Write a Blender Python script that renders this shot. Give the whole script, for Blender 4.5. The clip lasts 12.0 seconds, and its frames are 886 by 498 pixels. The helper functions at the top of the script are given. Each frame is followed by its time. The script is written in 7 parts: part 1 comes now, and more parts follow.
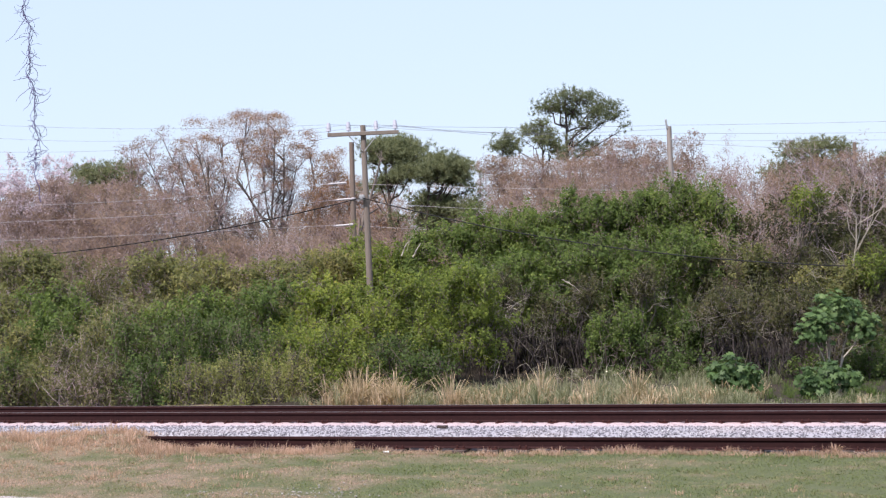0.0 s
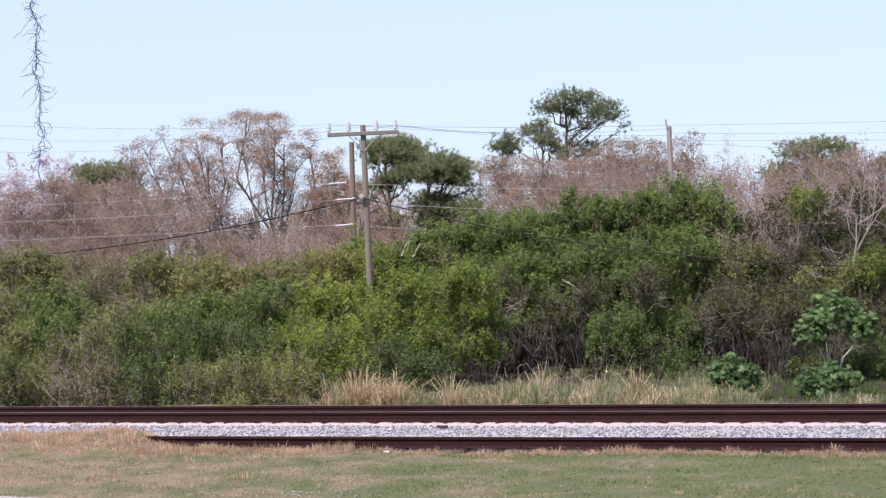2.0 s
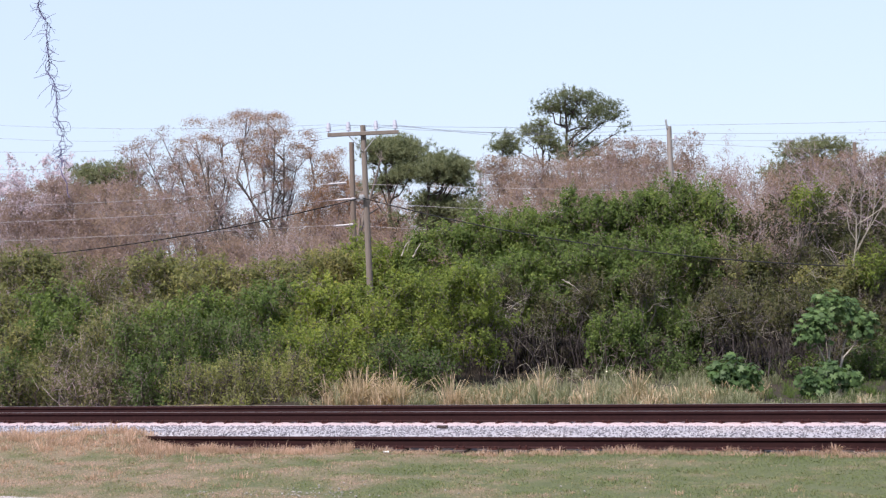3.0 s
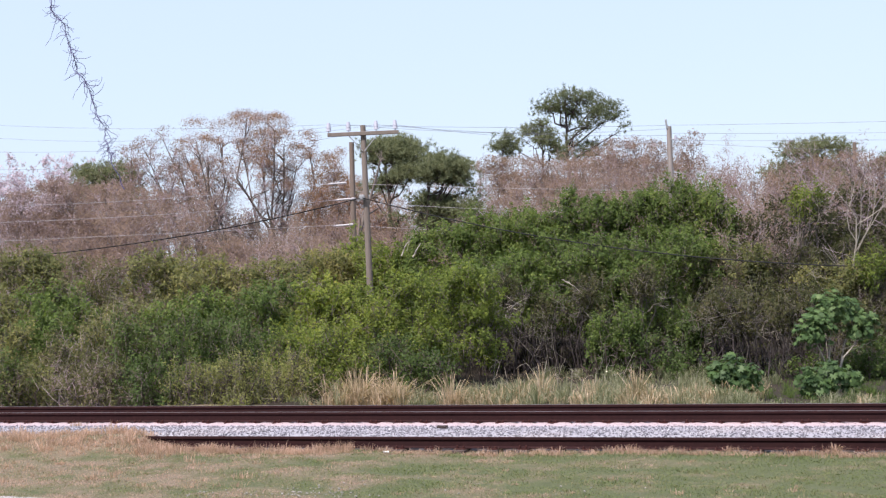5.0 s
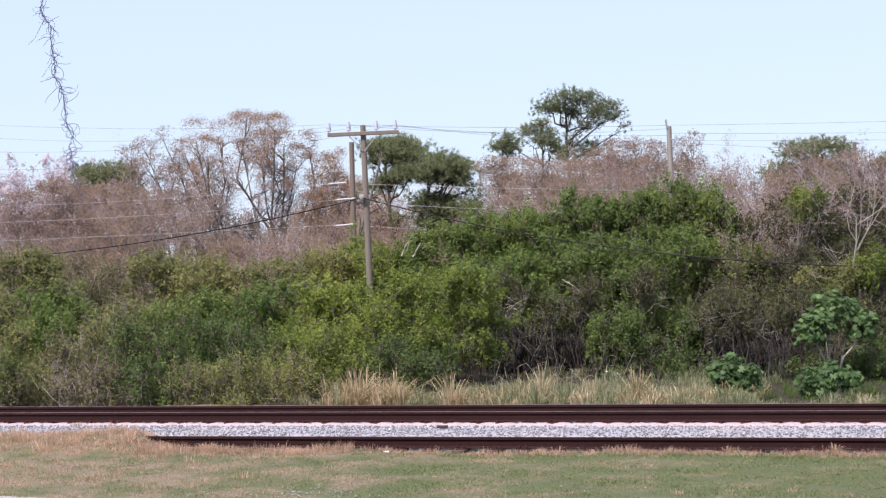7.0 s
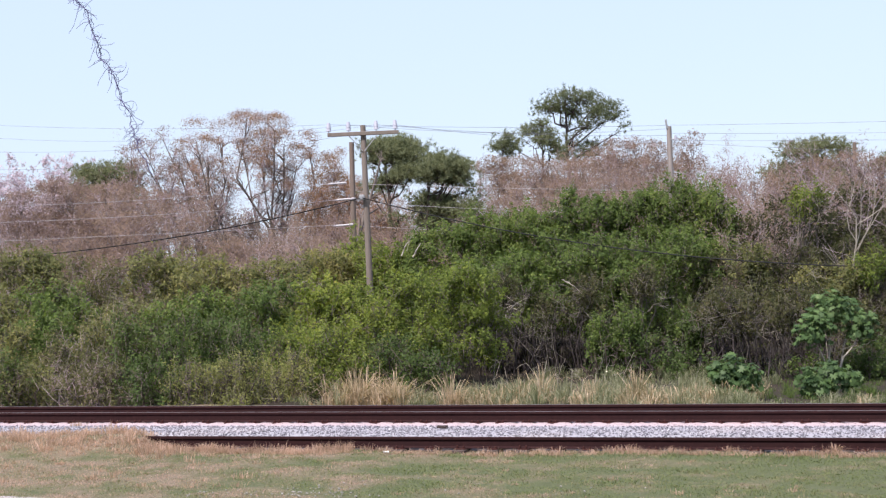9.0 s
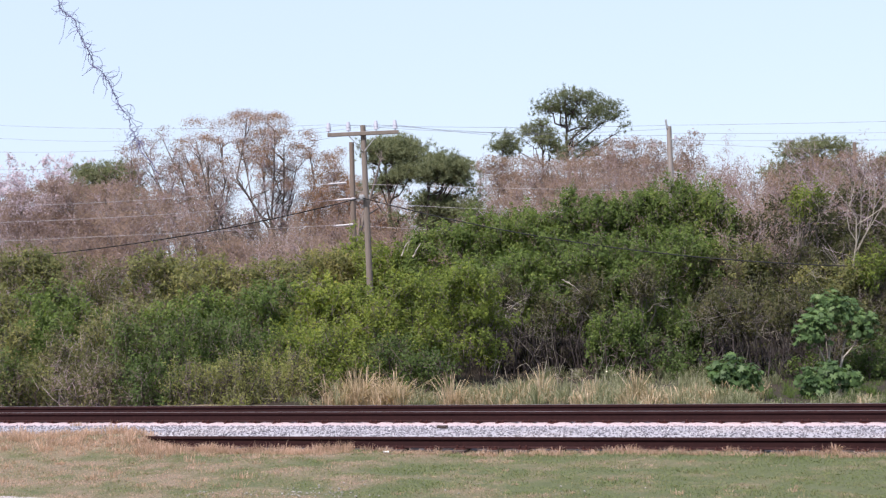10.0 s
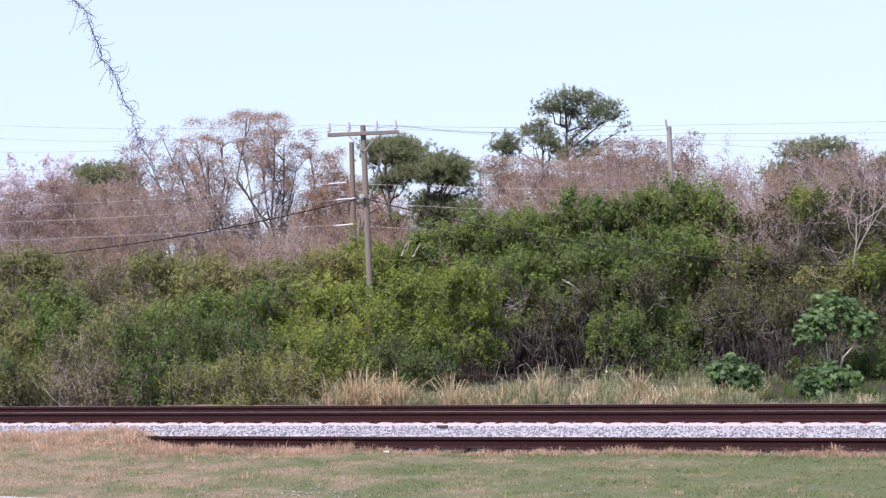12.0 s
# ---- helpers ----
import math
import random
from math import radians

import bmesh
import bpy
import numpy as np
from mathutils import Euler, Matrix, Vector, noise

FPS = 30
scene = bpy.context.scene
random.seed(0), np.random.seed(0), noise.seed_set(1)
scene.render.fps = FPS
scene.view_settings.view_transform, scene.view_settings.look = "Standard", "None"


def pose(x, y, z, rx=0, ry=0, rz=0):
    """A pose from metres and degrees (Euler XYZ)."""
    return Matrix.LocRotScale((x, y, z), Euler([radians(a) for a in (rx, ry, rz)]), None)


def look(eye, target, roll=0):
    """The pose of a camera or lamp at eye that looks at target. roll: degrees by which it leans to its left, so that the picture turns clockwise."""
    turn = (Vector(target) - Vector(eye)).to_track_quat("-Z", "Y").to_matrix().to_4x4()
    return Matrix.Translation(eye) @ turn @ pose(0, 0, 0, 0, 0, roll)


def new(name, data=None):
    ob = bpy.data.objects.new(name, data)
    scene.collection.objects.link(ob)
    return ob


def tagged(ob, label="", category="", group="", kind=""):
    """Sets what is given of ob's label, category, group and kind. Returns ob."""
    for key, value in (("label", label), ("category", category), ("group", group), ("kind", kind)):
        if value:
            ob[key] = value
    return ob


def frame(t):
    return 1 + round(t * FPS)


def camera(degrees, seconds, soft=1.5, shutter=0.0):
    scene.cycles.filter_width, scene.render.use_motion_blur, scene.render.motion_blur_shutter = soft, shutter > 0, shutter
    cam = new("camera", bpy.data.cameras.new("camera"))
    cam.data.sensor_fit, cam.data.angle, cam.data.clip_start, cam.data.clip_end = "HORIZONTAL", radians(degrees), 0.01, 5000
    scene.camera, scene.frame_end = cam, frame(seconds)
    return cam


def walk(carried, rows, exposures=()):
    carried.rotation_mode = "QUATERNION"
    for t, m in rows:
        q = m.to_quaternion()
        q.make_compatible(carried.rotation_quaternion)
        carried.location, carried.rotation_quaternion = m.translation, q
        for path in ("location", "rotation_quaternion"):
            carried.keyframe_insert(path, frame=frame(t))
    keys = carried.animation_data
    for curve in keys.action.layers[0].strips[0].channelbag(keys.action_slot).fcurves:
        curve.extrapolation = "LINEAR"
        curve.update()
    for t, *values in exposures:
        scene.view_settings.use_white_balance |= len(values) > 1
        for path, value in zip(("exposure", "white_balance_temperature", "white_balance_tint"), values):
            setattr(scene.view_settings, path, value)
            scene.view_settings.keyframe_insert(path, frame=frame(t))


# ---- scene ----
cam = camera(30.0, 12.0, soft=1.3, shutter=0.15)
EYE = (0.0, 0.0, 3.05)
VIEW = look(EYE, (0.0, 100.0, 3.05 + 1.4353), roll=-1.76)
walk(cam, [(0.0, VIEW), (12.0, VIEW)], exposures=[(0.0, 0.62, 6350, 18), (2.5, 0.60, 6350, 18), (6.0, 0.61, 6350, 18), (9.0, 0.62, 6350, 18), (10.8, 0.64, 6350, 18), (12.0, 0.73, 6130, 21.5)])

# ---- light: clear winter sky, high sun behind the viewer's shoulder ----
SUN_EL, SUN_AZ = 55.0, 218.0      # azimuth clockwise from +y
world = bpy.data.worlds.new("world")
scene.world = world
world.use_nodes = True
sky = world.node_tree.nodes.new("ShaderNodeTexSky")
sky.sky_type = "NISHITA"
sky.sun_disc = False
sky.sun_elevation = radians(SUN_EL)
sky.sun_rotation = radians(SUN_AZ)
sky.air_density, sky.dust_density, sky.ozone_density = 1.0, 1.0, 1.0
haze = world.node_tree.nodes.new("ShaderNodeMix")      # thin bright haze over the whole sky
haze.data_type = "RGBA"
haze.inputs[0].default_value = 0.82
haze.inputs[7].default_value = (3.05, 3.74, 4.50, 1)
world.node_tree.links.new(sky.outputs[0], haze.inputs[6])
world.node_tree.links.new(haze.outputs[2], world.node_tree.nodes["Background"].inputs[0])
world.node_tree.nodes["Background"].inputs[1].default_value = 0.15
sun = new("sun", bpy.data.lights.new("sun", "SUN"))
sun.data.energy, sun.data.angle, sun.data.color = 4.65, radians(0.6), (1.0, 0.94, 0.84)
_az, _el = radians(SUN_AZ), radians(SUN_EL)
sun.matrix_basis = look((60 * math.sin(_az) * math.cos(_el), 60 * math.cos(_az) * math.cos(_el), 60 * math.sin(_el)), (0, 0, 0))

# ---- small tools ----
TRACK_TURN = radians(-18.5)
UDIR = Vector((math.cos(TRACK_TURN), math.sin(TRACK_TURN), 0))
VDIR = Vector((-math.sin(TRACK_TURN), math.cos(TRACK_TURN), 0))


def track(u, v, z=0.0):
    """A place from metres along the line, metres beyond the eye across it, and height."""
    p = UDIR * u + VDIR * v
    return (p.x, p.y, z)


def to_v(x, y):
    return x * VDIR.x + y * VDIR.y


def to_u(x, y):
    return x * UDIR.x + y * UDIR.y


def mesh_arrays(name, verts, faces, mat, smooth=False):
    """A mesh from arrays of places and of faces with equal corner counts."""
    me = bpy.data.meshes.new(name)
    n, k = faces.shape
    me.vertices.add(len(verts))
    me.vertices.foreach_set("co", np.ascontiguousarray(verts, np.float32).ravel())
    me.loops.add(n * k)
    me.loops.foreach_set("vertex_index", np.ascontiguousarray(faces, np.int32).ravel())
    me.polygons.add(n)
    me.polygons.foreach_set("loop_start", np.arange(0, n * k, k, dtype=np.int32))
    if smooth:
        me.polygons.foreach_set("use_smooth", np.ones(n, bool))
    me.update(calc_edges=True)
    me.validate()
    me.materials.append(mat)
    return me


def part(name, data, material=None, parent=None, label=""):
    """Links a bmesh or a mesh as one object under a thing."""
    if isinstance(data, bmesh.types.BMesh):
        me = bpy.data.meshes.new(name)
        data.to_mesh(me)
        data.free()
        me.materials.append(material)
    else:
        me = data
    ob = new(name, me)
    ob.parent = parent
    if label:
        ob["label"] = label
    return ob


def empty(name, place, label, category, group="", turn=0.0):
    ob = new(name)
    ob.empty_display_size = 0.3
    ob.matrix_basis = pose(place[0], place[1], place[2], 0, 0, turn)
    return tagged(ob, label, category, group)


def unit(a):
    return a / np.maximum(np.linalg.norm(a, axis=-1, keepdims=True), 1e-9)


def prisms(A, B, ra, rb, sides):
    """Tapered rods between the rows of A and B: places and four-cornered faces."""
    A, B = np.asarray(A, float), np.asarray(B, float)
    n = len(A)
    d = unit(B - A)
    ref = np.where(np.abs(d[:, 2:3]) > 0.9, np.array([[1.0, 0, 0]]), np.array([[0, 0, 1.0]]))
    p = unit(np.cross(d, ref))
    q = np.cross(d, p)
    ang = np.arange(sides) * 2 * np.pi / sides
    ring = p[:, None, :] * np.cos(ang)[None, :, None] + q[:, None, :] * np.sin(ang)[None, :, None]
    va = A[:, None, :] + ring * np.asarray(ra)[:, None, None]
    vb = B[:, None, :] + ring * np.asarray(rb)[:, None, None]
    verts = np.concatenate([va, vb], 1).reshape(-1, 3)
    i = np.arange(sides)
    f = np.stack([i, (i + 1) % sides, sides + (i + 1) % sides, sides + i], 1)
    faces = (np.arange(n)[:, None, None] * 2 * sides + f[None]).reshape(-1, 4)
    return verts, faces


def spikes(A, B, ra):
    """Three-sided pointed rods from A to B: fine twigs, needles and grass stalks."""
    n = len(A)
    d = unit(B - A)
    ref = np.where(np.abs(d[:, 2:3]) > 0.9, np.array([[1.0, 0, 0]]), np.array([[0, 0, 1.0]]))
    p = unit(np.cross(d, ref))
    q = np.cross(d, p)
    r = np.asarray(ra)[:, None]
    v = np.stack([A + p * r, A - 0.5 * p * r + 0.87 * q * r, A - 0.5 * p * r - 0.87 * q * r, B], 1)
    f = np.array([[0, 1, 3], [1, 2, 3], [2, 0, 3]])
    return v.reshape(-1, 3), (np.arange(n)[:, None, None] * 4 + f[None]).reshape(-1, 3)


def tube(p, r, sides=6):
    """One closed rod along the places p, with a radius at each."""
    p = np.asarray(p, float)
    d = unit(np.gradient(p, axis=0))
    ref = np.where(np.abs(d[:, 2:3]) > 0.95, np.array([[1.0, 0, 0]]), np.array([[0, 0, 1.0]]))
    a = unit(np.cross(d, ref))
    b = np.cross(d, a)
    ang = np.arange(sides) * 2 * np.pi / sides
    v = p[:, None] + (a[:, None] * np.cos(ang)[None, :, None] + b[:, None] * np.sin(ang)[None, :, None]) * np.broadcast_to(r, len(p))[:, None, None]
    i, k = np.meshgrid(np.arange(len(p) - 1), np.arange(sides), indexing="ij")
    f = np.stack([i * sides + k, i * sides + (k + 1) % sides, (i + 1) * sides + (k + 1) % sides, (i + 1) * sides + k], -1)
    return v.reshape(-1, 3), f.reshape(-1, 4)


def joined(*sets):
    off, vs, fs = 0, [], []
    for v, f in sets:
        vs.append(v)
        fs.append(f + off)
        off += len(v)
    return np.concatenate(vs), np.concatenate(fs)


def as_tris(f):
    return f if f.shape[1] == 3 else np.concatenate([f[:, [0, 1, 2]], f[:, [0, 2, 3]]])


def slivers(rng, C, size, ratio=0.3):
    """A small pointed three-cornered leaf or twig end at each place of C."""
    t = unit(rng.normal(size=C.shape) + np.array([0, 0, 0.25])) * size[:, None]
    w = unit(np.cross(t, rng.normal(size=C.shape))) * size[:, None] * ratio * 0.5
    v = np.stack([C - t * 0.5 - w, C - t * 0.5 + w, C + t * 0.5], 1).reshape(-1, 3)
    return v, np.arange(len(v)).reshape(-1, 3)


def leaf_blades(rng, C, size, normal, ratio=0.45, fold=0.12):
    """A pointed, slightly folded leaf at each place of C, facing about along normal."""
    n = len(C)
    nn = unit(normal)
    t = unit(np.cross(nn, rng.normal(size=(n, 3))))
    s = np.cross(nn, t)
    L = size[:, None]
    a = C - t * L * 0.5
    b = C + t * L * 0.5 - nn * L * fold
    m = C + nn * L * fold * 0.4 + t * L * 0.06
    v = np.stack([a, m + s * L * ratio * 0.5, b, m - s * L * ratio * 0.5], 1).reshape(-1, 3)
    f = np.arange(n * 4).reshape(-1, 4)
    return v, f


def leaf_tris(rng, C, size, normal, ratio=0.5):
    """Small pointed leaves of one face each, for plants farther off."""
    nn = unit(normal)
    t = unit(np.cross(nn, rng.normal(size=C.shape)))
    w = np.cross(nn, t) * size[:, None] * ratio * 0.62
    L = size[:, None]
    v = np.stack([C - t * L * 0.4 + w, C - t * L * 0.4 - w, C + t * L * 0.62], 1).reshape(-1, 3)
    return v, np.arange(len(v)).reshape(-1, 3)


def grow(rng, P, D, L, R, levels, up=0.05, wander=0.18, first=0.3):
    """Branching limbs. levels: rows of (steps, children, length share, spread). Gives the segments of each level and the outer points."""
    out, tips = [], []
    P, D, L, R = (np.asarray(a, float) for a in (P, D, L, R))
    for steps, kids, share, spread in levels:
        pts, dirs = [P], [D]
        d = D
        for _ in range(steps):
            d = unit(d + rng.normal(size=d.shape) * wander + np.array([0, 0, up]))
            pts.append(pts[-1] + d * (L / steps)[:, None])
            dirs.append(d)
        rad = [R * (1 - 0.62 * k / steps) for k in range(steps + 1)]
        for k in range(steps):
            out.append((len(tips), pts[k], pts[k + 1], rad[k], rad[k + 1]))
        tips.append((pts[-1], dirs[-1]))
        if not kids:
            break
        n = len(P)
        t = rng.uniform(first if len(tips) == 1 else 0.3, 1.0, (n, kids)) * steps
        t[:, 0] = steps - 1e-6
        k = t.astype(int)
        fr = (t - k)[..., None]
        allp, alld = np.stack(pts, 1), np.stack(dirs, 1)
        idx = np.arange(n)[:, None]
        newP = allp[idx, k] * (1 - fr) + allp[idx, k + 1] * fr
        base = alld[idx, k + 1]
        newD = unit(base + rng.normal(size=base.shape) * spread)
        newL = L[:, None] * share * rng.uniform(0.6, 1.15, (n, kids)) * (1.15 - 0.35 * t / steps)
        newR = R[:, None] * (1 - 0.62 * t / steps) * 0.68
        P, D, L, R = newP.reshape(-1, 3), newD.reshape(-1, 3), newL.ravel(), newR.ravel()
    return out, tips


def limb_mesh(name, segs, mat, fine_from=3, thin=0.0):
    sets = []
    groups = {}
    for lev, a, b, ra, rb in segs:
        groups.setdefault(lev, []).append((a, b, ra, rb))
    for lev, rows in groups.items():
        a, b, ra, rb = (np.concatenate([r[i] for r in rows]) for i in range(4))
        ra, rb = np.maximum(ra, thin), np.maximum(rb, thin * 0.7)
        if lev >= fine_from:
            v, f = spikes(a, b, ra)
        else:
            v, f = prisms(a, b, ra, rb, 6 if lev == 0 else 4)
        sets.append((v, as_tris(f)))
    v, f = joined(*sets)
    return mesh_arrays(name, v, f, mat)


# ---- materials ----
def material(name, build):
    m = bpy.data.materials.new(name)
    m.use_nodes = True
    nt = m.node_tree
    nt.nodes.clear()
    o = nt.nodes.new("ShaderNodeOutputMaterial")
    nt.links.new(build(nt), o.inputs[0])
    return m


def node(nt, kind, **inputs):
    n = nt.nodes.new(kind)
    for k, v in inputs.items():
        k = k.replace("_", " ")
        if isinstance(v, bpy.types.NodeSocket):
            nt.links.new(v, n.inputs[k])
        else:
            n.inputs[k].default_value = v
    return n


def noise_fac(nt, scale, detail=4.0, rough=0.6, obj=True, stretch=None):
    tc = nt.nodes.new("ShaderNodeTexCoord")
    src = tc.outputs["Object"]
    if stretch:
        mp = nt.nodes.new("ShaderNodeMapping")
        mp.inputs["Scale"].default_value = stretch
        nt.links.new(src, mp.inputs[0])
        src = mp.outputs[0]
    n = node(nt, "ShaderNodeTexNoise", Scale=scale, Detail=detail, Roughness=rough)
    nt.links.new(src, n.inputs["Vector"])
    return n.outputs[0]


def ramp(nt, fac, stops):
    r = nt.nodes.new("ShaderNodeValToRGB")
    while len(r.color_ramp.elements) < len(stops):
        r.color_ramp.elements.new(0.5)
    for e, (p, c) in zip(r.color_ramp.elements, stops):
        e.position, e.color = p, (*c, 1)
    nt.links.new(fac, r.inputs[0])
    return r.outputs[0]


def mix(nt, fac, a, b, how="MIX"):
    n = nt.nodes.new("ShaderNodeMix")
    n.data_type, n.blend_type = "RGBA", how
    for sock, val in ((n.inputs[0], fac), (n.inputs[6], a), (n.inputs[7], b)):
        if isinstance(val, bpy.types.NodeSocket):
            nt.links.new(val, sock)
        else:
            sock.default_value = val if isinstance(val, float) else (*val, 1)
    return n.outputs[2]


def bumped(nt, fac, strength=0.5, dist=0.02):
    return node(nt, "ShaderNodeBump", Strength=strength, Distance=dist, Height=fac).outputs[0]


def leaf_material(name, stops, gloss=0.6, through_light=0.35, patch=0.7):
    """Leaves that vary one by one, and in patches over the plant."""
    def build(nt):
        g = nt.nodes.new("ShaderNodeNewGeometry")
        oi = nt.nodes.new("ShaderNodeObjectInfo")
        n = noise_fac(nt, 1.1, 3)
        isl = g.outputs["Random Per Island"]
        add = nt.nodes.new("ShaderNodeMath"); add.operation = "MULTIPLY_ADD"
        nt.links.new(n, add.inputs[0]); add.inputs[1].default_value = patch
        spray = nt.nodes.new("ShaderNodeMath"); spray.operation = "MULTIPLY_ADD"
        nt.links.new(noise_fac(nt, 5.0, 2), spray.inputs[0]); spray.inputs[1].default_value = 0.6; spray.inputs[2].default_value = -0.3 * patch - 0.375
        m2 = nt.nodes.new("ShaderNodeMath"); m2.operation = "MULTIPLY_ADD"
        nt.links.new(isl, m2.inputs[0]); m2.inputs[1].default_value = 0.45
        nt.links.new(spray.outputs[0], m2.inputs[2])
        nt.links.new(m2.outputs[0], add.inputs[2])
        m3 = nt.nodes.new("ShaderNodeMath"); m3.operation = "MULTIPLY_ADD"
        nt.links.new(oi.outputs["Random"], m3.inputs[0]); m3.inputs[1].default_value = 0.25
        nt.links.new(add.outputs[0], m3.inputs[2])
        col = ramp(nt, m3.outputs[0], stops)
        p = node(nt, "ShaderNodeBsdfPrincipled", Base_Color=col, Roughness=gloss)
        p.inputs["Specular IOR Level"].default_value = 0.2
        tr = node(nt, "ShaderNodeBsdfTranslucent", Color=mix(nt, 1.0, col, (1.0, 1.0, 0.7), "MULTIPLY"))
        s = nt.nodes.new("ShaderNodeMixShader")
        s.inputs[0].default_value = through_light
        nt.links.new(p.outputs[0], s.inputs[1]); nt.links.new(tr.outputs[0], s.inputs[2])
        return s.outputs[0]
    return material(name, build)


def bark_material(name, dark, light, scale=6.0, stretch=(1, 1, 0.25)):
    def build(nt):
        n = noise_fac(nt, scale, 6, 0.7, stretch=stretch)
        g = nt.nodes.new("ShaderNodeNewGeometry")
        col = ramp(nt, n, [(0.3, dark), (0.7, light)])
        col = mix(nt, g.outputs["Random Per Island"], col, mix(nt, 0.45, col, light))
        p = node(nt, "ShaderNodeBsdfPrincipled", Base_Color=col, Roughness=0.85, Normal=bumped(nt, n, 0.6, 0.03))
        return p.outputs[0]
    return material(name, build)


LEAF_OLIVE = leaf_material("leaf_olive", [(0.08, (0.109, 0.126, 0.054)), (0.42, (0.207, 0.214, 0.082)), (0.72, (0.331, 0.295, 0.111)), (0.95, (0.544, 0.400, 0.158))], through_light=0.5)
LEAF_YELLOW = leaf_material("leaf_yellow_green", [(0.08, (0.094, 0.133, 0.035)), (0.48, (0.181, 0.233, 0.046)), (0.78, (0.291, 0.322, 0.066)), (0.96, (0.498, 0.435, 0.107))], through_light=0.5)
LEAF_GREEN = leaf_material("leaf_green", [(0.08, (0.062, 0.099, 0.031)), (0.48, (0.129, 0.185, 0.050)), (0.8, (0.220, 0.276, 0.072)), (0.97, (0.357, 0.344, 0.110))], through_light=0.5)
LEAF_DEEP = leaf_material("leaf_deep_green", [(0.1, (0.041, 0.070, 0.019)), (0.5, (0.085, 0.129, 0.036)), (0.9, (0.157, 0.197, 0.052))], through_light=0.4)
LEAF_BROAD = leaf_material("leaf_broad", [(0.1, (0.036, 0.068, 0.028)), (0.5, (0.088, 0.150, 0.054)), (0.8, (0.165, 0.235, 0.085)), (0.96, (0.32, 0.37, 0.13))], gloss=0.5, patch=0.5)
LEAF_FEATHER = leaf_material("leaf_feathery_olive", [(0.1, (0.144, 0.163, 0.055)), (0.5, (0.282, 0.293, 0.099)), (0.9, (0.444, 0.413, 0.165))], through_light=0.5)
LEAF_DULL = leaf_material("leaf_dull_brown_green", [(0.1, (0.041, 0.047, 0.020)), (0.45, (0.078, 0.084, 0.032)), (0.7, (0.114, 0.104, 0.049)), (0.9, (0.160, 0.126, 0.080))], through_light=0.45)
LEAF_THIN = leaf_material("leaf_thin_olive_brown", [(0.1, (0.099, 0.104, 0.050)), (0.45, (0.172, 0.169, 0.077)), (0.7, (0.258, 0.231, 0.115)), (0.9, (0.352, 0.300, 0.176))], through_light=0.5)
LEAF_RUST = leaf_material("leaf_rust", [(0.1, (0.213, 0.137, 0.110)), (0.5, (0.365, 0.228, 0.158)), (0.9, (0.488, 0.325, 0.247))], gloss=0.8, through_light=0.5)
LEAF_DRY = leaf_material("leaf_dry_brown", [(0.1, (0.199, 0.140, 0.143)), (0.4, (0.300, 0.218, 0.202)), (0.7, (0.348, 0.250, 0.194)), (0.95, (0.440, 0.338, 0.315))], gloss=0.8, through_light=0.5, patch=1.0)
# distance haze put into the leaf colour of the farthest trees
LEAF_FAR_HAZE = leaf_material("leaf_far_haze", [(0.1, (0.413, 0.343, 0.407)), (0.5, (0.578, 0.492, 0.588)), (0.9, (0.743, 0.648, 0.769))], gloss=0.8)
NEEDLE = leaf_material("needle_green", [(0.1, (0.103, 0.124, 0.070)), (0.5, (0.191, 0.212, 0.113)), (0.9, (0.309, 0.314, 0.172))], gloss=0.6, through_light=0.3)
STRAW = leaf_material("straw", [(0.1, (0.289, 0.200, 0.142)), (0.5, (0.559, 0.386, 0.310)), (0.9, (0.774, 0.566, 0.487))], gloss=0.8, through_light=0.45)
STRAW_PALE = leaf_material("straw_pale", [(0.1, (0.205, 0.176, 0.106)), (0.4, (0.435, 0.339, 0.233)), (0.7, (0.718, 0.554, 0.428)), (0.95, (0.922, 0.724, 0.605))], gloss=0.8, through_light=0.45, patch=1.0)
GRASS_TALL = leaf_material("tall_grass", [(0.1, (0.072, 0.094, 0.042)), (0.4, (0.151, 0.172, 0.091)), (0.65, (0.257, 0.259, 0.167)), (0.95, (0.409, 0.391, 0.286))], gloss=0.7, patch=1.2, through_light=0.45)
BARK_GREY = bark_material("bark_grey", (0.09, 0.075, 0.062), (0.24, 0.21, 0.18))
BARK_BROWN = bark_material("bark_brown", (0.030, 0.021, 0.018), (0.088, 0.064, 0.053))
BARK_MID = bark_material("bark_grey_brown", (0.07, 0.056, 0.050), (0.19, 0.155, 0.135))
# brown brush taken near black: shade of the thicket hollows in its colour
BRUSH_SHADE = bark_material("brush_shade", (0.017, 0.013, 0.014), (0.056, 0.043, 0.043))
POLE_PALE = bark_material("pale_pole_wood", (0.168, 0.144, 0.132), (0.292, 0.254, 0.236), 9.0, (1, 1, 0.06))
BARK_PALE = bark_material("bark_pale_dead", (0.20, 0.17, 0.14), (0.46, 0.41, 0.35))
TWIG = bark_material("twig_brown", (0.192, 0.143, 0.146), (0.396, 0.307, 0.310))
TWIG_GREY = bark_material("twig_grey", (0.184, 0.146, 0.163), (0.415, 0.330, 0.364))
# twigs of the farthest trees, paled in colour for distance haze
TWIG_FAR_HAZE = bark_material("twig_far_haze", (0.40, 0.35, 0.40), (0.62, 0.56, 0.62))
POLE_WOOD = bark_material("weathered_pole_wood", (0.101, 0.081, 0.068), (0.209, 0.171, 0.148), 9.0, (1, 1, 0.06))
POLE_DARK = bark_material("dark_pole_wood", (0.085, 0.062, 0.05), (0.19, 0.145, 0.12), 9.0, (1, 1, 0.06))


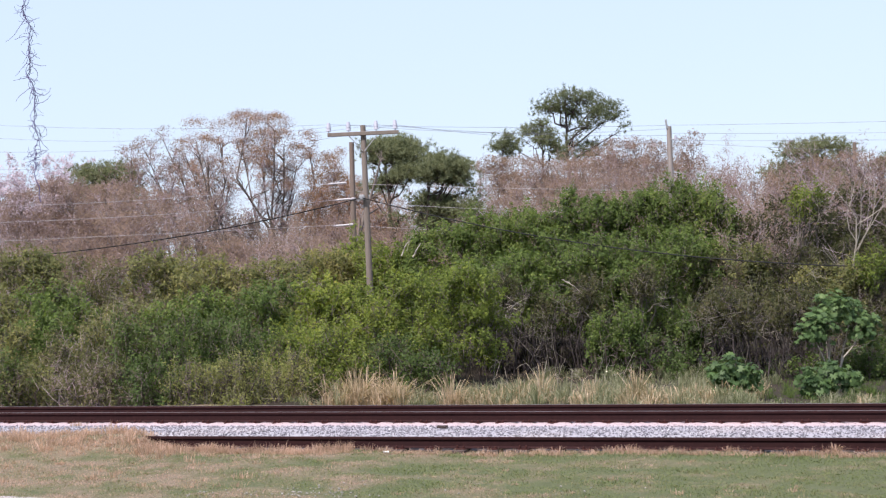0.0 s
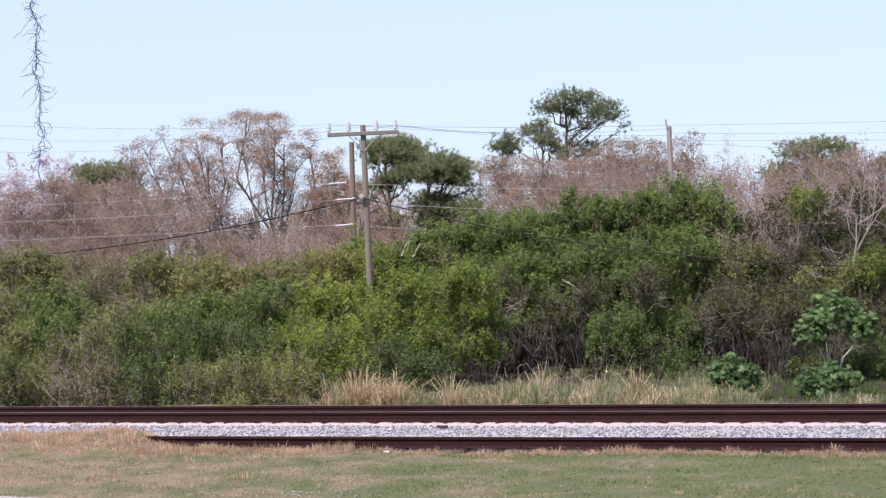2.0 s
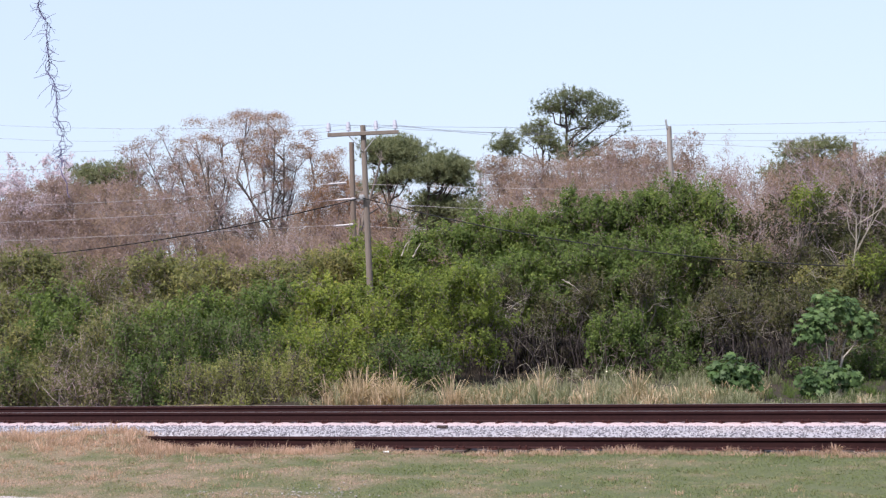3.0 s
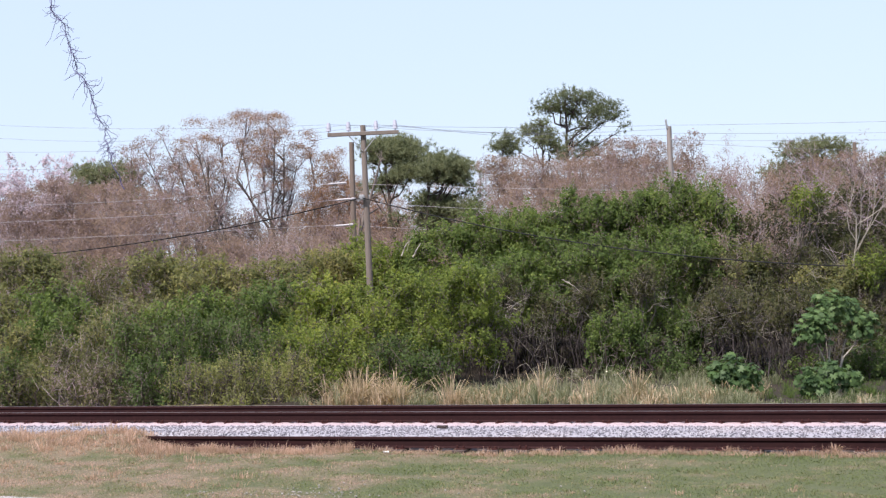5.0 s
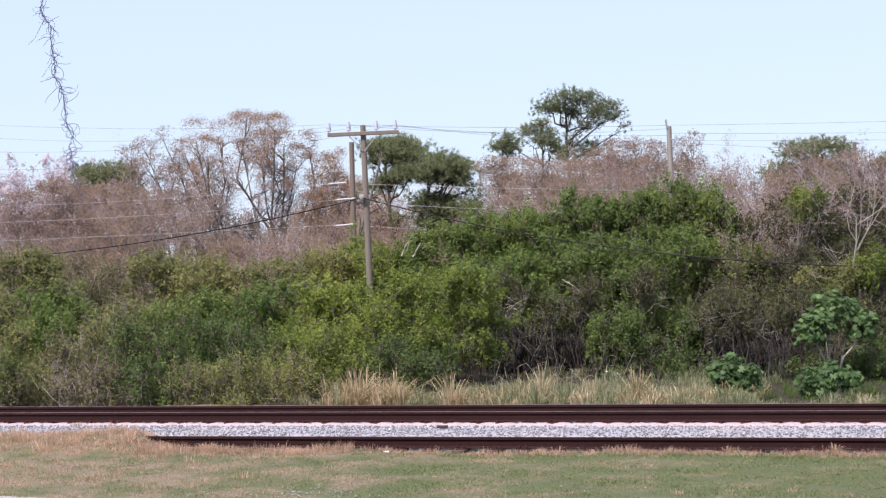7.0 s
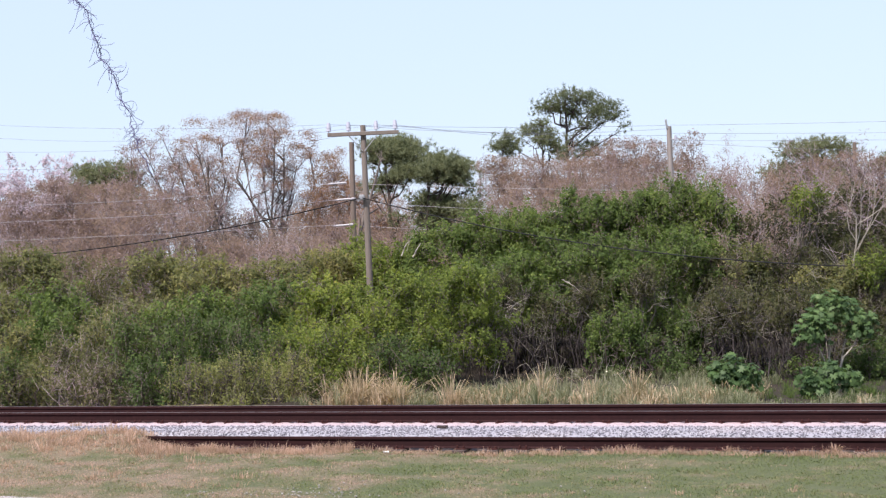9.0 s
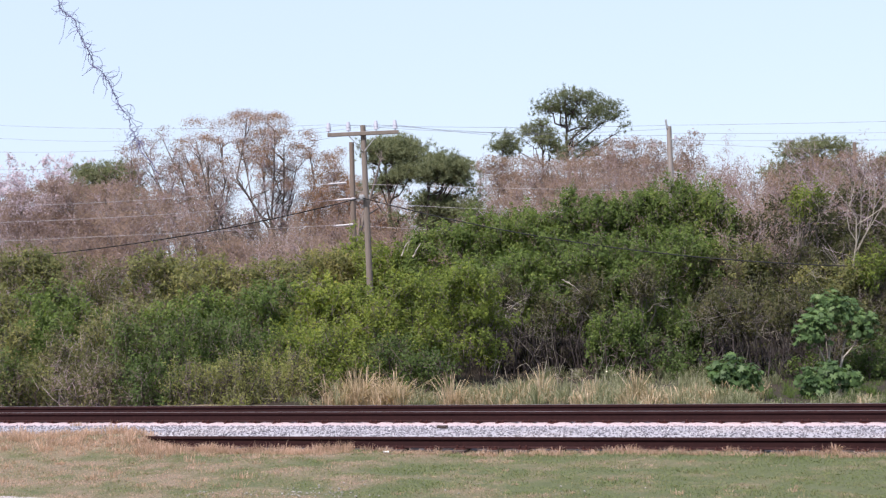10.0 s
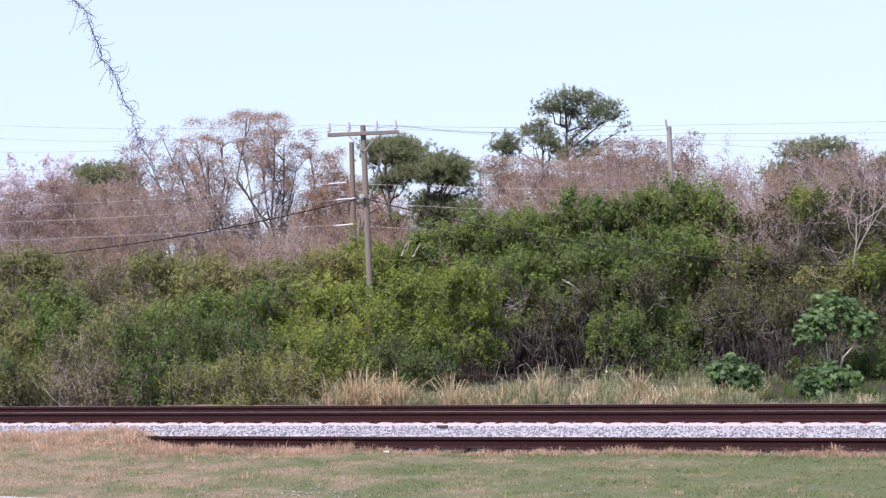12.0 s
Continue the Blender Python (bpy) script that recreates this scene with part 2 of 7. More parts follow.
def plain(name, c1, c2, rough, scale=20.0, metal=0.0, bump=0.2, dist=0.005, spec=0.3):
    def build(nt):
        n = noise_fac(nt, scale, 5, 0.65)
        n2 = noise_fac(nt, scale * 0.13, 3)
        col = mix(nt, n2, ramp(nt, n, [(0.3, c1), (0.7, c2)]), c1)
        p = node(nt, "ShaderNodeBsdfPrincipled", Base_Color=col, Roughness=rough, Metallic=metal, Normal=bumped(nt, n, bump, dist))
        p.inputs["Specular IOR Level"].default_value = spec
        return p.outputs[0]
    return material(name, build)


RAIL_RUST = plain("rail_rust", (0.020, 0.0085, 0.0095), (0.042, 0.0165, 0.016), 0.9, 14.0, spec=0.12)
RAIL_BRIGHT = plain("rail_polished", (0.34, 0.30, 0.30), (0.5, 0.46, 0.46), 0.32, 8.0, 0.9, 0.05)
PLATE_RUST = plain("plate_rust", (0.04, 0.015, 0.014), (0.085, 0.033, 0.03), 0.9, 30.0, spec=0.1)
TIE_WOOD = plain("tie_wood", (0.05, 0.036, 0.032), (0.12, 0.085, 0.072), 0.9, 9.0, 0.0, 0.5, 0.01)
WIRE_GREY = plain("wire_aluminium", (0.36, 0.34, 0.36), (0.55, 0.53, 0.55), 0.5, 3.0, 0.3, 0.0)
WIRE_DARK = plain("wire_copper_dark", (0.16, 0.16, 0.20), (0.25, 0.25, 0.30), 0.6, 3.0, 0.2, 0.0)
CABLE_BLACK = plain("cable_black", (0.018, 0.018, 0.020), (0.03, 0.03, 0.032), 0.95, 3.0, 0.0, 0.0)
GLASS_INS = plain("insulator_porcelain", (0.38, 0.385, 0.46), (0.50, 0.51, 0.59), 0.35, 6.0, 0.0, 0.0)
STEEL = plain("galvanised_steel", (0.36, 0.36, 0.37), (0.52, 0.52, 0.53), 0.5, 12.0, 0.7, 0.1)
LITTER = plain("white_litter", (0.62, 0.62, 0.60), (0.8, 0.8, 0.78), 0.6, 12.0)
DARK_SCRAP = plain("dark_scrap", (0.03, 0.022, 0.02), (0.06, 0.045, 0.04), 0.8, 12.0)
MOSS_GREY = plain("moss_grey", (0.10, 0.09, 0.19), (0.18, 0.165, 0.31), 0.8, 40.0)
CONCRETE = plain("concrete", (0.350, 0.315, 0.340), (0.448, 0.409, 0.437), 0.9, 6.0)


def build_stone(nt):
    g = nt.nodes.new("ShaderNodeNewGeometry")
    n = noise_fac(nt, 45.0, 4)
    n2 = noise_fac(nt, 0.5, 3)
    col = ramp(nt, g.outputs["Random Per Island"], [(0.0, (0.03, 0.028, 0.038)), (0.28, (0.095, 0.09, 0.115)), (0.62, (0.205, 0.196, 0.235)), (0.88, (0.34, 0.325, 0.365)), (1.0, (0.56, 0.55, 0.58))])
    col = mix(nt, 0.25, col, ramp(nt, n, [(0.3, (0.15, 0.142, 0.155)), (0.7, (0.38, 0.362, 0.385))]))
    col = mix(nt, ramp(nt, n2, [(0.5, (0, 0, 0)), (0.8, (0.35, 0.35, 0.35))]), col, (0.42, 0.34, 0.31))
    # rust from the main rails stains the stones beside them
    tc = nt.nodes.new("ShaderNodeTexCoord")
    dot = nt.nodes.new("ShaderNodeVectorMath"); dot.operation = "DOT_PRODUCT"
    nt.links.new(tc.outputs["Object"], dot.inputs[0]); dot.inputs[1].default_value = (0.3173, 0.9483, 0.0)
    near = node(nt, "ShaderNodeMapRange", Value=dot.outputs["Value"])
    near.inputs[1].default_value, near.inputs[2].default_value, near.inputs[3].default_value, near.inputs[4].default_value = 28.55, 28.85, 0.0, 0.55
    col = mix(nt, near.outputs[0], col, (0.52, 0.36, 0.37))
    return node(nt, "ShaderNodeBsdfPrincipled", Base_Color=col, Roughness=0.9, Normal=bumped(nt, n, 0.5, 0.01)).outputs[0]


STONE = material("ballast_stone", build_stone)


def dryness(nt):
    """Patches of dry grass, more of them along one end of the lawn."""
    n1 = noise_fac(nt, 0.95, 6, 0.66, stretch=(0.9, 0.8, 1.0))
    tc = nt.nodes.new("ShaderNodeTexCoord")
    sep = nt.nodes.new("ShaderNodeSeparateXYZ")
    nt.links.new(tc.outputs["Object"], sep.inputs[0])
    m = nt.nodes.new("ShaderNodeMath"); m.operation = "MULTIPLY_ADD"
    nt.links.new(sep.outputs[0], m.inputs[0]); m.inputs[1].default_value = -0.026
    gain = nt.nodes.new("ShaderNodeMath"); gain.operation = "MULTIPLY_ADD"
    nt.links.new(n1, gain.inputs[0]); gain.inputs[1].default_value = 1.62; gain.inputs[2].default_value = -0.39
    nt.links.new(gain.outputs[0], m.inputs[2])
    return m.outputs[0]


def build_ground(nt):
    n1 = dryness(nt)
    n2 = noise_fac(nt, 7.0, 6, 0.7)
    n3 = noise_fac(nt, 45.0, 4, 0.7)
    green = ramp(nt, n2, [(0.3, (0.042, 0.056, 0.017)), (0.7, (0.080, 0.098, 0.030))])
    dry = ramp(nt, n2, [(0.3, (0.14, 0.098, 0.066)), (0.7, (0.250, 0.178, 0.126))])
    col = mix(nt, ramp(nt, n1, [(0.34, (0, 0, 0)), (0.72, (1, 1, 1))]), green, dry)
    col = mix(nt, 0.25, col, ramp(nt, n3, [(0.3, (0.030, 0.030, 0.015)), (0.7, (0.20, 0.195, 0.11))]))
    return node(nt, "ShaderNodeBsdfPrincipled", Base_Color=col, Roughness=0.95, Normal=bumped(nt, n3, 0.7, 0.03)).outputs[0]


GROUND = material("grassy_soil", build_ground)
SHELL = plain("shell_grit", (0.27, 0.255, 0.23), (0.42, 0.40, 0.37), 0.8, 12.0)
# brown leaf litter, its colour darkened further for shade under the thicket
SHADED_LITTER_SOIL = plain("shaded_litter_soil", (0.020, 0.015, 0.010), (0.052, 0.038, 0.025), 0.95, 12.0, 0.0, 0.8, 0.04)


def build_blade(nt):
    """Lawn blades: green and straw by patches of the lawn, and one by one."""
    g = nt.nodes.new("ShaderNodeNewGeometry")
    n1 = dryness(nt)
    m = nt.nodes.new("ShaderNodeMath"); m.operation = "MULTIPLY_ADD"
    nt.links.new(g.outputs["Random Per Island"], m.inputs[0]); m.inputs[1].default_value = 0.40; m.inputs[2].default_value = -0.20
    a = nt.nodes.new("ShaderNodeMath"); a.operation = "ADD"
    nt.links.new(n1, a.inputs[0]); nt.links.new(m.outputs[0], a.inputs[1])
    col = ramp(nt, a.outputs[0], [(0.26, (0.152, 0.190, 0.066)), (0.44, (0.230, 0.230, 0.102)), (0.57, (0.330, 0.262, 0.168)), (0.72, (0.47, 0.330, 0.260))])
    weeds = ramp(nt, noise_fac(nt, 2.1, 4, 0.7), [(0.56, (0, 0, 0)), (0.68, (0.75, 0.75, 0.75))])
    col = mix(nt, weeds, col, (0.146, 0.176, 0.062))
    p = node(nt, "ShaderNodeBsdfPrincipled", Base_Color=col, Roughness=0.7)
    tr = node(nt, "ShaderNodeBsdfTranslucent", Color=col)
    s = nt.nodes.new("ShaderNodeMixShader"); s.inputs[0].default_value = 0.45
    nt.links.new(p.outputs[0], s.inputs[1]); nt.links.new(tr.outputs[0], s.inputs[2])
    return s.outputs[0]


BLADE = material("lawn_blade", build_blade)

# ---- ground ----
def smooth(a, b, x):
    t = np.clip((x - a) / (b - a), 0, 1)
    return t * t * (3 - 2 * t)


def ripple(x, y, s, seed=0.0):
    return (np.sin(x * s + 1.3 + seed) * np.cos(y * s * 1.17 + 0.4 * seed) + 0.5 * np.sin(x * s * 2.3 + y * s * 1.9 + seed)) / 1.5


def ground_z(x, y):
    x, y = np.asarray(x, float), np.asarray(y, float)
    v, u = to_v(x, y), to_u(x, y)
    z = 0.02 + 0.03 * ripple(x, y, 0.9) + 0.015 * ripple(x, y, 3.1, 2.0)
    z = z + 1.35 * smooth(17.0, 5.0, v)
    z = z + 0.235 * smooth(-14.1, -15.0, u) * smooth(25.0, 26.5, v)
    return z - 0.12 * smooth(26.9, 27.6, v) * smooth(33.4, 32.6, v)


def axis(lo, hi, step, far):
    mid = np.arange(lo, hi + step / 2, step)
    out = step * 1.35 ** np.arange(1, 40)
    up = hi + np.cumsum(out)
    dn = lo - np.cumsum(out)
    return np.concatenate([dn[dn > -far][::-1], mid, up[up < far]])


gx, gy = axis(-16, 16, 0.3, 3500.0), axis(16, 46, 0.3, 3500.0)
GX, GY = np.meshgrid(gx, gy)
gv = np.stack([GX, GY, ground_z(GX, GY)], -1).reshape(-1, 3)
gi = np.arange(len(gv)).reshape(GX.shape)
gf = np.stack([gi[:-1, :-1], gi[:-1, 1:], gi[1:, 1:], gi[1:, :-1]], -1).reshape(-1, 4)
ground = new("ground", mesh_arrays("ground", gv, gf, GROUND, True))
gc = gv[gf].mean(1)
ground.data.materials.append(SHADED_LITTER_SOIL)
# beyond the track: litter soil with the thicket's shade in its colour
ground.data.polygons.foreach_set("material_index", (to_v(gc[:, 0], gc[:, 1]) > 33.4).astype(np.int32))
tagged(ground, "mown winter grass ground with dry straw patches", "ground", kind="structure")

# ---- ballast bed ----
BED = ((26.82, -0.02), (26.90, 0.16), (27.4, 0.215), (28.2, 0.235), (28.62, 0.244), (29.16, 0.254), (29.34, 0.25), (29.9, 0.245), (30.9, 0.245), (31.8, 0.23), (32.4, 0.16), (33.3, -0.05))


def bed_z(u, v):
    z = np.interp(v, [b[0] for b in BED], [b[1] for b in BED])
    dip = (0.5 - 0.5 * np.cos((u / 0.345) * 2 * np.pi)) ** 5
    crib = 0.009 * (1 - 2.2 * dip) * smooth(28.72, 28.95, v)
    return z + crib + 0.007 * ripple(u, v, 4.0)


bu, bv = np.concatenate([np.arange(-120, -24, 2.0), np.arange(-24, 4, 0.07), np.arange(4, 60, 2.0)]), np.arange(26.82, 33.31, 0.1)
BU, BV = np.meshgrid(bu, bv)
bw = np.stack([BU * UDIR.x + BV * VDIR.x, BU * UDIR.y + BV * VDIR.y, bed_z(BU, BV)], -1).reshape(-1, 3)
bi = np.arange(len(bw)).reshape(BU.shape)
ballast = new("ballast_bed", mesh_arrays("ballast_bed", bw, np.stack([bi[:-1, :-1], bi[:-1, 1:], bi[1:, 1:], bi[1:, :-1]], -1).reshape(-1, 4), STONE))
tagged(ballast, "pale grey crushed stone ballast bed", "ballast", kind="structure")


def loose_stones():
    rng = np.random.default_rng(5)
    n = 18500
    u, v = rng.uniform(-23.5, 2.5, n), 26.9 + 2.45 * rng.uniform(0, 1, n)
    far = rng.uniform(size=n) < 0.16
    v = np.where(far, rng.uniform(29.3, 33.0, n), v)
    r = rng.uniform(0.011, 0.028, n) * np.where((v > 28.7) & (v < 29.4), 0.35, 1.0)
    c = np.stack([u * UDIR.x + v * VDIR.x, u * UDIR.y + v * VDIR.y, bed_z(u, v) + r * 0.35], -1)
    o = np.array([[1, 0, 0], [-1, 0, 0], [0, 1, 0], [0, -1, 0], [0, 0, 0.8], [0, 0, -0.8]], float)
    vv = o[None] * r[:, None, None] * rng.uniform(0.6, 1.35, (n, 6, 1))
    a = rng.uniform(0, 2 * np.pi, n)
    tilt = rng.normal(0, 0.5, n)
    ca, sa, ct, st = np.cos(a), np.sin(a), np.cos(tilt), np.sin(tilt)
    x, y, z = vv[..., 0], vv[..., 1], vv[..., 2]
    y, z = y * ct[:, None] - z * st[:, None], y * st[:, None] + z * ct[:, None]
    vv = np.stack([x * ca[:, None] - y * sa[:, None], x * sa[:, None] + y * ca[:, None], z], -1) + c[:, None, :]
    f = np.array([[0, 2, 4], [2, 1, 4], [1, 3, 4], [3, 0, 4], [2, 0, 5], [1, 2, 5], [3, 1, 5], [0, 3, 5]])
    ob = new("ballast_stones", mesh_arrays("ballast_stones", vv.reshape(-1, 3), (np.arange(n)[:, None, None] * 6 + f[None]).reshape(-1, 3), STONE))
    tagged(ob, "loose angular grey and white ballast stones", "gravel", kind="stuff")


loose_stones()

# ---- track: rails, sleepers, plates ----
RAIL_H = 0.185
PROFILE = ((0.0, 0.076), (0.012, 0.076), (0.022, 0.030), (0.035, 0.011), (0.125, 0.010), (0.140, 0.030), (0.146, 0.036), (0.176, 0.037), (0.185, 0.028))


def box_bm(sx, sy, sz, bevel=0.0, bm=None, m=None):
    b = bmesh.new()
    bmesh.ops.create_cube(b, size=1.0, matrix=Matrix.Diagonal((sx, sy, sz, 1)))
    if bevel:
        bmesh.ops.bevel(b, geom=b.edges[:], offset=bevel, segments=1, affect="EDGES")
    if m is not None:
        bmesh.ops.transform(b, matrix=m, verts=b.verts)
    if bm is None:
        return b
    tmp = bpy.data.meshes.new("tmp")
    b.to_mesh(tmp)
    b.free()
    bm.from_mesh(tmp)
    bpy.data.meshes.remove(tmp)
    return bm


def rail(v, z_head, u0, u1, label, top_mat, top_label):
    base = z_head - RAIL_H
    ring = [(w, h) for h, w in PROFILE] + [(-w, h) for h, w in reversed(PROFILE)]
    bm = bmesh.new()
    us = np.arange(u0, u1 + 0.1, 2.0)
    rows = [[bm.verts.new((u, w, h)) for w, h in ring] for u in us]
    k = len(ring)
    for a, b in zip(rows, rows[1:]):
        for i in range(k):
            bm.faces.new((a[i], b[i], b[(i + 1) % k], a[(i + 1) % k]))
    bm.faces.new(rows[0][::-1])
    bm.faces.new(rows[-1])
    bmesh.ops.recalc_face_normals(bm, faces=bm.faces[:])
    thing = empty("railway_rail", track(0, v, base), label, "rail", "railway rails", math.degrees(TRACK_TURN))
    part("rail_body", bm, RAIL_RUST, thing)
    part("running_surface", box_bm(u1 - u0, 0.05, 0.004, 0, None, Matrix.Translation(((u0 + u1) / 2, 0, RAIL_H + 0.001))), top_mat, thing, top_label)
    return thing


rail(29.30, 0.455, -120, 60, "rusty brown steel main line rail with polished top", RAIL_BRIGHT, "polished steel running surface")
rail(30.78, 0.455, -120, 60, "rusty brown steel main line rail with polished top", RAIL_BRIGHT, "polished steel running surface")
rail(26.74, 0.25, -120, 60, "dull rusty siding rail half sunk in dry grass", RAIL_RUST, "rusted rail top")


def sleeper(u, v0, v1, top, plates, label):
    rng = random.Random(int(u * 100) + int(v0 * 7))
    c = track(u, (v0 + v1) / 2, top)
    thing = empty("railway_sleeper", c, label, "sleeper", "railway sleepers", math.degrees(TRACK_TURN) + rng.uniform(-1, 1))
    part("timber", TIE_MESH if v1 - v0 > 2.3 else TIE_SHORT, None, thing)
    for pv in plates:
        p = part("tie_plate", PLATE_MESH, None, thing, "rusty steel plate")
        p.location = (0, pv - (v0 + v1) / 2, 0.022 if len(plates) > 1 else 0.008)
        for sx, sy in ((-0.06, -0.10), (0.06, 0.10), (0.05, -0.10), (-0.05, 0.10)):
            s = part("spike", SPIKE_MESH, None, p)
            s.location = (sx, sy, 0.02 + rng.uniform(0, 0.02))
    return thing


def mesh_of(name, bm, mat):
    me = bpy.data.meshes.new(name)
    bm.to_mesh(me)
    bm.free()
    me.materials.append(mat)
    return me


TIE_MESH = mesh_of("timber", box_bm(0.23, 2.6, 0.18, 0.012, None, Matrix.Translation((0, 0, -0.09))), TIE_WOOD)
TIE_SHORT = mesh_of("timber_short", box_bm(0.23, 2.2, 0.18, 0.012, None, Matrix.Translation((0, 0, -0.09))), TIE_WOOD)
PLATE_MESH = mesh_of("tie_plate", box_bm(0.19, 0.34, 0.016, 0.004), PLATE_RUST)
SPIKE_MESH = mesh_of("spike", box_bm(0.03, 0.045, 0.05, 0.008), PLATE_RUST)
for k in range(-48, 12):
    sleeper(k * 0.5 + 0.25, 28.74, 31.34, 0.236, (29.30, 30.78), "dark creosoted timber sleeper bedded in ballast")
for k in range(-46, 8):
    sleeper(k * 0.55 + 0.1, 26.45, 28.65, 0.055, (26.74,), "weathered dark timber siding sleeper sunk in ballast")

# dark scrap on the ballast and pale litter in the grass
def scrap(name, place, turn, size, mat, label, category):
    rng = random.Random(int(place[0] * 100))
    bm = bmesh.new()
    for i in range(3):
        w = size[0] * (0.5, 0.35, 0.3)[i]
        box_bm(w, size[1], size[2], size[2] * 0.2, bm, pose((-0.25, 0.08, 0.33)[i] * size[0], rng.uniform(-0.3, 0.3) * size[1], size[2] * 0.5, rng.uniform(-9, 9), rng.uniform(-8, 8), rng.uniform(-15, 15)))
    ob = part(name, bm, mat)
    ob.matrix_basis = pose(*place, 0, 0, turn)
    return tagged(ob, label, category)


scrap("scrap_timber", (-0.11, 29.78, 0.255), -18, (0.19, 0.09, 0.05), DARK_SCRAP, "dark splintered piece of timber lying on ballast", "scrap")
scrap("litter", (-1.06, 27.95, 0.045), 12, (0.09, 0.06, 0.025), LITTER, "small piece of white litter lying in the grass", "litter")
scrap("shell_piece", (-8.43, 32.35, 0.05), 69, (0.05, 0.02, 0.02), SHELL, "small pale piece of shell lying in the grass", "shell")
scrap("shell_piece", (-7.12, 29.19, 0.05), 34, (0.04, 0.02, 0.02), SHELL, "small pale piece of shell lying in the grass", "shell")
scrap("shell_piece", (-1.88, 23.72, 0.05), 81, (0.05, 0.02, 0.02), SHELL, "small pale piece of shell lying in the grass", "shell")
scrap("shell_piece", (-2.19, 23.12, 0.05), 1, (0.06, 0.03, 0.02), SHELL, "small pale piece of shell lying in the grass", "shell")
scrap("shell_piece", (-1.56, 23.28, 0.05), 33, (0.05, 0.02, 0.02), SHELL, "small pale piece of shell lying in the grass", "shell")
scrap("shell_piece", (-5.16, 29.10, 0.05), 15, (0.05, 0.02, 0.02), SHELL, "small pale piece of shell lying in the grass", "shell")
scrap("shell_piece", (6.36, 26.43, 0.05), 39, (0.04, 0.02, 0.02), SHELL, "small pale piece of shell lying in the grass", "shell")
scrap("shell_piece", (1.80, 22.26, 0.05), 83, (0.05, 0.02, 0.02), SHELL, "small pale piece of shell lying in the grass", "shell")


def shell_grit(patches):
    """Pale broken shell and grit showing through the thin grass. patches: rows of (u, v, spread, count)."""
    rng = np.random.default_rng(31)
    pts = np.concatenate([np.stack([rng.normal(u, sp, k), rng.normal(v, sp * 0.35, k)], 1) for u, v, sp, k in patches])
    x, y = pts[:, 0] * UDIR.x + pts[:, 1] * VDIR.x, pts[:, 0] * UDIR.y + pts[:, 1] * VDIR.y
    n = len(x)
    r = rng.uniform(0.008, 0.022, n)
    c = np.stack([x, y, ground_z(x, y) + r * 0.6 + 0.012], 1)
    o = np.array([[1, 0, 0], [-1, 0, 0], [0, 1, 0], [0, -1, 0], [0, 0, 0.7], [0, 0, -0.7]], float)
    vv = o[None] * r[:, None, None] * rng.uniform(0.5, 1.4, (n, 6, 1)) + c[:, None, :]
    f = np.array([[0, 2, 4], [2, 1, 4], [1, 3, 4], [3, 0, 4], [2, 0, 5], [1, 2, 5], [3, 1, 5], [0, 3, 5]])
    ob = new("shell_grit", mesh_arrays("shell_grit", vv.reshape(-1, 3), (np.arange(n)[:, None, None] * 6 + f[None]).reshape(-1, 3), SHELL))
    tagged(ob, "pale broken shell and grit in thin grass", "grit", kind="stuff")


shell_grit([(-9.06, 21.21, 0.55, 48), (-9.78, 21.49, 0.55, 26), (-10.72, 21.05, 0.40, 14), (-9.09, 21.92, 0.30, 12), (-13.95, 26.14, 1.20, 8), (-15.86, 25.17, 1.00, 5), (-5.41, 22.07, 1.50, 8), (-8.22, 22.12, 1.50, 8)])
# pale concrete edge of the road in front of the lawn
road = part("road_edge", box_bm(16.0, 3.2, 0.10, 0.02), CONCRETE)
road.matrix_basis = pose(-9.34, 23.41, 0.005, 0, 0, -27.4)
tagged(road, "pale sunlit concrete road edge beside the lawn", "road", kind="structure")

# ---- grass ----
def blade_strips(rng, x, y, z, h, w, lean, way=None):
    """Narrow upright blades, bent at half height."""
    n = len(x)
    a = rng.uniform(0, 2 * np.pi, n)
    side = np.stack([np.cos(a), np.sin(a), np.zeros(n)], 1)
    b = rng.uniform(0, 2 * np.pi, n) if way is None else way
    out = np.stack([np.cos(b), np.sin(b), np.zeros(n)], 1) * (lean * h)[:, None]
    base = np.stack([x, y, z - 0.01], 1)
    midp = base + out * 0.3 + np.array([0, 0, 1.0]) * (h * 0.6)[:, None]
    top = base + out + np.array([0, 0, 1.0]) * (h * (1 - 0.3 * lean))[:, None]
    W = w[:, None]
    v = np.stack([base - side * W, base + side * W, midp - side * W * 0.8, midp + side * W * 0.8, top], 1).reshape(-1, 3)
    f = np.array([[0, 1, 3], [0, 3, 2], [2, 3, 4]])
    return v, (np.arange(n)[:, None, None] * 5 + f[None]).reshape(-1, 3)


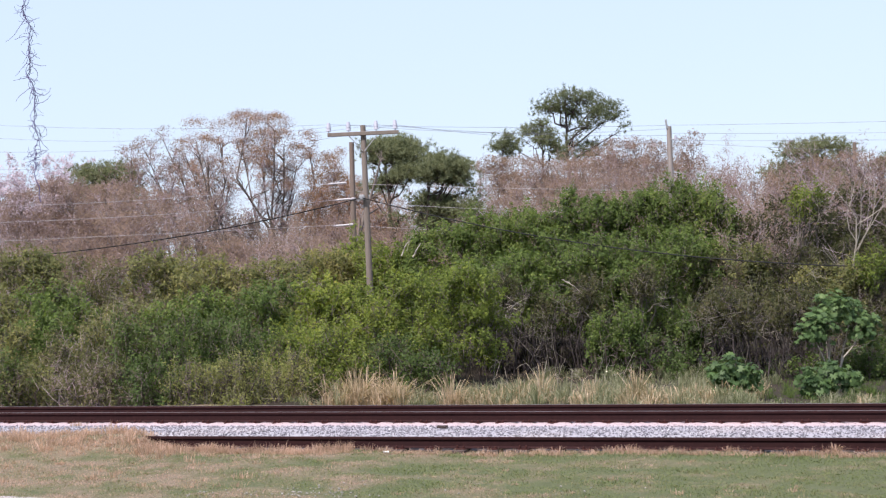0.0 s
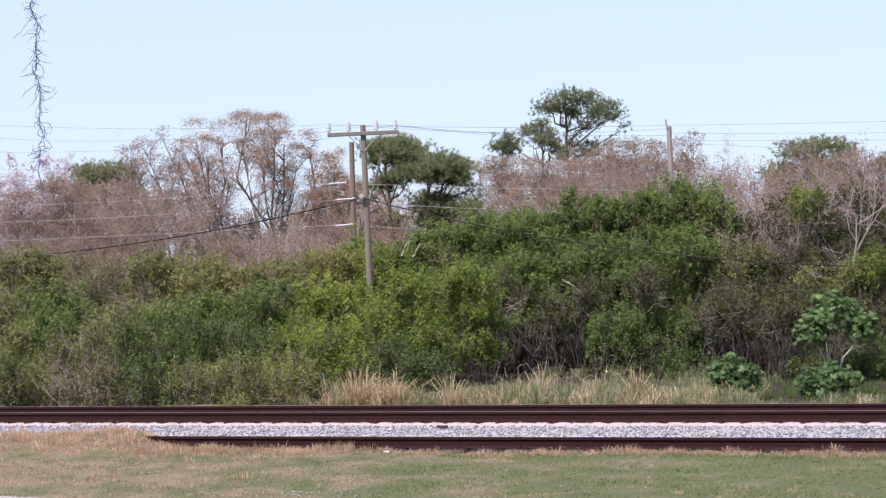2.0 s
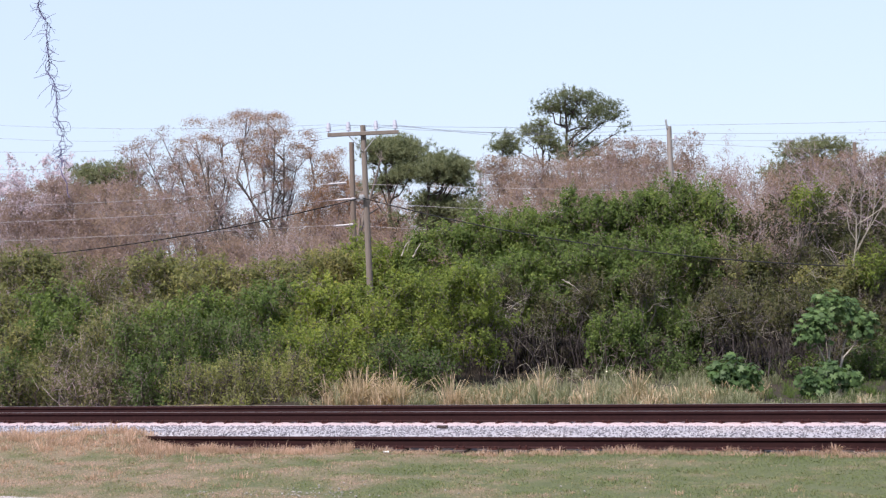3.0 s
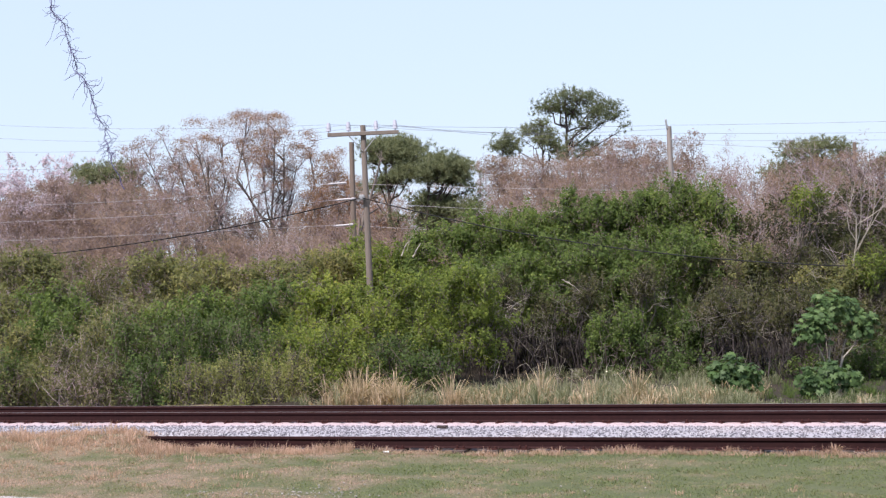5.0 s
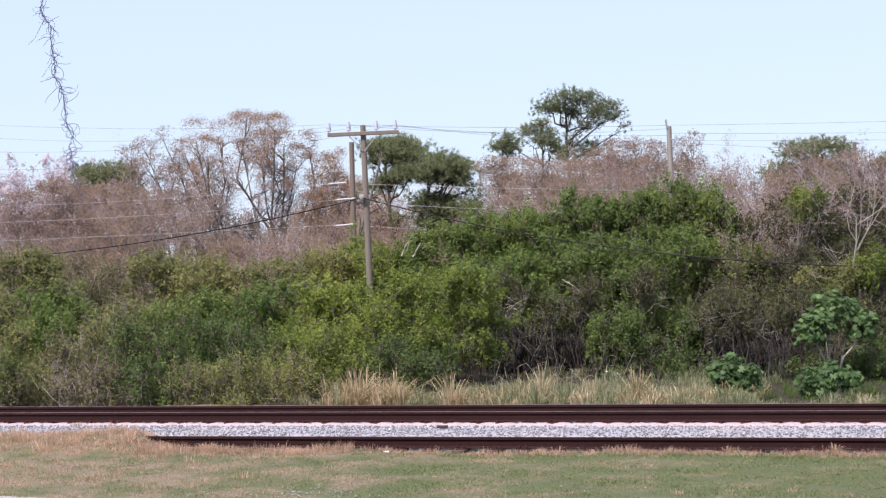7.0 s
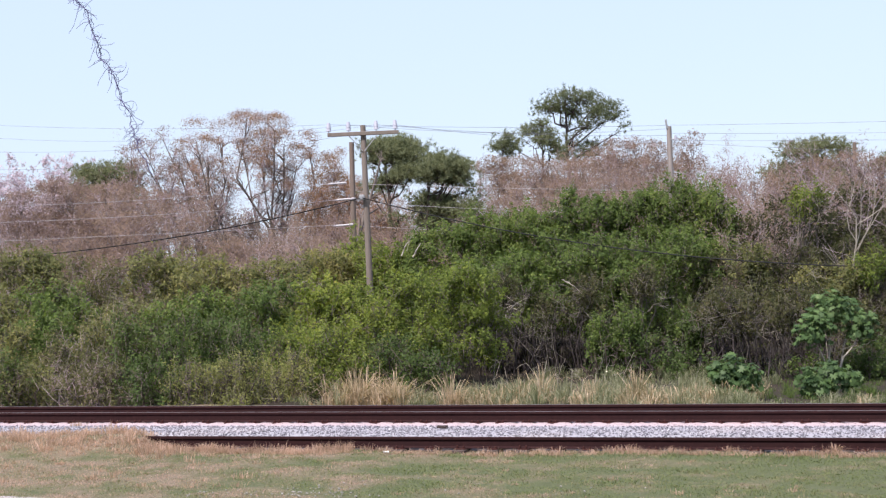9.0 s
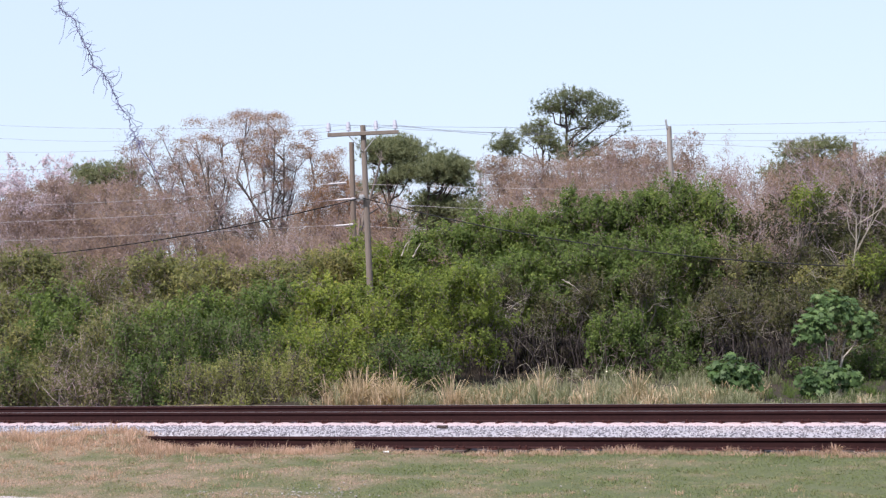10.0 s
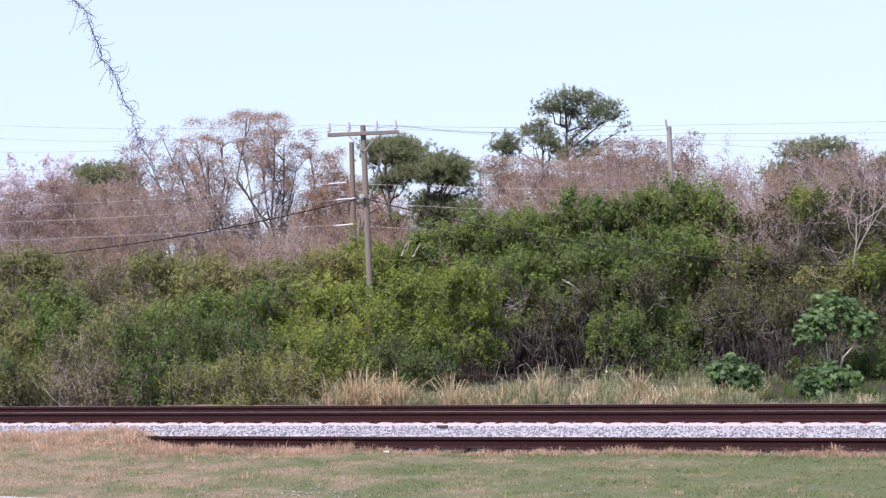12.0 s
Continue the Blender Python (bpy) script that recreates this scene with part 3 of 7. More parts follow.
def arching_blades(rng, x, y, z, h, w, lean, way):
    """Long grass blades that rise, arch over and hang at the tip."""
    n = len(x)
    a = way + rng.normal(1.57, 0.5, n)
    side = np.stack([np.cos(a), np.sin(a), np.zeros(n)], 1) * w[:, None]
    out = np.stack([np.cos(way), np.sin(way), np.zeros(n)], 1) * (lean * h)[:, None]
    up = np.array([0, 0, 1.0]) * h[:, None]
    droop = np.clip(lean, 0, 1.2)[:, None]
    p0 = np.stack([x, y, z - 0.02], 1)
    p1 = p0 + out * 0.15 + up * 0.5
    p2 = p0 + out * 0.5 + up * (0.86 - 0.12 * droop)
    p3 = p0 + out + up * (1.0 - 0.5 * droop)
    v = np.stack([p0 - side, p0 + side, p1 - side, p1 + side, p2 - side * 0.7, p2 + side * 0.7, p3], 1).reshape(-1, 3)
    f = np.array([[0, 1, 3], [0, 3, 2], [2, 3, 5], [2, 5, 4], [4, 5, 6]])
    return v, (np.arange(n)[:, None, None] * 7 + f[None]).reshape(-1, 3)


def lawn():
    rng = np.random.default_rng(11)
    n = 125000
    u, v = rng.uniform(-20.5, 0.5, n), rng.uniform(18.6, 26.5, n)
    x, y = u * UDIR.x + v * VDIR.x, u * UDIR.y + v * VDIR.y
    keep = np.abs(x) < 0.29 * y
    x, y, u, v = x[keep], y[keep], u[keep], v[keep]
    n = len(x)
    edge = smooth(25.3, 26.5, v)
    tuft = 0.5 + 0.5 * ripple(x, y, 2.3, 1.0)
    h = rng.uniform(0.02, 0.055, n) * (0.5 + 0.8 * tuft) + edge * rng.uniform(0, 0.03, n)
    vv, f = blade_strips(rng, x, y, ground_z(x, y), h, rng.uniform(0.003, 0.0075, n), rng.uniform(0.5, 1.9, n))
    tagged(new("lawn_grass", mesh_arrays("lawn_grass", vv, f, BLADE)), "short mown grass, green with straw-coloured patches", "grass", kind="stuff")


lawn()


def stalks(name, label, mat, seed, patches):
    """Standing grass. patches: rows of (u0, u1, v0, v1, low, high, count)."""
    rng = np.random.default_rng(seed)
    sets = []
    for u0, u1, v0, v1, lo, hi, cnt in patches:
        k = max(1, cnt // (55 if hi > 0.3 else 30))
        cu, cv = rng.uniform(u0, u1, k), rng.uniform(v0, v1, k)
        hh = rng.uniform(lo, hi, k) * (0.9 + 0.38 * ripple(cu, cv, 2.7, seed) + 0.15 * ripple(cu, cv, 7.0, seed + 1))
        i = rng.integers(0, k, cnt)
        way = rng.uniform(0, 2 * np.pi, cnt)
        off = np.abs(rng.normal(0, 0.17 if hi > 0.85 else 0.11 if hi > 0.3 else 0.08, cnt))
        u, v = cu[i] + np.cos(way) * off, cv[i] + np.sin(way) * off
        x, y = u * UDIR.x + v * VDIR.x, u * UDIR.y + v * VDIR.y
        h = hh[i] * rng.uniform(0.3, 1.2, cnt)
        z = np.maximum(ground_z(x, y), np.where((v > 26.9) & (v < 33.2), bed_z(u, v), -1))
        sets.append((arching_blades if hi > 0.3 else blade_strips)(rng, x, y, z, h, rng.uniform(0.003, 0.0075, cnt) * (0.6 + hi), np.abs(rng.normal(0.45, 0.45, cnt)), way + TRACK_TURN + rng.normal(0, 0.5, cnt)))
    vv, f = joined(*sets)
    tagged(new(name, mesh_arrays(name, vv, f, mat)), label, "grass", kind="stuff")


stalks("straw_grass", "tall dry straw-coloured grass beyond the track", STRAW_PALE, 21, [
    (-14.23, -13.44, 34.30, 35.60, 0.40, 1.15, 1150),
    (-13.56, -12.51, 34.30, 35.60, 0.25, 0.95, 1000),
    (-11.69, -10.97, 34.20, 35.20, 0.40, 0.90, 420),
    (-10.64, -5.04, 33.80, 37.50, 0.20, 0.72, 2500),
    (-7.84, -5.04, 34.00, 36.50, 0.30, 0.75, 1000),
    (-20.67, -17.87, 34.00, 36.00, 0.30, 0.60, 500),
    (-15.54, -14.31, 33.60, 34.50, 0.15, 0.40, 350),
    (-3.18, -1.55, 34.00, 36.00, 0.35, 0.70, 120),
    (-9.01, -7.26, 35.50, 36.80, 0.70, 1.15, 160),
    (-10.41, -9.01, 35.50, 36.80, 0.60, 0.95, 80)])
stalks("tall_grass", "tall half-green rough grass along the thicket", GRASS_TALL, 22, [
    (-14.37, -10.41, 34.00, 38.50, 0.30, 0.65, 3500),
    (-11.11, -4.93, 33.80, 38.50, 0.25, 0.55, 9000),
    (-11.81, -5.28, 38.00, 46.00, 0.25, 0.50, 6000),
    (-5.16, -1.55, 33.60, 34.60, 0.12, 0.34, 2600),
    (-3.60, -1.55, 34.60, 36.50, 0.15, 0.40, 1400),
    (-21.13, -14.37, 33.50, 35.00, 0.15, 0.45, 1500)])
stalks("rough_weeds", "dark green rough weeds under the thicket", LEAF_DEEP, 25, [
    (-5.28, -1.55, 38.00, 44.00, 0.10, 0.25, 1500),
    (-5.16, -1.55, 34.20, 39.50, 0.12, 0.30, 3200)])
stalks("lawn_tufts", "low green tufts standing out of the mown lawn", BLADE, 24, [
    (-18.58, -1.16, 21.00, 26.30, 0.03, 0.07, 1800)])
stalks("dry_edge_grass", "dry straw grass along the siding rail", STRAW, 23, [
    (-18.58, -12.93, 25.60, 26.68, 0.06, 0.19, 8000),
    (-18.58, -14.83, 26.70, 27.30, 0.08, 0.20, 2600),
    (-12.93, -1.16, 26.05, 26.68, 0.05, 0.14, 11000),
    (-16.91, -15.05, 26.90, 27.60, 0.10, 0.28, 300),
    (-13.48, -12.71, 26.30, 26.60, 0.15, 0.32, 90),
    (-6.07, -5.69, 26.30, 26.60, 0.15, 0.30, 25),
    (-3.10, -2.39, 26.30, 26.60, 0.15, 0.33, 60),
    (-17.86, -17.14, 28.30, 28.90, 0.10, 0.35, 60),
    (-16.44, -16.09, 25.40, 25.80, 0.12, 0.28, 80),
    (-18.58, -10.68, 21.50, 26.20, 0.04, 0.13, 5000),
    (-10.68, -1.16, 21.00, 26.20, 0.04, 0.10, 900),
    (-14.04, -13.54, 25.20, 25.70, 0.10, 0.22, 80),
    (-14.37, -10.68, 26.20, 26.66, 0.10, 0.22, 3500)])


# ---- shrubs and trees ----
def shrub(name, label, place, w, h, low, mat, seed, leaves=9000, leaf=0.075, lobe=0.5, bark=BARK_BROWN, twigs=0, twig_mat=None, ratio=0.5, depth=None, group="hedge shrubs", shell=0.7, category="shrub", far=False):
    """A shrub: bent stems that carry lobes of many small leaves between the heights low and h, and bare twigs."""
    rng = np.random.default_rng(seed)
    d = depth or w * 0.8
    thing = empty(name, place, label, category, group)
    nl = int(np.clip(w * (h - low) * 1.7 / lobe ** 1.3, 6, 130))
    a, rr = rng.uniform(0, 2 * np.pi, nl), np.sqrt(rng.uniform(0, 1, nl))
    zz = rng.uniform(0, 1, nl)
    prof = np.sqrt(np.clip(1 - (np.clip(zz, 0.35, 1) - 0.35) ** 2 / 0.55, 0.12, 1))
    c = np.stack([np.cos(a) * rr * prof * (w / 2 - lobe * 0.5), np.sin(a) * rr * prof * (d / 2 - lobe * 0.4), low + lobe * 0.4 + zz * (h - low - lobe * 1.0)], 1)
    c += rng.normal(0, 0.14, c.shape)
    c[0] = (rng.uniform(-0.2, 0.2) * w, 0, h - lobe * 0.7)
    rad = lobe * rng.uniform(0.45, 1.2, nl)
    # stems
    segs = []
    ns = min(nl, 7 if low > 0.9 else 18)
    base = np.stack([c[:ns, 0] * 0.75 + rng.normal(0, 0.12 * w, ns), c[:ns, 1] * 0.6 + rng.normal(0, 0.12 * d, ns), np.full(ns, -0.1)], 1)
    k1 = base + (c[:ns] - base) * 0.4 + rng.normal(0, 0.2, (ns, 3)) + np.array([0, 0, 0.15])
    k2 = base + (c[:ns] - base) * 0.72 + rng.normal(0, 0.12, (ns, 3))
    r0 = rng.uniform(0.008, 0.026, ns)
    for p, q, ra, rb in ((base, k1, r0, r0 * 0.8), (k1, k2, r0 * 0.8, r0 * 0.55), (k2, c[:ns], r0 * 0.55, r0 * 0.25)):
        segs.append((0, p, q, ra, rb))
    # twigs inside the lobes
    m = 10 + twigs
    i = rng.integers(0, nl, m * nl // 2)
    p = c[i] + rng.normal(0, 0.25, (len(i), 3)) * rad[i][:, None]
    q = p + unit(rng.normal(size=(len(i), 3)) + np.array([0, -0.2, 0.5])) * (rad[i] * rng.uniform(0.8, 1.9, len(i)))[:, None]
    segs.append((3, p, q, np.full(len(i), 0.009), np.full(len(i), 0.002)))
    tagged(part("stem_growth", limb_mesh("stem_growth", segs, bark, 3), None, thing), kind="stuff")
    if twigs and twig_mat:
        i = rng.integers(0, nl, twigs * 2)
        o, _ = grow(rng, c[i] * np.array([0.9, 0.9, 0.8]), unit(rng.normal(size=(len(i), 3)) + np.array([0, -0.3, 0.7])), rad[i] * rng.uniform(1.0, 2.2, len(i)), np.full(len(i), 0.012), [(3, 4, 0.6, 0.6), (2, 4, 0.6, 0.7), (1, 0, 0, 0)], 0.03, 0.22)
        tagged(part("twig_growth", limb_mesh("twig_growth", o, twig_mat, 1, 0.0035), None, thing, "bare grey-brown twigs"), kind="stuff")
    # leaves in small sprays on the lobes
    if leaves:
        ncl = max(20, leaves // 24)
        i = rng.choice(nl, ncl, p=rad ** 2 / (rad ** 2).sum())
        dirs = unit(rng.normal(size=(ncl, 3)) + np.array([0, -0.25, 0.25]))
        cc = c[i] + dirs * (rad[i] * np.where(rng.uniform(size=ncl) < shell, rng.uniform(0.6, 1.35, ncl), rng.uniform(0.1, 0.9, ncl)))[:, None] * np.array([1.2, 1.2, 0.9])
        j = rng.integers(0, ncl, leaves)
        shoot = unit(dirs * 0.55 + rng.normal(0, 0.42, (ncl, 3)) + np.array([0, -0.1, 0.95])) * rng.uniform(0.22, 0.72, (ncl, 1))
        along = rng.uniform(-0.35, 0.65, (leaves, 1))
        pos = cc[j] + shoot[j] * along + rng.normal(0, 0.062, (leaves, 3)) * (1.15 - along)
        pos[:, 2] = np.maximum(pos[:, 2], 0.02)
        foot = np.maximum(cc - shoot * 0.6, np.array([-99.0, -99.0, 0.0]))
        tagged(part("shoot_growth", limb_mesh("shoot_growth", [(3, foot, cc + shoot * 0.6, np.full(ncl, 0.006), np.full(ncl, 0.002))], twig_mat or bark, 3), None, thing), kind="stuff")
        nrm = dirs[j] * 0.9 + rng.normal(0, 0.65, (leaves, 3)) + np.array([0, -0.1, 0.6])
        size = leaf * rng.uniform(0.55, 1.3, leaves)
        vv, f = (leaf_tris if far else leaf_blades)(rng, pos, size, nrm, ratio)
        part("crown", mesh_arrays("crown", vv, f, mat), None, thing)
    return thing


def bare_tree(name, label, place, h, spread, seed, leaf_mat, leaves=6000, leaf=0.16, stems=3, bark=BARK_GREY, twig=TWIG, levels=None, clump=0.17, per=9, sliver=0.35, up=0.07, lean=(0, 0), thin=0.008, group="leafless trees", girth=0.016, first=0.3, leafy=0.0, wander=0.14):
    """A winter tree: forking stems, limbs and fine twigs, with what is left of its leaves."""
    rng = np.random.default_rng(seed)
    thing = empty(name, place, label, "tree", group)
    P = np.stack([rng.normal(0, 0.02, stems), rng.normal(0, 0.02, stems), np.full(stems, -0.15)], 1)
    a = np.arange(stems) * 2 * np.pi / stems + rng.uniform(0, 2)
    D = unit(np.stack([np.cos(a) * spread + lean[0], np.sin(a) * spread * 0.7 + lean[1], np.ones(stems)], 1))
    L = h * rng.uniform(0.42, 0.56, stems)
    levels = levels or [(5, 4, 0.62, 0.42), (4, 4, 0.62, 0.45), (3, 4, 0.60, 0.55), (3, 3, 0.6, 0.65), (1, 0, 0, 0)]
    segs, tips = grow(rng, P, D, L, np.full(stems, girth * h / (stems ** 0.4)), levels, up, wander, first)
    top = max(float(t[0][:, 2].max()) for t in tips)
    k = h / top
    segs = [(lev, p * k, q * k, ra * k, rb * k) for lev, p, q, ra, rb in segs]
    nlev = len(levels)
    part("trunk", limb_mesh("trunk", [s for s in segs if s[0] < 2], bark, 9), None, thing)
    tagged(part("twig_growth", limb_mesh("twig_growth", [s for s in segs if s[0] >= 2], twig, 3, thin), None, thing), kind="stuff")
    if leaves:
        pts = np.concatenate([t[0] for t in tips[-2:]]) * k
        pts = pts[pts[:, 2] > leafy * h]
        pick = pts[rng.integers(0, len(pts), max(10, leaves // per))]
        j = rng.integers(0, len(pick), leaves)
        pos = pick[j] + rng.normal(0, clump, (leaves, 3)) * rng.uniform(0.4, 1.2, (leaves, 1))
        vv, f = slivers(rng, pos, leaf * rng.uniform(0.5, 1.4, leaves), sliver)
        part("crown", mesh_arrays("crown", vv, f, leaf_mat), None, thing)
    return thing


def dome_tree(label, place, lobes, seed, leaf_mat, leaves=6000, leaf=0.086, r=0.16, twig=TWIG, group="leafless trees", bark=BARK_MID, thin=0.0075, name="winter_tree", crowd=7, sliver=0.7):
    """A winter tree whose limbs fork low and end in rounded domes of fine twigs and last leaves. lobes: rows of (x, y, z, rx, rz)."""
    rng = np.random.default_rng(seed)
    thing = empty(name, place, label, "tree", group)
    lobes = np.array(lobes, float)
    k = len(lobes)
    foot = np.array([[0, 0, -0.2]])
    fork = np.array([[lobes[:, 0].mean() * 0.12, 0, lobes[:, 2].min() * 0.28]])
    segs = [(0, foot, fork, np.array([r]), np.array([r * 0.85]))]
    low = lobes[:, :3] - np.stack([np.zeros(k), np.zeros(k), lobes[:, 4] * 1.3], 1)
    m1 = fork + (low - fork) * np.array([0.42, 0.42, 0.36]) + rng.normal(0, 0.32, (k, 3))
    m2 = fork + (low - fork) * np.array([0.78, 0.78, 0.70]) + rng.normal(0, 0.3, (k, 3))
    f = np.repeat(fork, k, 0)
    for a, b, ra, rb in ((f, m1, 0.42, 0.32), (m1, m2, 0.32, 0.22), (m2, low, 0.22, 0.13)):
        segs.append((0, a, b, np.full(k, r * ra), np.full(k, r * rb)))
    n1 = crowd
    P = np.concatenate([np.repeat(low, n1, 0), np.repeat(m2, 5, 0), np.repeat(m1, 3, 0)])
    Q = np.concatenate([np.repeat(m2, n1, 0), np.repeat(m1, 5, 0), np.repeat(m2, 3, 0)])
    P = P + (Q - P) * rng.uniform(0, 0.75, (len(P), 1))
    rx = np.concatenate([np.repeat(lobes[:, 3], n1), np.repeat(lobes[:, 3] * 1.15, 5), np.repeat(lobes[:, 3] * 1.4, 3)])
    Dv = unit(rng.normal(size=P.shape) * np.array([0.75, 0.75, 0.25]) + np.array([0, 0, 0.9]))
    o, tips = grow(rng, P, Dv, rx * rng.uniform(0.8, 1.35, len(P)), np.full(len(P), r * 0.16), [(3, 5, 0.62, 0.5), (3, 4, 0.6, 0.55), (2, 3, 0.6, 0.6), (1, 0, 0, 0)], 0.04, 0.18)
    segs += [(lev + 1, a, b, ra, rb) for lev, a, b, ra, rb in o]
    part("trunk", limb_mesh("trunk", [q for q in segs if q[0] < 2], bark, 9, thin * 1.6), None, thing)
    tagged(part("twig_growth", limb_mesh("twig_growth", [q for q in segs if q[0] >= 2], twig, 3, thin), None, thing), kind="stuff")
    if leaves:
        i = rng.choice(k, leaves // 34, p=lobes[:, 3] ** 1.5 / (lobes[:, 3] ** 1.5).sum())
        dr = unit(rng.normal(size=(len(i), 3)) + np.array([0, 0, 0.75 if sliver > 0.5 else 0.2]))
        c = lobes[i, :3] + dr * np.stack([lobes[i, 3], lobes[i, 3], lobes[i, 4]], 1) * rng.uniform(0.55, 1.05, (len(i), 1))
        ends = np.concatenate([q[0] for q in tips[-2:]])
        ends = ends[ends[:, 2] > np.quantile(ends[:, 2], 0.35)]
        c = np.concatenate([c, ends[rng.integers(0, len(ends), len(c))]])
        j = rng.integers(0, len(c), leaves)
        pos = c[j] + rng.normal(0, 0.11, (leaves, 3)) * np.array([1.3, 1.3, 0.8])
        vv, ff = slivers(rng, pos, leaf * rng.uniform(0.6, 1.4, leaves), sliver)
        part("crown", mesh_arrays("crown", vv, ff, leaf_mat), None, thing)
    return thing


def pine(name, label, place, lobes, trunk_r, seed, tufts=1500, needle=0.26, bend=(0.0, 0.0), group="pines"):
    """A pine: a bare trunk, crooked limbs, and plates of needle tufts. lobes: rows of (x, y, z, rx, rz)."""
    rng = np.random.default_rng(seed)
    thing = empty(name, place, label, "tree", group)
    lobes = np.array(lobes, float)
    topz = lobes[:, 2].max()
    t = np.linspace(0, 1, 9)
    tp = np.stack([bend[0] * np.sin(t * 3.1) + lobes[0, 0] * t ** 1.5 * 0.6, bend[1] * np.sin(t * 2.2), t * topz], 1) + rng.normal(0, 0.06, (9, 3)) * np.array([1, 1, 0])
    tr = trunk_r * (1 - 0.75 * t)
    segs = [(0, tp[:-1], tp[1:], tr[:-1], tr[1:])]
    limbs_a, limbs_d, limbs_l = [], [], []
    for x, y, z, rx, rz in lobes:
        zz = max(0.25 * topz, z - rng.uniform(0.5, 1.4) - 0.35 * abs(x))
        a = np.array([np.interp(zz, tp[:, 2], tp[:, 0]), np.interp(zz, tp[:, 2], tp[:, 1]), zz])
        b = np.array([x, y, z - rz * 0.3])
        m1 = a + (b - a) * 0.35 + rng.normal(0, 0.12, 3) + np.array([0, 0, -0.1])
        m2 = a + (b - a) * 0.7 + rng.normal(0, 0.15, 3) + np.array([0, 0, 0.12])
        r = trunk_r * 0.32
        segs.append((1, np.array([a, m1, m2]), np.array([m1, m2, b]), np.array([r, r * 0.75, r * 0.5]), np.array([r * 0.75, r * 0.5, r * 0.25])))
        k = 9
        limbs_a.append(np.repeat(m2[None], k, 0) + (b - m2) * rng.uniform(0, 1, (k, 1)))
        limbs_d.append(unit(rng.normal(size=(k, 3)) * np.array([1.2, 1.2, 0.45]) + np.array([0, 0, 0.2])))
        limbs_l.append(np.full(k, rx * 0.7))
    o, _ = grow(rng, np.concatenate(limbs_a), np.concatenate(limbs_d), np.concatenate(limbs_l), np.full(9 * len(lobes), trunk_r * 0.16), [(3, 4, 0.5, 0.6), (2, 0, 0, 0)], 0.06, 0.25)
    segs += [(lev + 2, p, q, ra, rb) for lev, p, q, ra, rb in o]
    part("trunk", limb_mesh("trunk", segs, BARK_BROWN, 4, 0.01), None, thing)
    wgt = lobes[:, 3] ** 1.6
    i = rng.choice(len(lobes), tufts, p=wgt / wgt.sum())
    dr = unit(rng.normal(size=(tufts, 3)) + np.array([0, 0, 0.35]))
    c = lobes[i, :3] + dr * np.stack([lobes[i, 3], lobes[i, 3], lobes[i, 4]], 1) * (rng.uniform(0.1, 1.15, tufts) ** 0.6)[:, None]
    c = c[rng.integers(0, max(8, tufts // 5), tufts)] + rng.normal(0, 0.25, (tufts, 3)) * np.array([1.1, 1.1, 0.62])
    nn = 18
    A = np.repeat(c, nn, 0)
    ax = np.repeat(unit(dr * 0.7 + rng.normal(0, 0.4, (tufts, 3)) + np.array([0, 0, 0.5])), nn, 0)
    B = A + unit(ax * 0.55 + rng.normal(size=A.shape) * 0.75) * needle * rng.uniform(0.6, 1.15, (len(A), 1))
    side = unit(np.cross(B - A, rng.normal(size=A.shape))) * 0.0105
    v = np.stack([A - side, A + side, B], 1).reshape(-1, 3)
    part("crown", mesh_arrays("crown", v, np.arange(len(v)).reshape(-1, 3), NEEDLE), None, thing)
    return thing


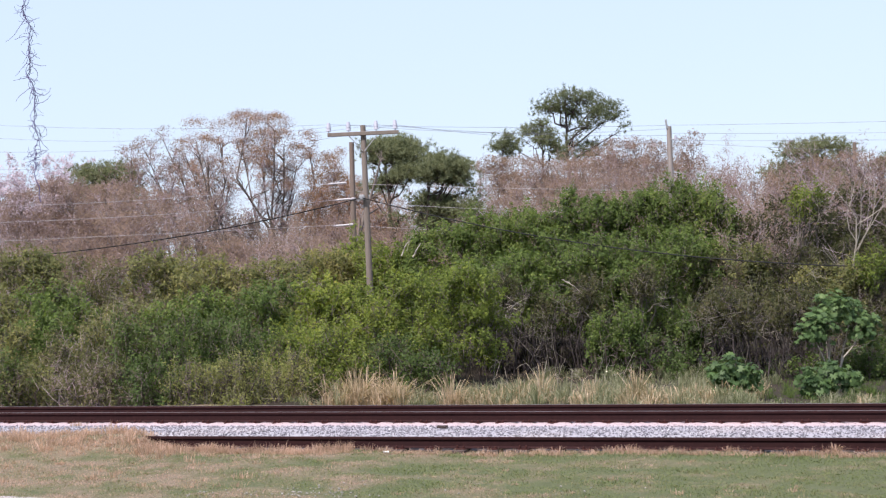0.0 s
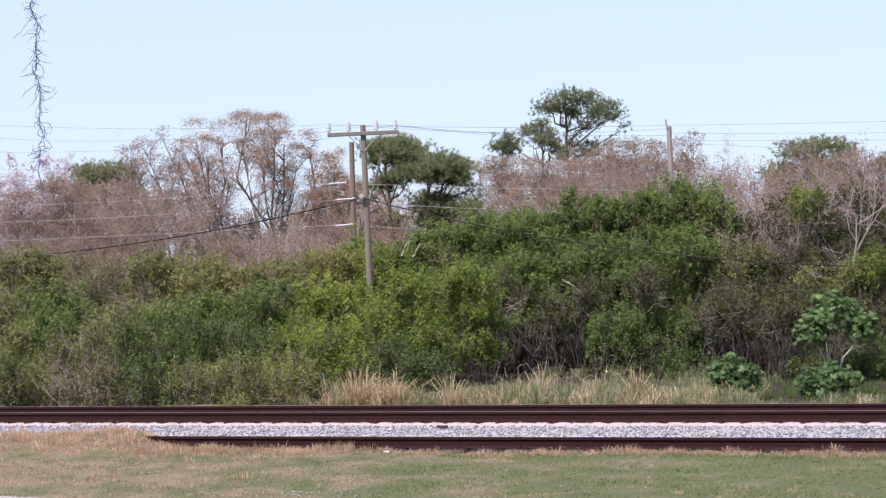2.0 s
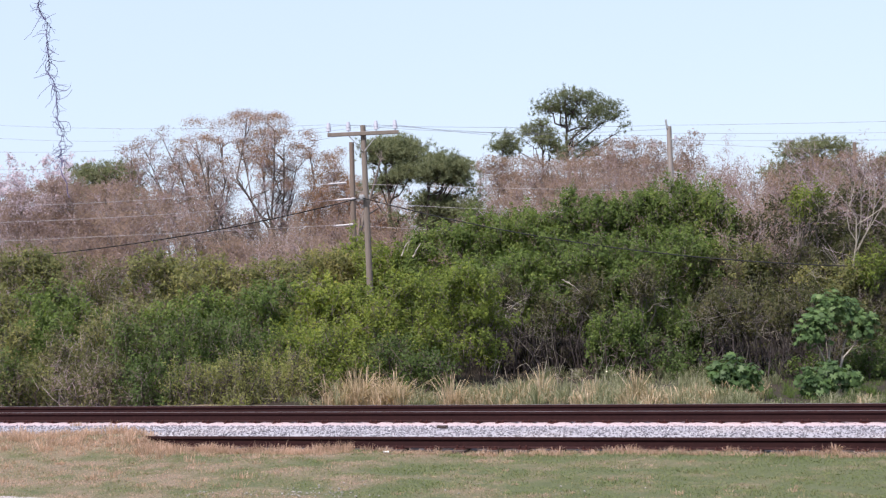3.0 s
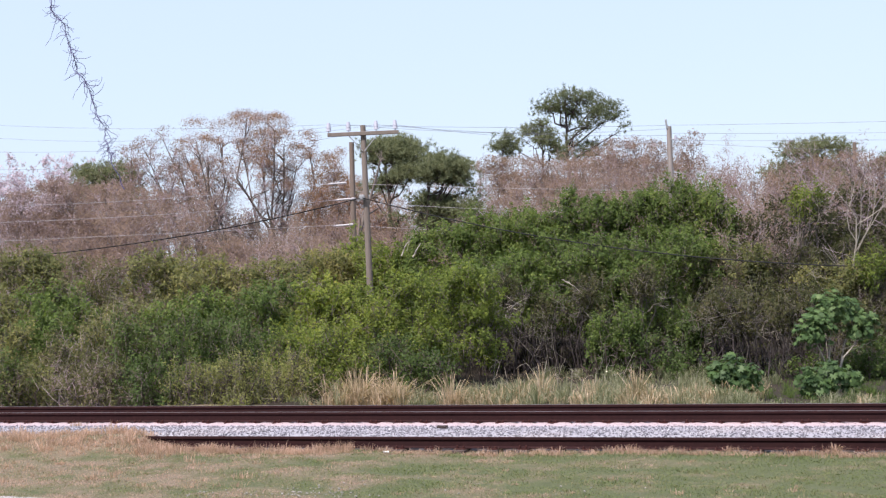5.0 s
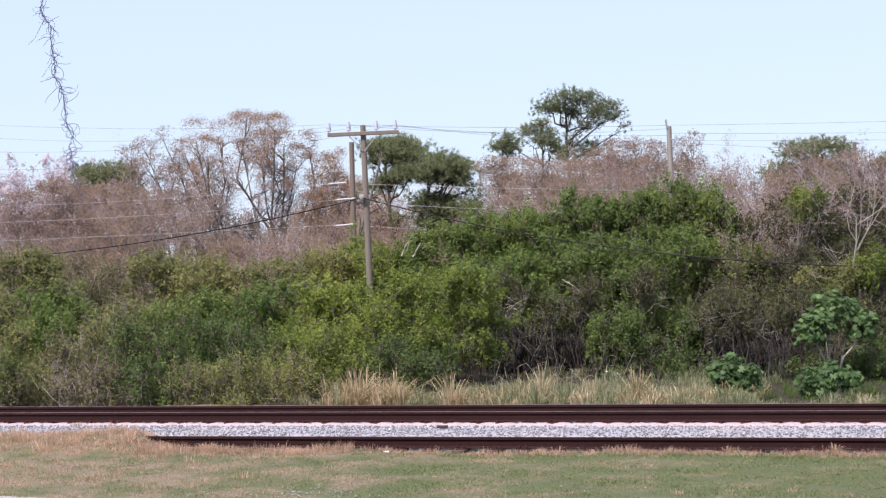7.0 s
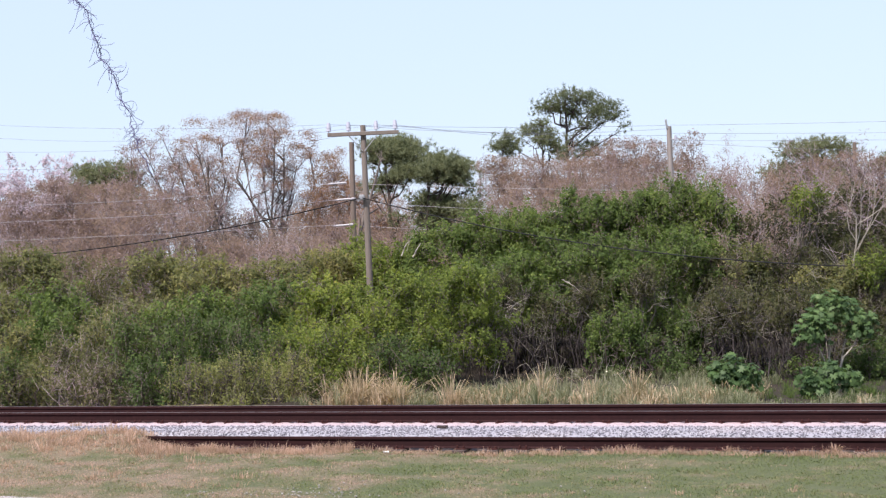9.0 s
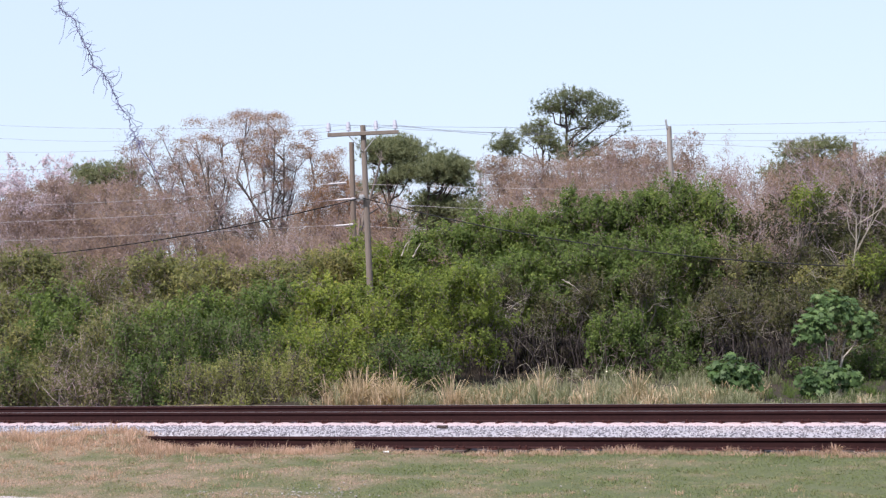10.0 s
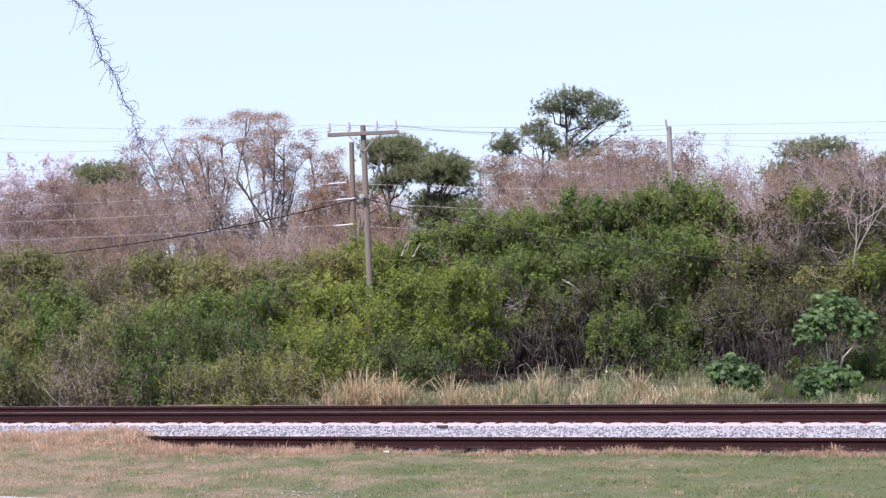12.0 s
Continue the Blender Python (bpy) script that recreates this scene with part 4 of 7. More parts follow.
def broadleaf_plant(label, place, heads, seed, leaf=0.21, count=100):
    """A big-leaved weed: pale crooked stems with heads of deeply lobed leaves on stalks. heads: rows of (x, y, z, r)."""
    rng = np.random.default_rng(seed)
    thing = empty("castor_plant", place, label, "shrub", "big-leaved plants")
    heads = np.array(heads, float)
    segs = []
    for x, y, z, r in heads:
        b = np.array([x, y, z - r * 0.3])
        a = np.array([x * 0.25 + rng.normal(0, 0.08), y * 0.3, -0.05])
        m = a + (b - a) * 0.5 + np.array([rng.normal(0, 0.12), rng.normal(0, 0.08), 0.06])
        segs.append((0, np.array([a, m]), np.array([m, b]), np.array([0.024, 0.019]), np.array([0.019, 0.012])))
    crown = part("crown", bmesh.new(), LEAF_BROAD, thing)
    vs, fs, st_a, st_b, off = [], [], [], [], 0
    for x, y, z, r in heads:
        k = int(count * (r / 0.4) ** 2)
        dr = unit(rng.normal(size=(k, 3)) + np.array([0, -0.35, 0.35]))
        c = np.array([x, y, z]) + dr * r * rng.uniform(0.45, 1.0, (k, 1))
        nn = unit(dr * 0.6 + np.array([0, -0.2, 0.6]) + rng.normal(0, 0.42, (k, 3)))
        t = unit(dr - nn * (dr * nn).sum(1, keepdims=True))
        s = np.cross(nn, t)
        st_a.append(np.repeat(np.array([[x, y, z - r * 0.3]]), k, 0))
        st_b.append(c)
        lobes = 7
        for q in range(k):
            size = leaf * rng.uniform(0.6, 1.15)
            pts = [c[q]]
            for e in range(lobes * 2 + 1):
                an = -2.5 + 5.0 * e / (lobes * 2)
                rad = size * ((0.52 if e % 2 else 0.30) * (1.0 - 0.10 * abs(an)))
                dip = -0.18 * rad if e % 2 else 0.0
                pts.append(c[q] + (t[q] * math.cos(an) + s[q] * math.sin(an)) * rad * 1.15 + nn[q] * dip)
            vs.append(np.array(pts))
            fs.append(np.array([[off, off + e + 1, off + e + 2] for e in range(lobes * 2)]))
            off += len(pts)
    me = mesh_arrays("crown", np.concatenate(vs), np.concatenate(fs), LEAF_BROAD)
    crown.data = me
    A, B = np.concatenate(st_a), np.concatenate(st_b)
    part("leaf_stalk", limb_mesh("leaf_stalk", [(1, A, B, np.full(len(A), 0.005), np.full(len(A), 0.003))], LEAF_BROAD, 5), None, crown)["kind"] = "stuff"
    part("stem", limb_mesh("stem", segs, BARK_PALE, 5), None, thing, "pale crooked stems")
    return thing, crown


def snag(label, place, h, seed, lean=(0.3, 0.0), spread=0.5, levels=None, bark=BARK_PALE, r=0.008):
    """A dead bare branch standing in the thicket."""
    rng = np.random.default_rng(seed)
    levels = levels or [(5, 4, 0.55, spread), (4, 4, 0.5, 0.6), (3, 0, 0, 0)]
    segs, tips = grow(rng, [(0, 0, 0)], unit(np.array([[lean[0], lean[1], 1.0]])), [h], [r * h], levels, 0.0, 0.17)
    ob = part("dead_branch", limb_mesh("dead_branch", segs, bark, 4, 0.003))
    ob.matrix_basis = pose(*place)
    return tagged(ob, label, "dead branch", "dead branches")


SHRUBS = [
    (-13.85, 49.00, 3.19, 3.99, 0.60, "thin"),
    (-11.77, 48.00, 3.12, 4.02, 0.60, "olive"),
    (-9.84, 47.00, 3.06, 3.56, 0.60, "thin"),
    (-8.07, 47.00, 3.24, 3.75, 0.60, "olive"),
    (-6.25, 46.00, 2.99, 3.57, 0.60, "olive"),
    (-4.68, 46.00, 2.99, 3.40, 0.60, "olive"),
    (-3.92, 54.00, 3.10, 3.69, 0.60, "olive"),
    (-1.79, 54.00, 3.10, 3.84, 0.60, "yellow"),
    (-2.93, 54.50, 2.50, 3.53, 0.60, "olive"),
    (-0.87, 53.50, 2.25, 3.68, 0.60, "yellow"),
    (-11.89, 43.00, 2.96, 2.58, 0.40, "olive"),
    (-9.97, 43.00, 2.80, 2.81, 0.40, "green"),
    (-8.05, 42.50, 2.77, 2.54, 0.40, "thin"),
    (-6.30, 42.00, 2.89, 2.64, 0.40, "green"),
    (-4.58, 42.00, 2.73, 2.59, 0.40, "green"),
    (-3.07, 42.00, 2.41, 2.83, 0.40, "yellow"),
    (-2.16, 42.50, 1.79, 2.80, 0.40, "yellow"),
    (-1.10, 43.50, 2.50, 2.83, 0.40, "yellow"),
    (0.33, 45.00, 2.76, 3.08, 0.40, "yellow"),
    (-10.52, 40.00, 2.30, 1.91, 0.00, "olive"),
    (-8.91, 39.50, 1.97, 1.88, 0.00, "thin"),
    (-7.19, 39.00, 2.09, 2.04, 0.00, "deep"),
    (-6.13, 39.00, 2.54, 2.21, 0.00, "deep"),
    (-4.67, 39.00, 2.09, 1.77, 0.00, "deep"),
    (-5.64, 37.40, 1.86, 1.15, 0.00, "feather"),
    (-4.72, 37.20, 1.71, 1.20, 0.00, "feather"),
    (-3.63, 37.80, 1.30, 1.13, 0.00, "feather"),
    (-2.70, 39.50, 1.97, 1.96, 0.00, "yellow"),
    (-1.36, 39.50, 2.12, 1.38, 0.00, "deep"),
    (-0.41, 39.00, 1.34, 1.10, 0.00, "deep"),
    (-1.95, 41.00, 2.20, 2.24, 0.00, "yellow"),
    (-3.44, 40.30, 1.70, 1.89, 0.00, "yellow"),
    (-3.83, 38.60, 1.63, 1.62, 0.00, "yellow"),
    (-3.02, 38.40, 1.47, 1.61, 0.00, "yellow"),
    (-8.46, 40.60, 2.02, 2.03, 0.00, "olive"),
    (-10.01, 41.30, 2.21, 2.13, 0.00, "green"),
    (-5.39, 40.50, 1.86, 2.15, 0.00, "deep"),
    (-6.42, 38.30, 1.47, 1.71, 0.00, "deep"),
    (-6.69, 37.60, 1.30, 1.11, 0.00, "deep"),
    (-7.93, 38.00, 1.60, 1.19, 0.00, "thin"),
    (-9.49, 38.00, 1.75, 1.17, 0.00, "olive"),
    (-8.58, 37.40, 1.15, 0.92, 0.00, "thin"),
    (-10.20, 38.00, 1.31, 1.32, 0.00, "deep"),
    (-3.97, 37.30, 1.29, 0.98, 0.00, "feather"),
    (0.06, 53.00, 3.04, 4.55, 1.00, "green"),
    (1.71, 53.50, 3.28, 4.79, 1.00, "green"),
    (3.12, 52.50, 3.01, 4.94, 1.00, "green"),
    (4.52, 52.00, 3.18, 5.31, 1.00, "green"),
    (5.88, 51.50, 2.96, 5.30, 1.00, "green"),
    (7.14, 51.00, 2.93, 5.64, 1.00, "green"),
    (8.27, 50.50, 2.51, 5.35, 1.00, "green"),
    (9.38, 50.50, 2.71, 4.45, 1.00, "dull"),
    (10.83, 50.00, 3.64, 4.99, 1.00, "dull"),
    (12.42, 49.50, 3.41, 5.09, 1.00, "dull"),
    (13.62, 49.00, 2.81, 4.52, 1.00, "dull"),
    (1.04, 48.80, 2.62, 3.23, 1.80, "green"),
    (2.36, 48.60, 2.79, 3.52, 2.00, "green"),
    (3.84, 48.30, 2.96, 3.81, 1.90, "green"),
    (5.31, 48.20, 2.95, 3.76, 1.50, "green"),
    (6.80, 48.20, 2.77, 3.88, 1.20, "green"),
    (8.26, 48.60, 2.79, 3.34, 0.80, "dull"),
    (9.63, 47.60, 3.10, 3.45, 1.60, "dull"),
    (11.22, 47.40, 3.08, 3.56, 1.50, "dull"),
    (12.70, 47.50, 2.73, 3.36, 0.50, "dull"),
    (4.58, 47.00, 1.98, 1.43, 0.70, "green"),
    (6.31, 47.30, 1.99, 1.69, 0.90, "green"),
    (7.16, 47.00, 1.62, 1.83, 0.50, "deep"),
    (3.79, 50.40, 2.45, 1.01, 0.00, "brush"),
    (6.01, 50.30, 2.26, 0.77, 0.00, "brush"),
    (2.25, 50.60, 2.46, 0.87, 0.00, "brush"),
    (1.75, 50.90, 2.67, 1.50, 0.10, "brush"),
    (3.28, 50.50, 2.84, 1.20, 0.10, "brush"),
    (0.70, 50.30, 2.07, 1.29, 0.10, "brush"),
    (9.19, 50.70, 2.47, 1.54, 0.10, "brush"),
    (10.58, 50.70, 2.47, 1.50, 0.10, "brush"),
    (11.67, 45.50, 2.26, 2.11, 0.10, "dull"),
    (4.37, 45.00, 1.55, 0.50, 0.00, "deep"),
    (6.07, 44.50, 1.87, 0.55, 0.00, "deep"),
    (-0.32, 47.60, 1.97, 1.67, 0.10, "brush"),
    (10.73, 42.50, 1.79, 0.88, 0.00, "deep"),
    (8.27, 44.30, 2.20, 2.46, 1.70, "dull"),
    (9.28, 44.10, 2.03, 2.28, 1.60, "dull"),
    (7.47, 45.00, 1.89, 2.25, 1.40, "dull"),
    (10.53, 43.50, 1.50, 0.24, 0.00, "deep"),
    (11.29, 43.00, 1.65, 0.40, 0.00, "deep"),
    (8.23, 43.50, 1.17, 0.17, 0.00, "deep"),
    (10.58, 48.10, 1.05, 5.00, 4.10, "yellow"),
    (9.58, 46.80, 2.29, 0.76, 0.00, "brush"),
    (8.63, 46.80, 1.94, 0.79, 0.00, "brush"),
    (10.45, 46.40, 1.92, 0.76, 0.00, "brush"),
    (9.59, 42.60, 1.79, 0.47, 0.00, "deep"),
    (7.36, 43.20, 1.49, 0.51, 0.00, "deep"),
    (11.92, 46.40, 1.24, 3.21, 2.20, "yellow"),
    (11.23, 46.20, 1.41, 2.59, 1.20, "olive"),
    (10.54, 46.60, 1.61, 2.93, 1.60, "olive"),
    (8.91, 47.20, 1.63, 3.47, 1.60, "olive"),
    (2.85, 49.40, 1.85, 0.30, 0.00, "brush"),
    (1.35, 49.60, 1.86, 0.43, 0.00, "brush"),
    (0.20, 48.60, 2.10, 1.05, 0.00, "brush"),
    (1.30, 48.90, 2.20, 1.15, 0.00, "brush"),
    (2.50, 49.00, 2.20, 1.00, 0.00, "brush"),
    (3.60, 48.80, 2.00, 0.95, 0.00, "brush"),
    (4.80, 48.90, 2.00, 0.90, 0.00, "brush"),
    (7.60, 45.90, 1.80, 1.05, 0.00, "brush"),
    (7.20, 43.00, 1.90, 2.20, 1.20, "dull"),
    (8.30, 42.60, 1.90, 2.10, 1.15, "dull"),
    (9.30, 42.80, 1.80, 2.30, 1.20, "dull"),
    (1.85, 47.00, 1.20, 2.95, 1.80, "dull"),
    (3.90, 46.70, 1.30, 2.70, 1.40, "dull"),
    (5.70, 46.60, 1.10, 3.00, 1.90, "dull"),
    (2.90, 46.90, 0.90, 2.20, 1.20, "dull"),
    (-2.95, 56.00, 1.30, 4.45, 2.40, "yellow"),
    (-1.20, 55.60, 1.50, 4.25, 2.90, "brush"),
    (4.50, 44.90, 1.60, 1.75, 0.50, "green"),
    (5.15, 44.70, 1.00, 1.25, 0.35, "deep"),
]
SHRUB_KINDS = {
    "olive": (LEAF_OLIVE, "dense olive green shrub with yellowing leaves", 0.090),
    "yellow": (LEAF_YELLOW, "bright yellow-green leafy shrub in sun", 0.095),
    "green": (LEAF_GREEN, "tall dense green broadleaf shrub", 0.095),
    "deep": (LEAF_DEEP, "dark green glossy low shrub", 0.090),
    "dull": (LEAF_DULL, "thin brownish green shrub with many bare twigs", 0.085),
    "thin": (LEAF_THIN, "thin olive brown shrub with pale bare twigs", 0.075),
    "feather": (LEAF_FEATHER, "soft feathery light olive weed beside the track", 0.060),
    "brush": (LEAF_DULL, "tangle of bare brown brush with few leaves, shade in its colour", 0.060),
}
for i, (x, y, w, h, low, kind) in enumerate(SHRUBS):
    mat, label, leaf = SHRUB_KINDS[kind]
    area = w * (h - low)
    bare = {"dull": 24, "thin": 12, "brush": 34}.get(kind, 4)
    n = int(area * {"dull": 680, "thin": 900, "brush": 220, "feather": 1500}.get(kind, 1080) * (1.62 if y > 41 else 1.25))
    # brush, and stems under raised crowns, have the hollow's shade in their colour
    shrub("shrub", label, (x, y, 0), w, h, low, mat, 100 + i, leaves=n, leaf=leaf * (0.92 if y > 41 else 0.86), far=y > 41, bark=BRUSH_SHADE if kind == "brush" or low > 0.9 else BARK_BROWN, lobe=0.29, twigs=bare // 2 + 1, twig_mat=TWIG if kind == "thin" else BARK_GREY if kind == "dull" else BRUSH_SHADE if kind == "brush" else BARK_MID)
PLANT_A, PLANT_A_CROWN = broadleaf_plant("tall big-leaved plant on pale crooked stems", (9.54, 41.50, 0.00), [(-0.42, -0.50, 1.34, 0.55), (0.11, -0.10, 1.81, 0.55), (0.91, -0.10, 1.33, 0.48), (0.70, 0.30, 1.75, 0.40)], 1472)
PLANT_B, PLANT_B_CROWN = broadleaf_plant("rounded big-leaved plant low in the rough grass", (6.30, 36.40, 0.00), [(-0.04, -0.20, 0.67, 0.46), (-0.35, -0.20, 0.58, 0.34), (0.29, -0.20, 0.54, 0.34), (-0.04, -0.30, 0.40, 0.36)], 1307)
PLANT_C, PLANT_C_CROWN = broadleaf_plant("low spreading big-leaved plant under a taller one", (8.29, 36.40, 0.00), [(-0.40, -0.20, 0.47, 0.32), (0.10, -0.20, 0.55, 0.36), (0.54, -0.10, 0.44, 0.30), (-0.18, -0.30, 0.31, 0.30)], 1467)
snag("pale broken stem standing in the thicket", (1.64, 45.00, 1.58), 0.58, 1470, lean=(0.20, -0.10), bark=BARK_GREY, r=0.0090)
snag("pale dry stalks standing in the thicket", (3.86, 42.00, 0.46), 0.57, 1715, lean=(0.37, -0.10), bark=BARK_GREY, r=0.0090)
snag("long dead leaning bough standing in the thicket", (7.24, 46.00, 0.83), 3.03, 1860, lean=(4.98, -0.10), bark=BARK_GREY, r=0.0045)
snag("dead bough lying on leaves standing in the thicket", (-3.47, 42.60, 2.55), 0.60, 1050, lean=(0.05, -0.10), bark=BARK_PALE, r=0.0120)
snag("arched dead vine bough standing in the thicket", (-1.01, 46.00, 3.68), 0.66, 1165, lean=(0.54, -0.10), bark=BARK_PALE, r=0.0090)
snag("pale leaning stem standing in the thicket", (9.09, 41.00, 0.57), 1.41, 2080, lean=(1.89, -0.10), bark=BARK_GREY, r=0.0045)
snag("bare dry weed standing in the thicket", (-8.36, 38.20, 0.61), 1.34, 840, lean=(-0.22, -0.10), bark=BARK_GREY, r=0.0045)
snag("bare dry weed standing in the thicket", (-8.97, 38.00, 0.64), 1.04, 790, lean=(1.33, -0.10), bark=BARK_GREY, r=0.0090)
snag("bare thin stems standing in the thicket", (2.48, 45.50, 0.53), 1.83, 1590, lean=(-0.58, -0.10), bark=BARK_GREY, r=0.0034)
snag("bare thin stems standing in the thicket", (1.08, 45.30, 0.43), 1.59, 1510, lean=(0.28, -0.10), bark=BARK_GREY, r=0.0034)
snag("pale upright stem standing in the thicket", (1.95, 47.60, 0.44), 2.10, 1550, lean=(0.16, -0.10), bark=BARK_GREY, r=0.0034)
snag("pale upright stem standing in the thicket", (3.96, 47.40, 0.22), 1.69, 1685, lean=(-0.08, -0.10), bark=BARK_GREY, r=0.0034)
snag("pale upright stem standing in the thicket", (5.26, 46.80, 0.22), 1.43, 1770, lean=(0.22, -0.10), bark=BARK_GREY, r=0.0034)
snag("pale upright stem standing in the thicket", (6.75, 46.60, 0.18), 1.66, 1865, lean=(-0.08, -0.10), bark=BARK_GREY, r=0.0034)
snag("pale upright stem standing in the thicket", (0.80, 47.00, 0.50), 1.29, 1480, lean=(-0.07, -0.10), bark=BARK_GREY, r=0.0034)
snag("pale upright stem standing in the thicket", (-0.46, 44.00, 0.55), 0.74, 1410, lean=(0.28, -0.10), bark=BARK_GREY, r=0.0090)
snag("pale upright stem standing in the thicket", (7.96, 46.40, 1.58), 0.92, 1850, lean=(0.71, -0.10), bark=BARK_GREY, r=0.0034)
snag("pale upright stem standing in the thicket", (-4.67, 44.80, 3.24), 0.44, 960, lean=(0.71, -0.10), bark=BARK_GREY, r=0.0090)
snag("bare dry weed standing in the thicket", (-7.15, 38.80, 1.19), 1.34, 890, lean=(-0.10, -0.10), bark=BARK_GREY, r=0.0045)
snag("bare dry weed standing in the thicket", (-7.67, 38.00, 0.60), 1.32, 890, lean=(0.22, -0.10), bark=BARK_GREY, r=0.0045)
snag("bare dry weed standing in the thicket", (-10.03, 38.60, 0.63), 1.49, 720, lean=(-0.08, -0.10), bark=BARK_GREY, r=0.0045)
snag("bare thin stems standing in the thicket", (3.37, 45.00, 0.38), 1.50, 1660, lean=(-0.78, -0.10), bark=BARK_GREY, r=0.0034)
snag("bare thin stems standing in the thicket", (7.90, 43.00, -0.23), 1.74, 2020, lean=(-0.30, -0.10), bark=BARK_GREY, r=0.0034)
snag("bare thin stems standing in the thicket", (8.88, 43.50, -0.30), 2.12, 2080, lean=(0.31, -0.10), bark=BARK_GREY, r=0.0034)
snag("bare thin stems standing in the thicket", (6.14, 42.00, -0.11), 1.83, 1910, lean=(0.23, -0.10), bark=BARK_GREY, r=0.0034)
def dead_vine(label, place, ends, sag, r=0.012):
    """A bare vine that hangs in an arc between two points. ends: (x, z) of each."""
    t = np.linspace(0, 1, 15)
    (x0, z0), (x1, z1) = ends
    p = np.stack([x0 + (x1 - x0) * t, 0.06 * np.sin(t * 9.0), z0 + (z1 - z0) * t - 4 * sag * t * (1 - t) + 0.012 * np.sin(t * 23.0)], 1)
    ob = new("dead_vine", mesh_arrays("dead_vine", *tube(p, np.linspace(r, r * 0.5, 15), 5), BARK_PALE))
    ob.location = place
    return tagged(ob, label, "dead branch", "dead branches")


dead_vine("pale bare vine arching down to the ground", (-9.1, 37.3, 0), ((-0.05, 0.78), (1.05, 0.22)), 0.24)
dead_vine("pale bare vine arching over the shrubs", (-3.5, 42.4, 0), ((-0.30, 2.80), (0.20, 2.86)), -0.10, 0.010)
dead_vine("broken pale stub above the hedge", (-1.05, 50.6, 0), ((-0.22, 3.60), (0.05, 4.05)), -0.10, 0.022)
dead_vine("broken pale stub above the hedge", (-1.05, 50.6, 0), ((0.12, 3.55), (0.38, 3.98)), -0.02, 0.022)
dead_vine("thin bare bough reaching out of the thicket", (8.3, 43.6, 0), ((-0.10, 1.20), (1.50, 1.75)), 0.16, 0.012)
dead_vine("thin bare bough reaching out of the thicket", (3.3, 46.3, 0), ((0.0, 2.75), (0.55, 2.35)), -0.05, 0.016)


def dead_sapling(label, place, knots, seed, r=0.016, twigs=7, mat=BARK_PALE):
    """A bare dead stem that rises from the ground through bends, with thin crooked twigs. knots: (x, z) of each bend."""
    rng = np.random.default_rng(seed)
    k = np.array([(0.0, 0.0, -0.1)] + [(x, rng.normal(0, 0.08), z) for x, z in knots])
    t = np.linspace(0, len(k) - 1, 5 * (len(k) - 1) + 1)
    p = np.stack([np.interp(t, np.arange(len(k)), k[:, a]) for a in range(3)], 1) + rng.normal(0, 0.012, (len(t), 3))
    sets = [tube(p, np.linspace(r, r * 0.35, len(t)), 5)]
    for _ in range(twigs):
        a = p[rng.integers(len(p) // 2, len(p))]
        way = np.array([rng.choice([-1, 1]) * rng.uniform(0.4, 1.0), rng.normal(0, 0.3), rng.uniform(-0.3, 0.9)]) * rng.uniform(0.25, 0.65)
        w = np.linspace(0, 1, 6)[:, None]
        sets.append(tube(a + way * w + rng.normal(0, 0.018, (6, 3)) * (w > 0) + np.array([0, 0, -0.12]) * w * w, np.linspace(r * 0.4, r * 0.16, 6), 4))
    ob = new("dead_sapling", mesh_arrays("dead_sapling", *joined(*sets), mat))
    ob.location = place
    return tagged(ob, label, "dead branch", "dead branches")


dead_sapling("pale crooked dead sapling leaning out of the thicket", (1.30, 45.9, 0), [(0.12, 1.38), (0.42, 1.93), (0.68, 2.13)], 1, 0.015, 8)
dead_sapling("grey dead sapling with a drooping top", (2.95, 46.7, 0), [(-0.15, 1.1), (0.22, 2.70), (0.90, 2.36)], 2, 0.010, 7, BARK_GREY)
dead_sapling("grey dead sapling with bent twigs", (3.05, 45.7, 0), [(-0.12, 1.50), (0.15, 2.32), (0.48, 2.12)], 3, 0.008, 8, BARK_GREY)
dead_sapling("low tangle of grey dead twigs under the thicket", (2.35, 45.5, 0), [(0.05, 0.70), (0.50, 1.45)], 4, 0.007, 12, BARK_GREY)
dead_sapling("low tangle of grey dead twigs under the thicket", (0.75, 45.1, 0), [(-0.12, 0.60), (0.20, 1.05)], 5, 0.007, 12, BARK_GREY)
dead_sapling("grey dead sapling with bent twigs", (4.75, 46.2, 0), [(0.10, 1.5), (-0.10, 2.5), (0.15, 3.0)], 6, 0.008, 8, BARK_GREY)
dead_sapling("grey dead sapling with bent twigs", (6.35, 44.9, 0), [(0.05, 0.8), (0.12, 1.7)], 7, 0.007, 6, BARK_GREY)
dead_sapling("pale crooked dead sapling leaning out of the thicket", (10.45, 45.3, 0), [(-0.10, 1.3), (-0.15, 2.3), (-0.42, 2.85)], 8, 0.014, 6)
dead_sapling("grey dead sapling with bent twigs", (7.60, 42.7, 0), [(0.20, 0.9), (-0.25, 2.0), (-0.75, 2.35)], 9, 0.007, 9, BARK_GREY)
stem_rng = np.random.default_rng(77)
for k in range(12):
    top = stem_rng.uniform(0.55, 1.05)
    dead_sapling("thin pale bare stem standing in rough grass", (1.3 + k * 0.29 + stem_rng.normal(0, 0.14), 39.2 + stem_rng.uniform(0, 1.5), 0), [(stem_rng.normal(0, 0.06), top * 0.5), (stem_rng.normal(0, 0.16), top)], 40 + k, 0.008, 2)
FAR_LEVELS = [(4, 5, 0.62, 0.5), (3, 5, 0.6, 0.6), (3, 5, 0.6, 0.7), (2, 0, 0, 0)]
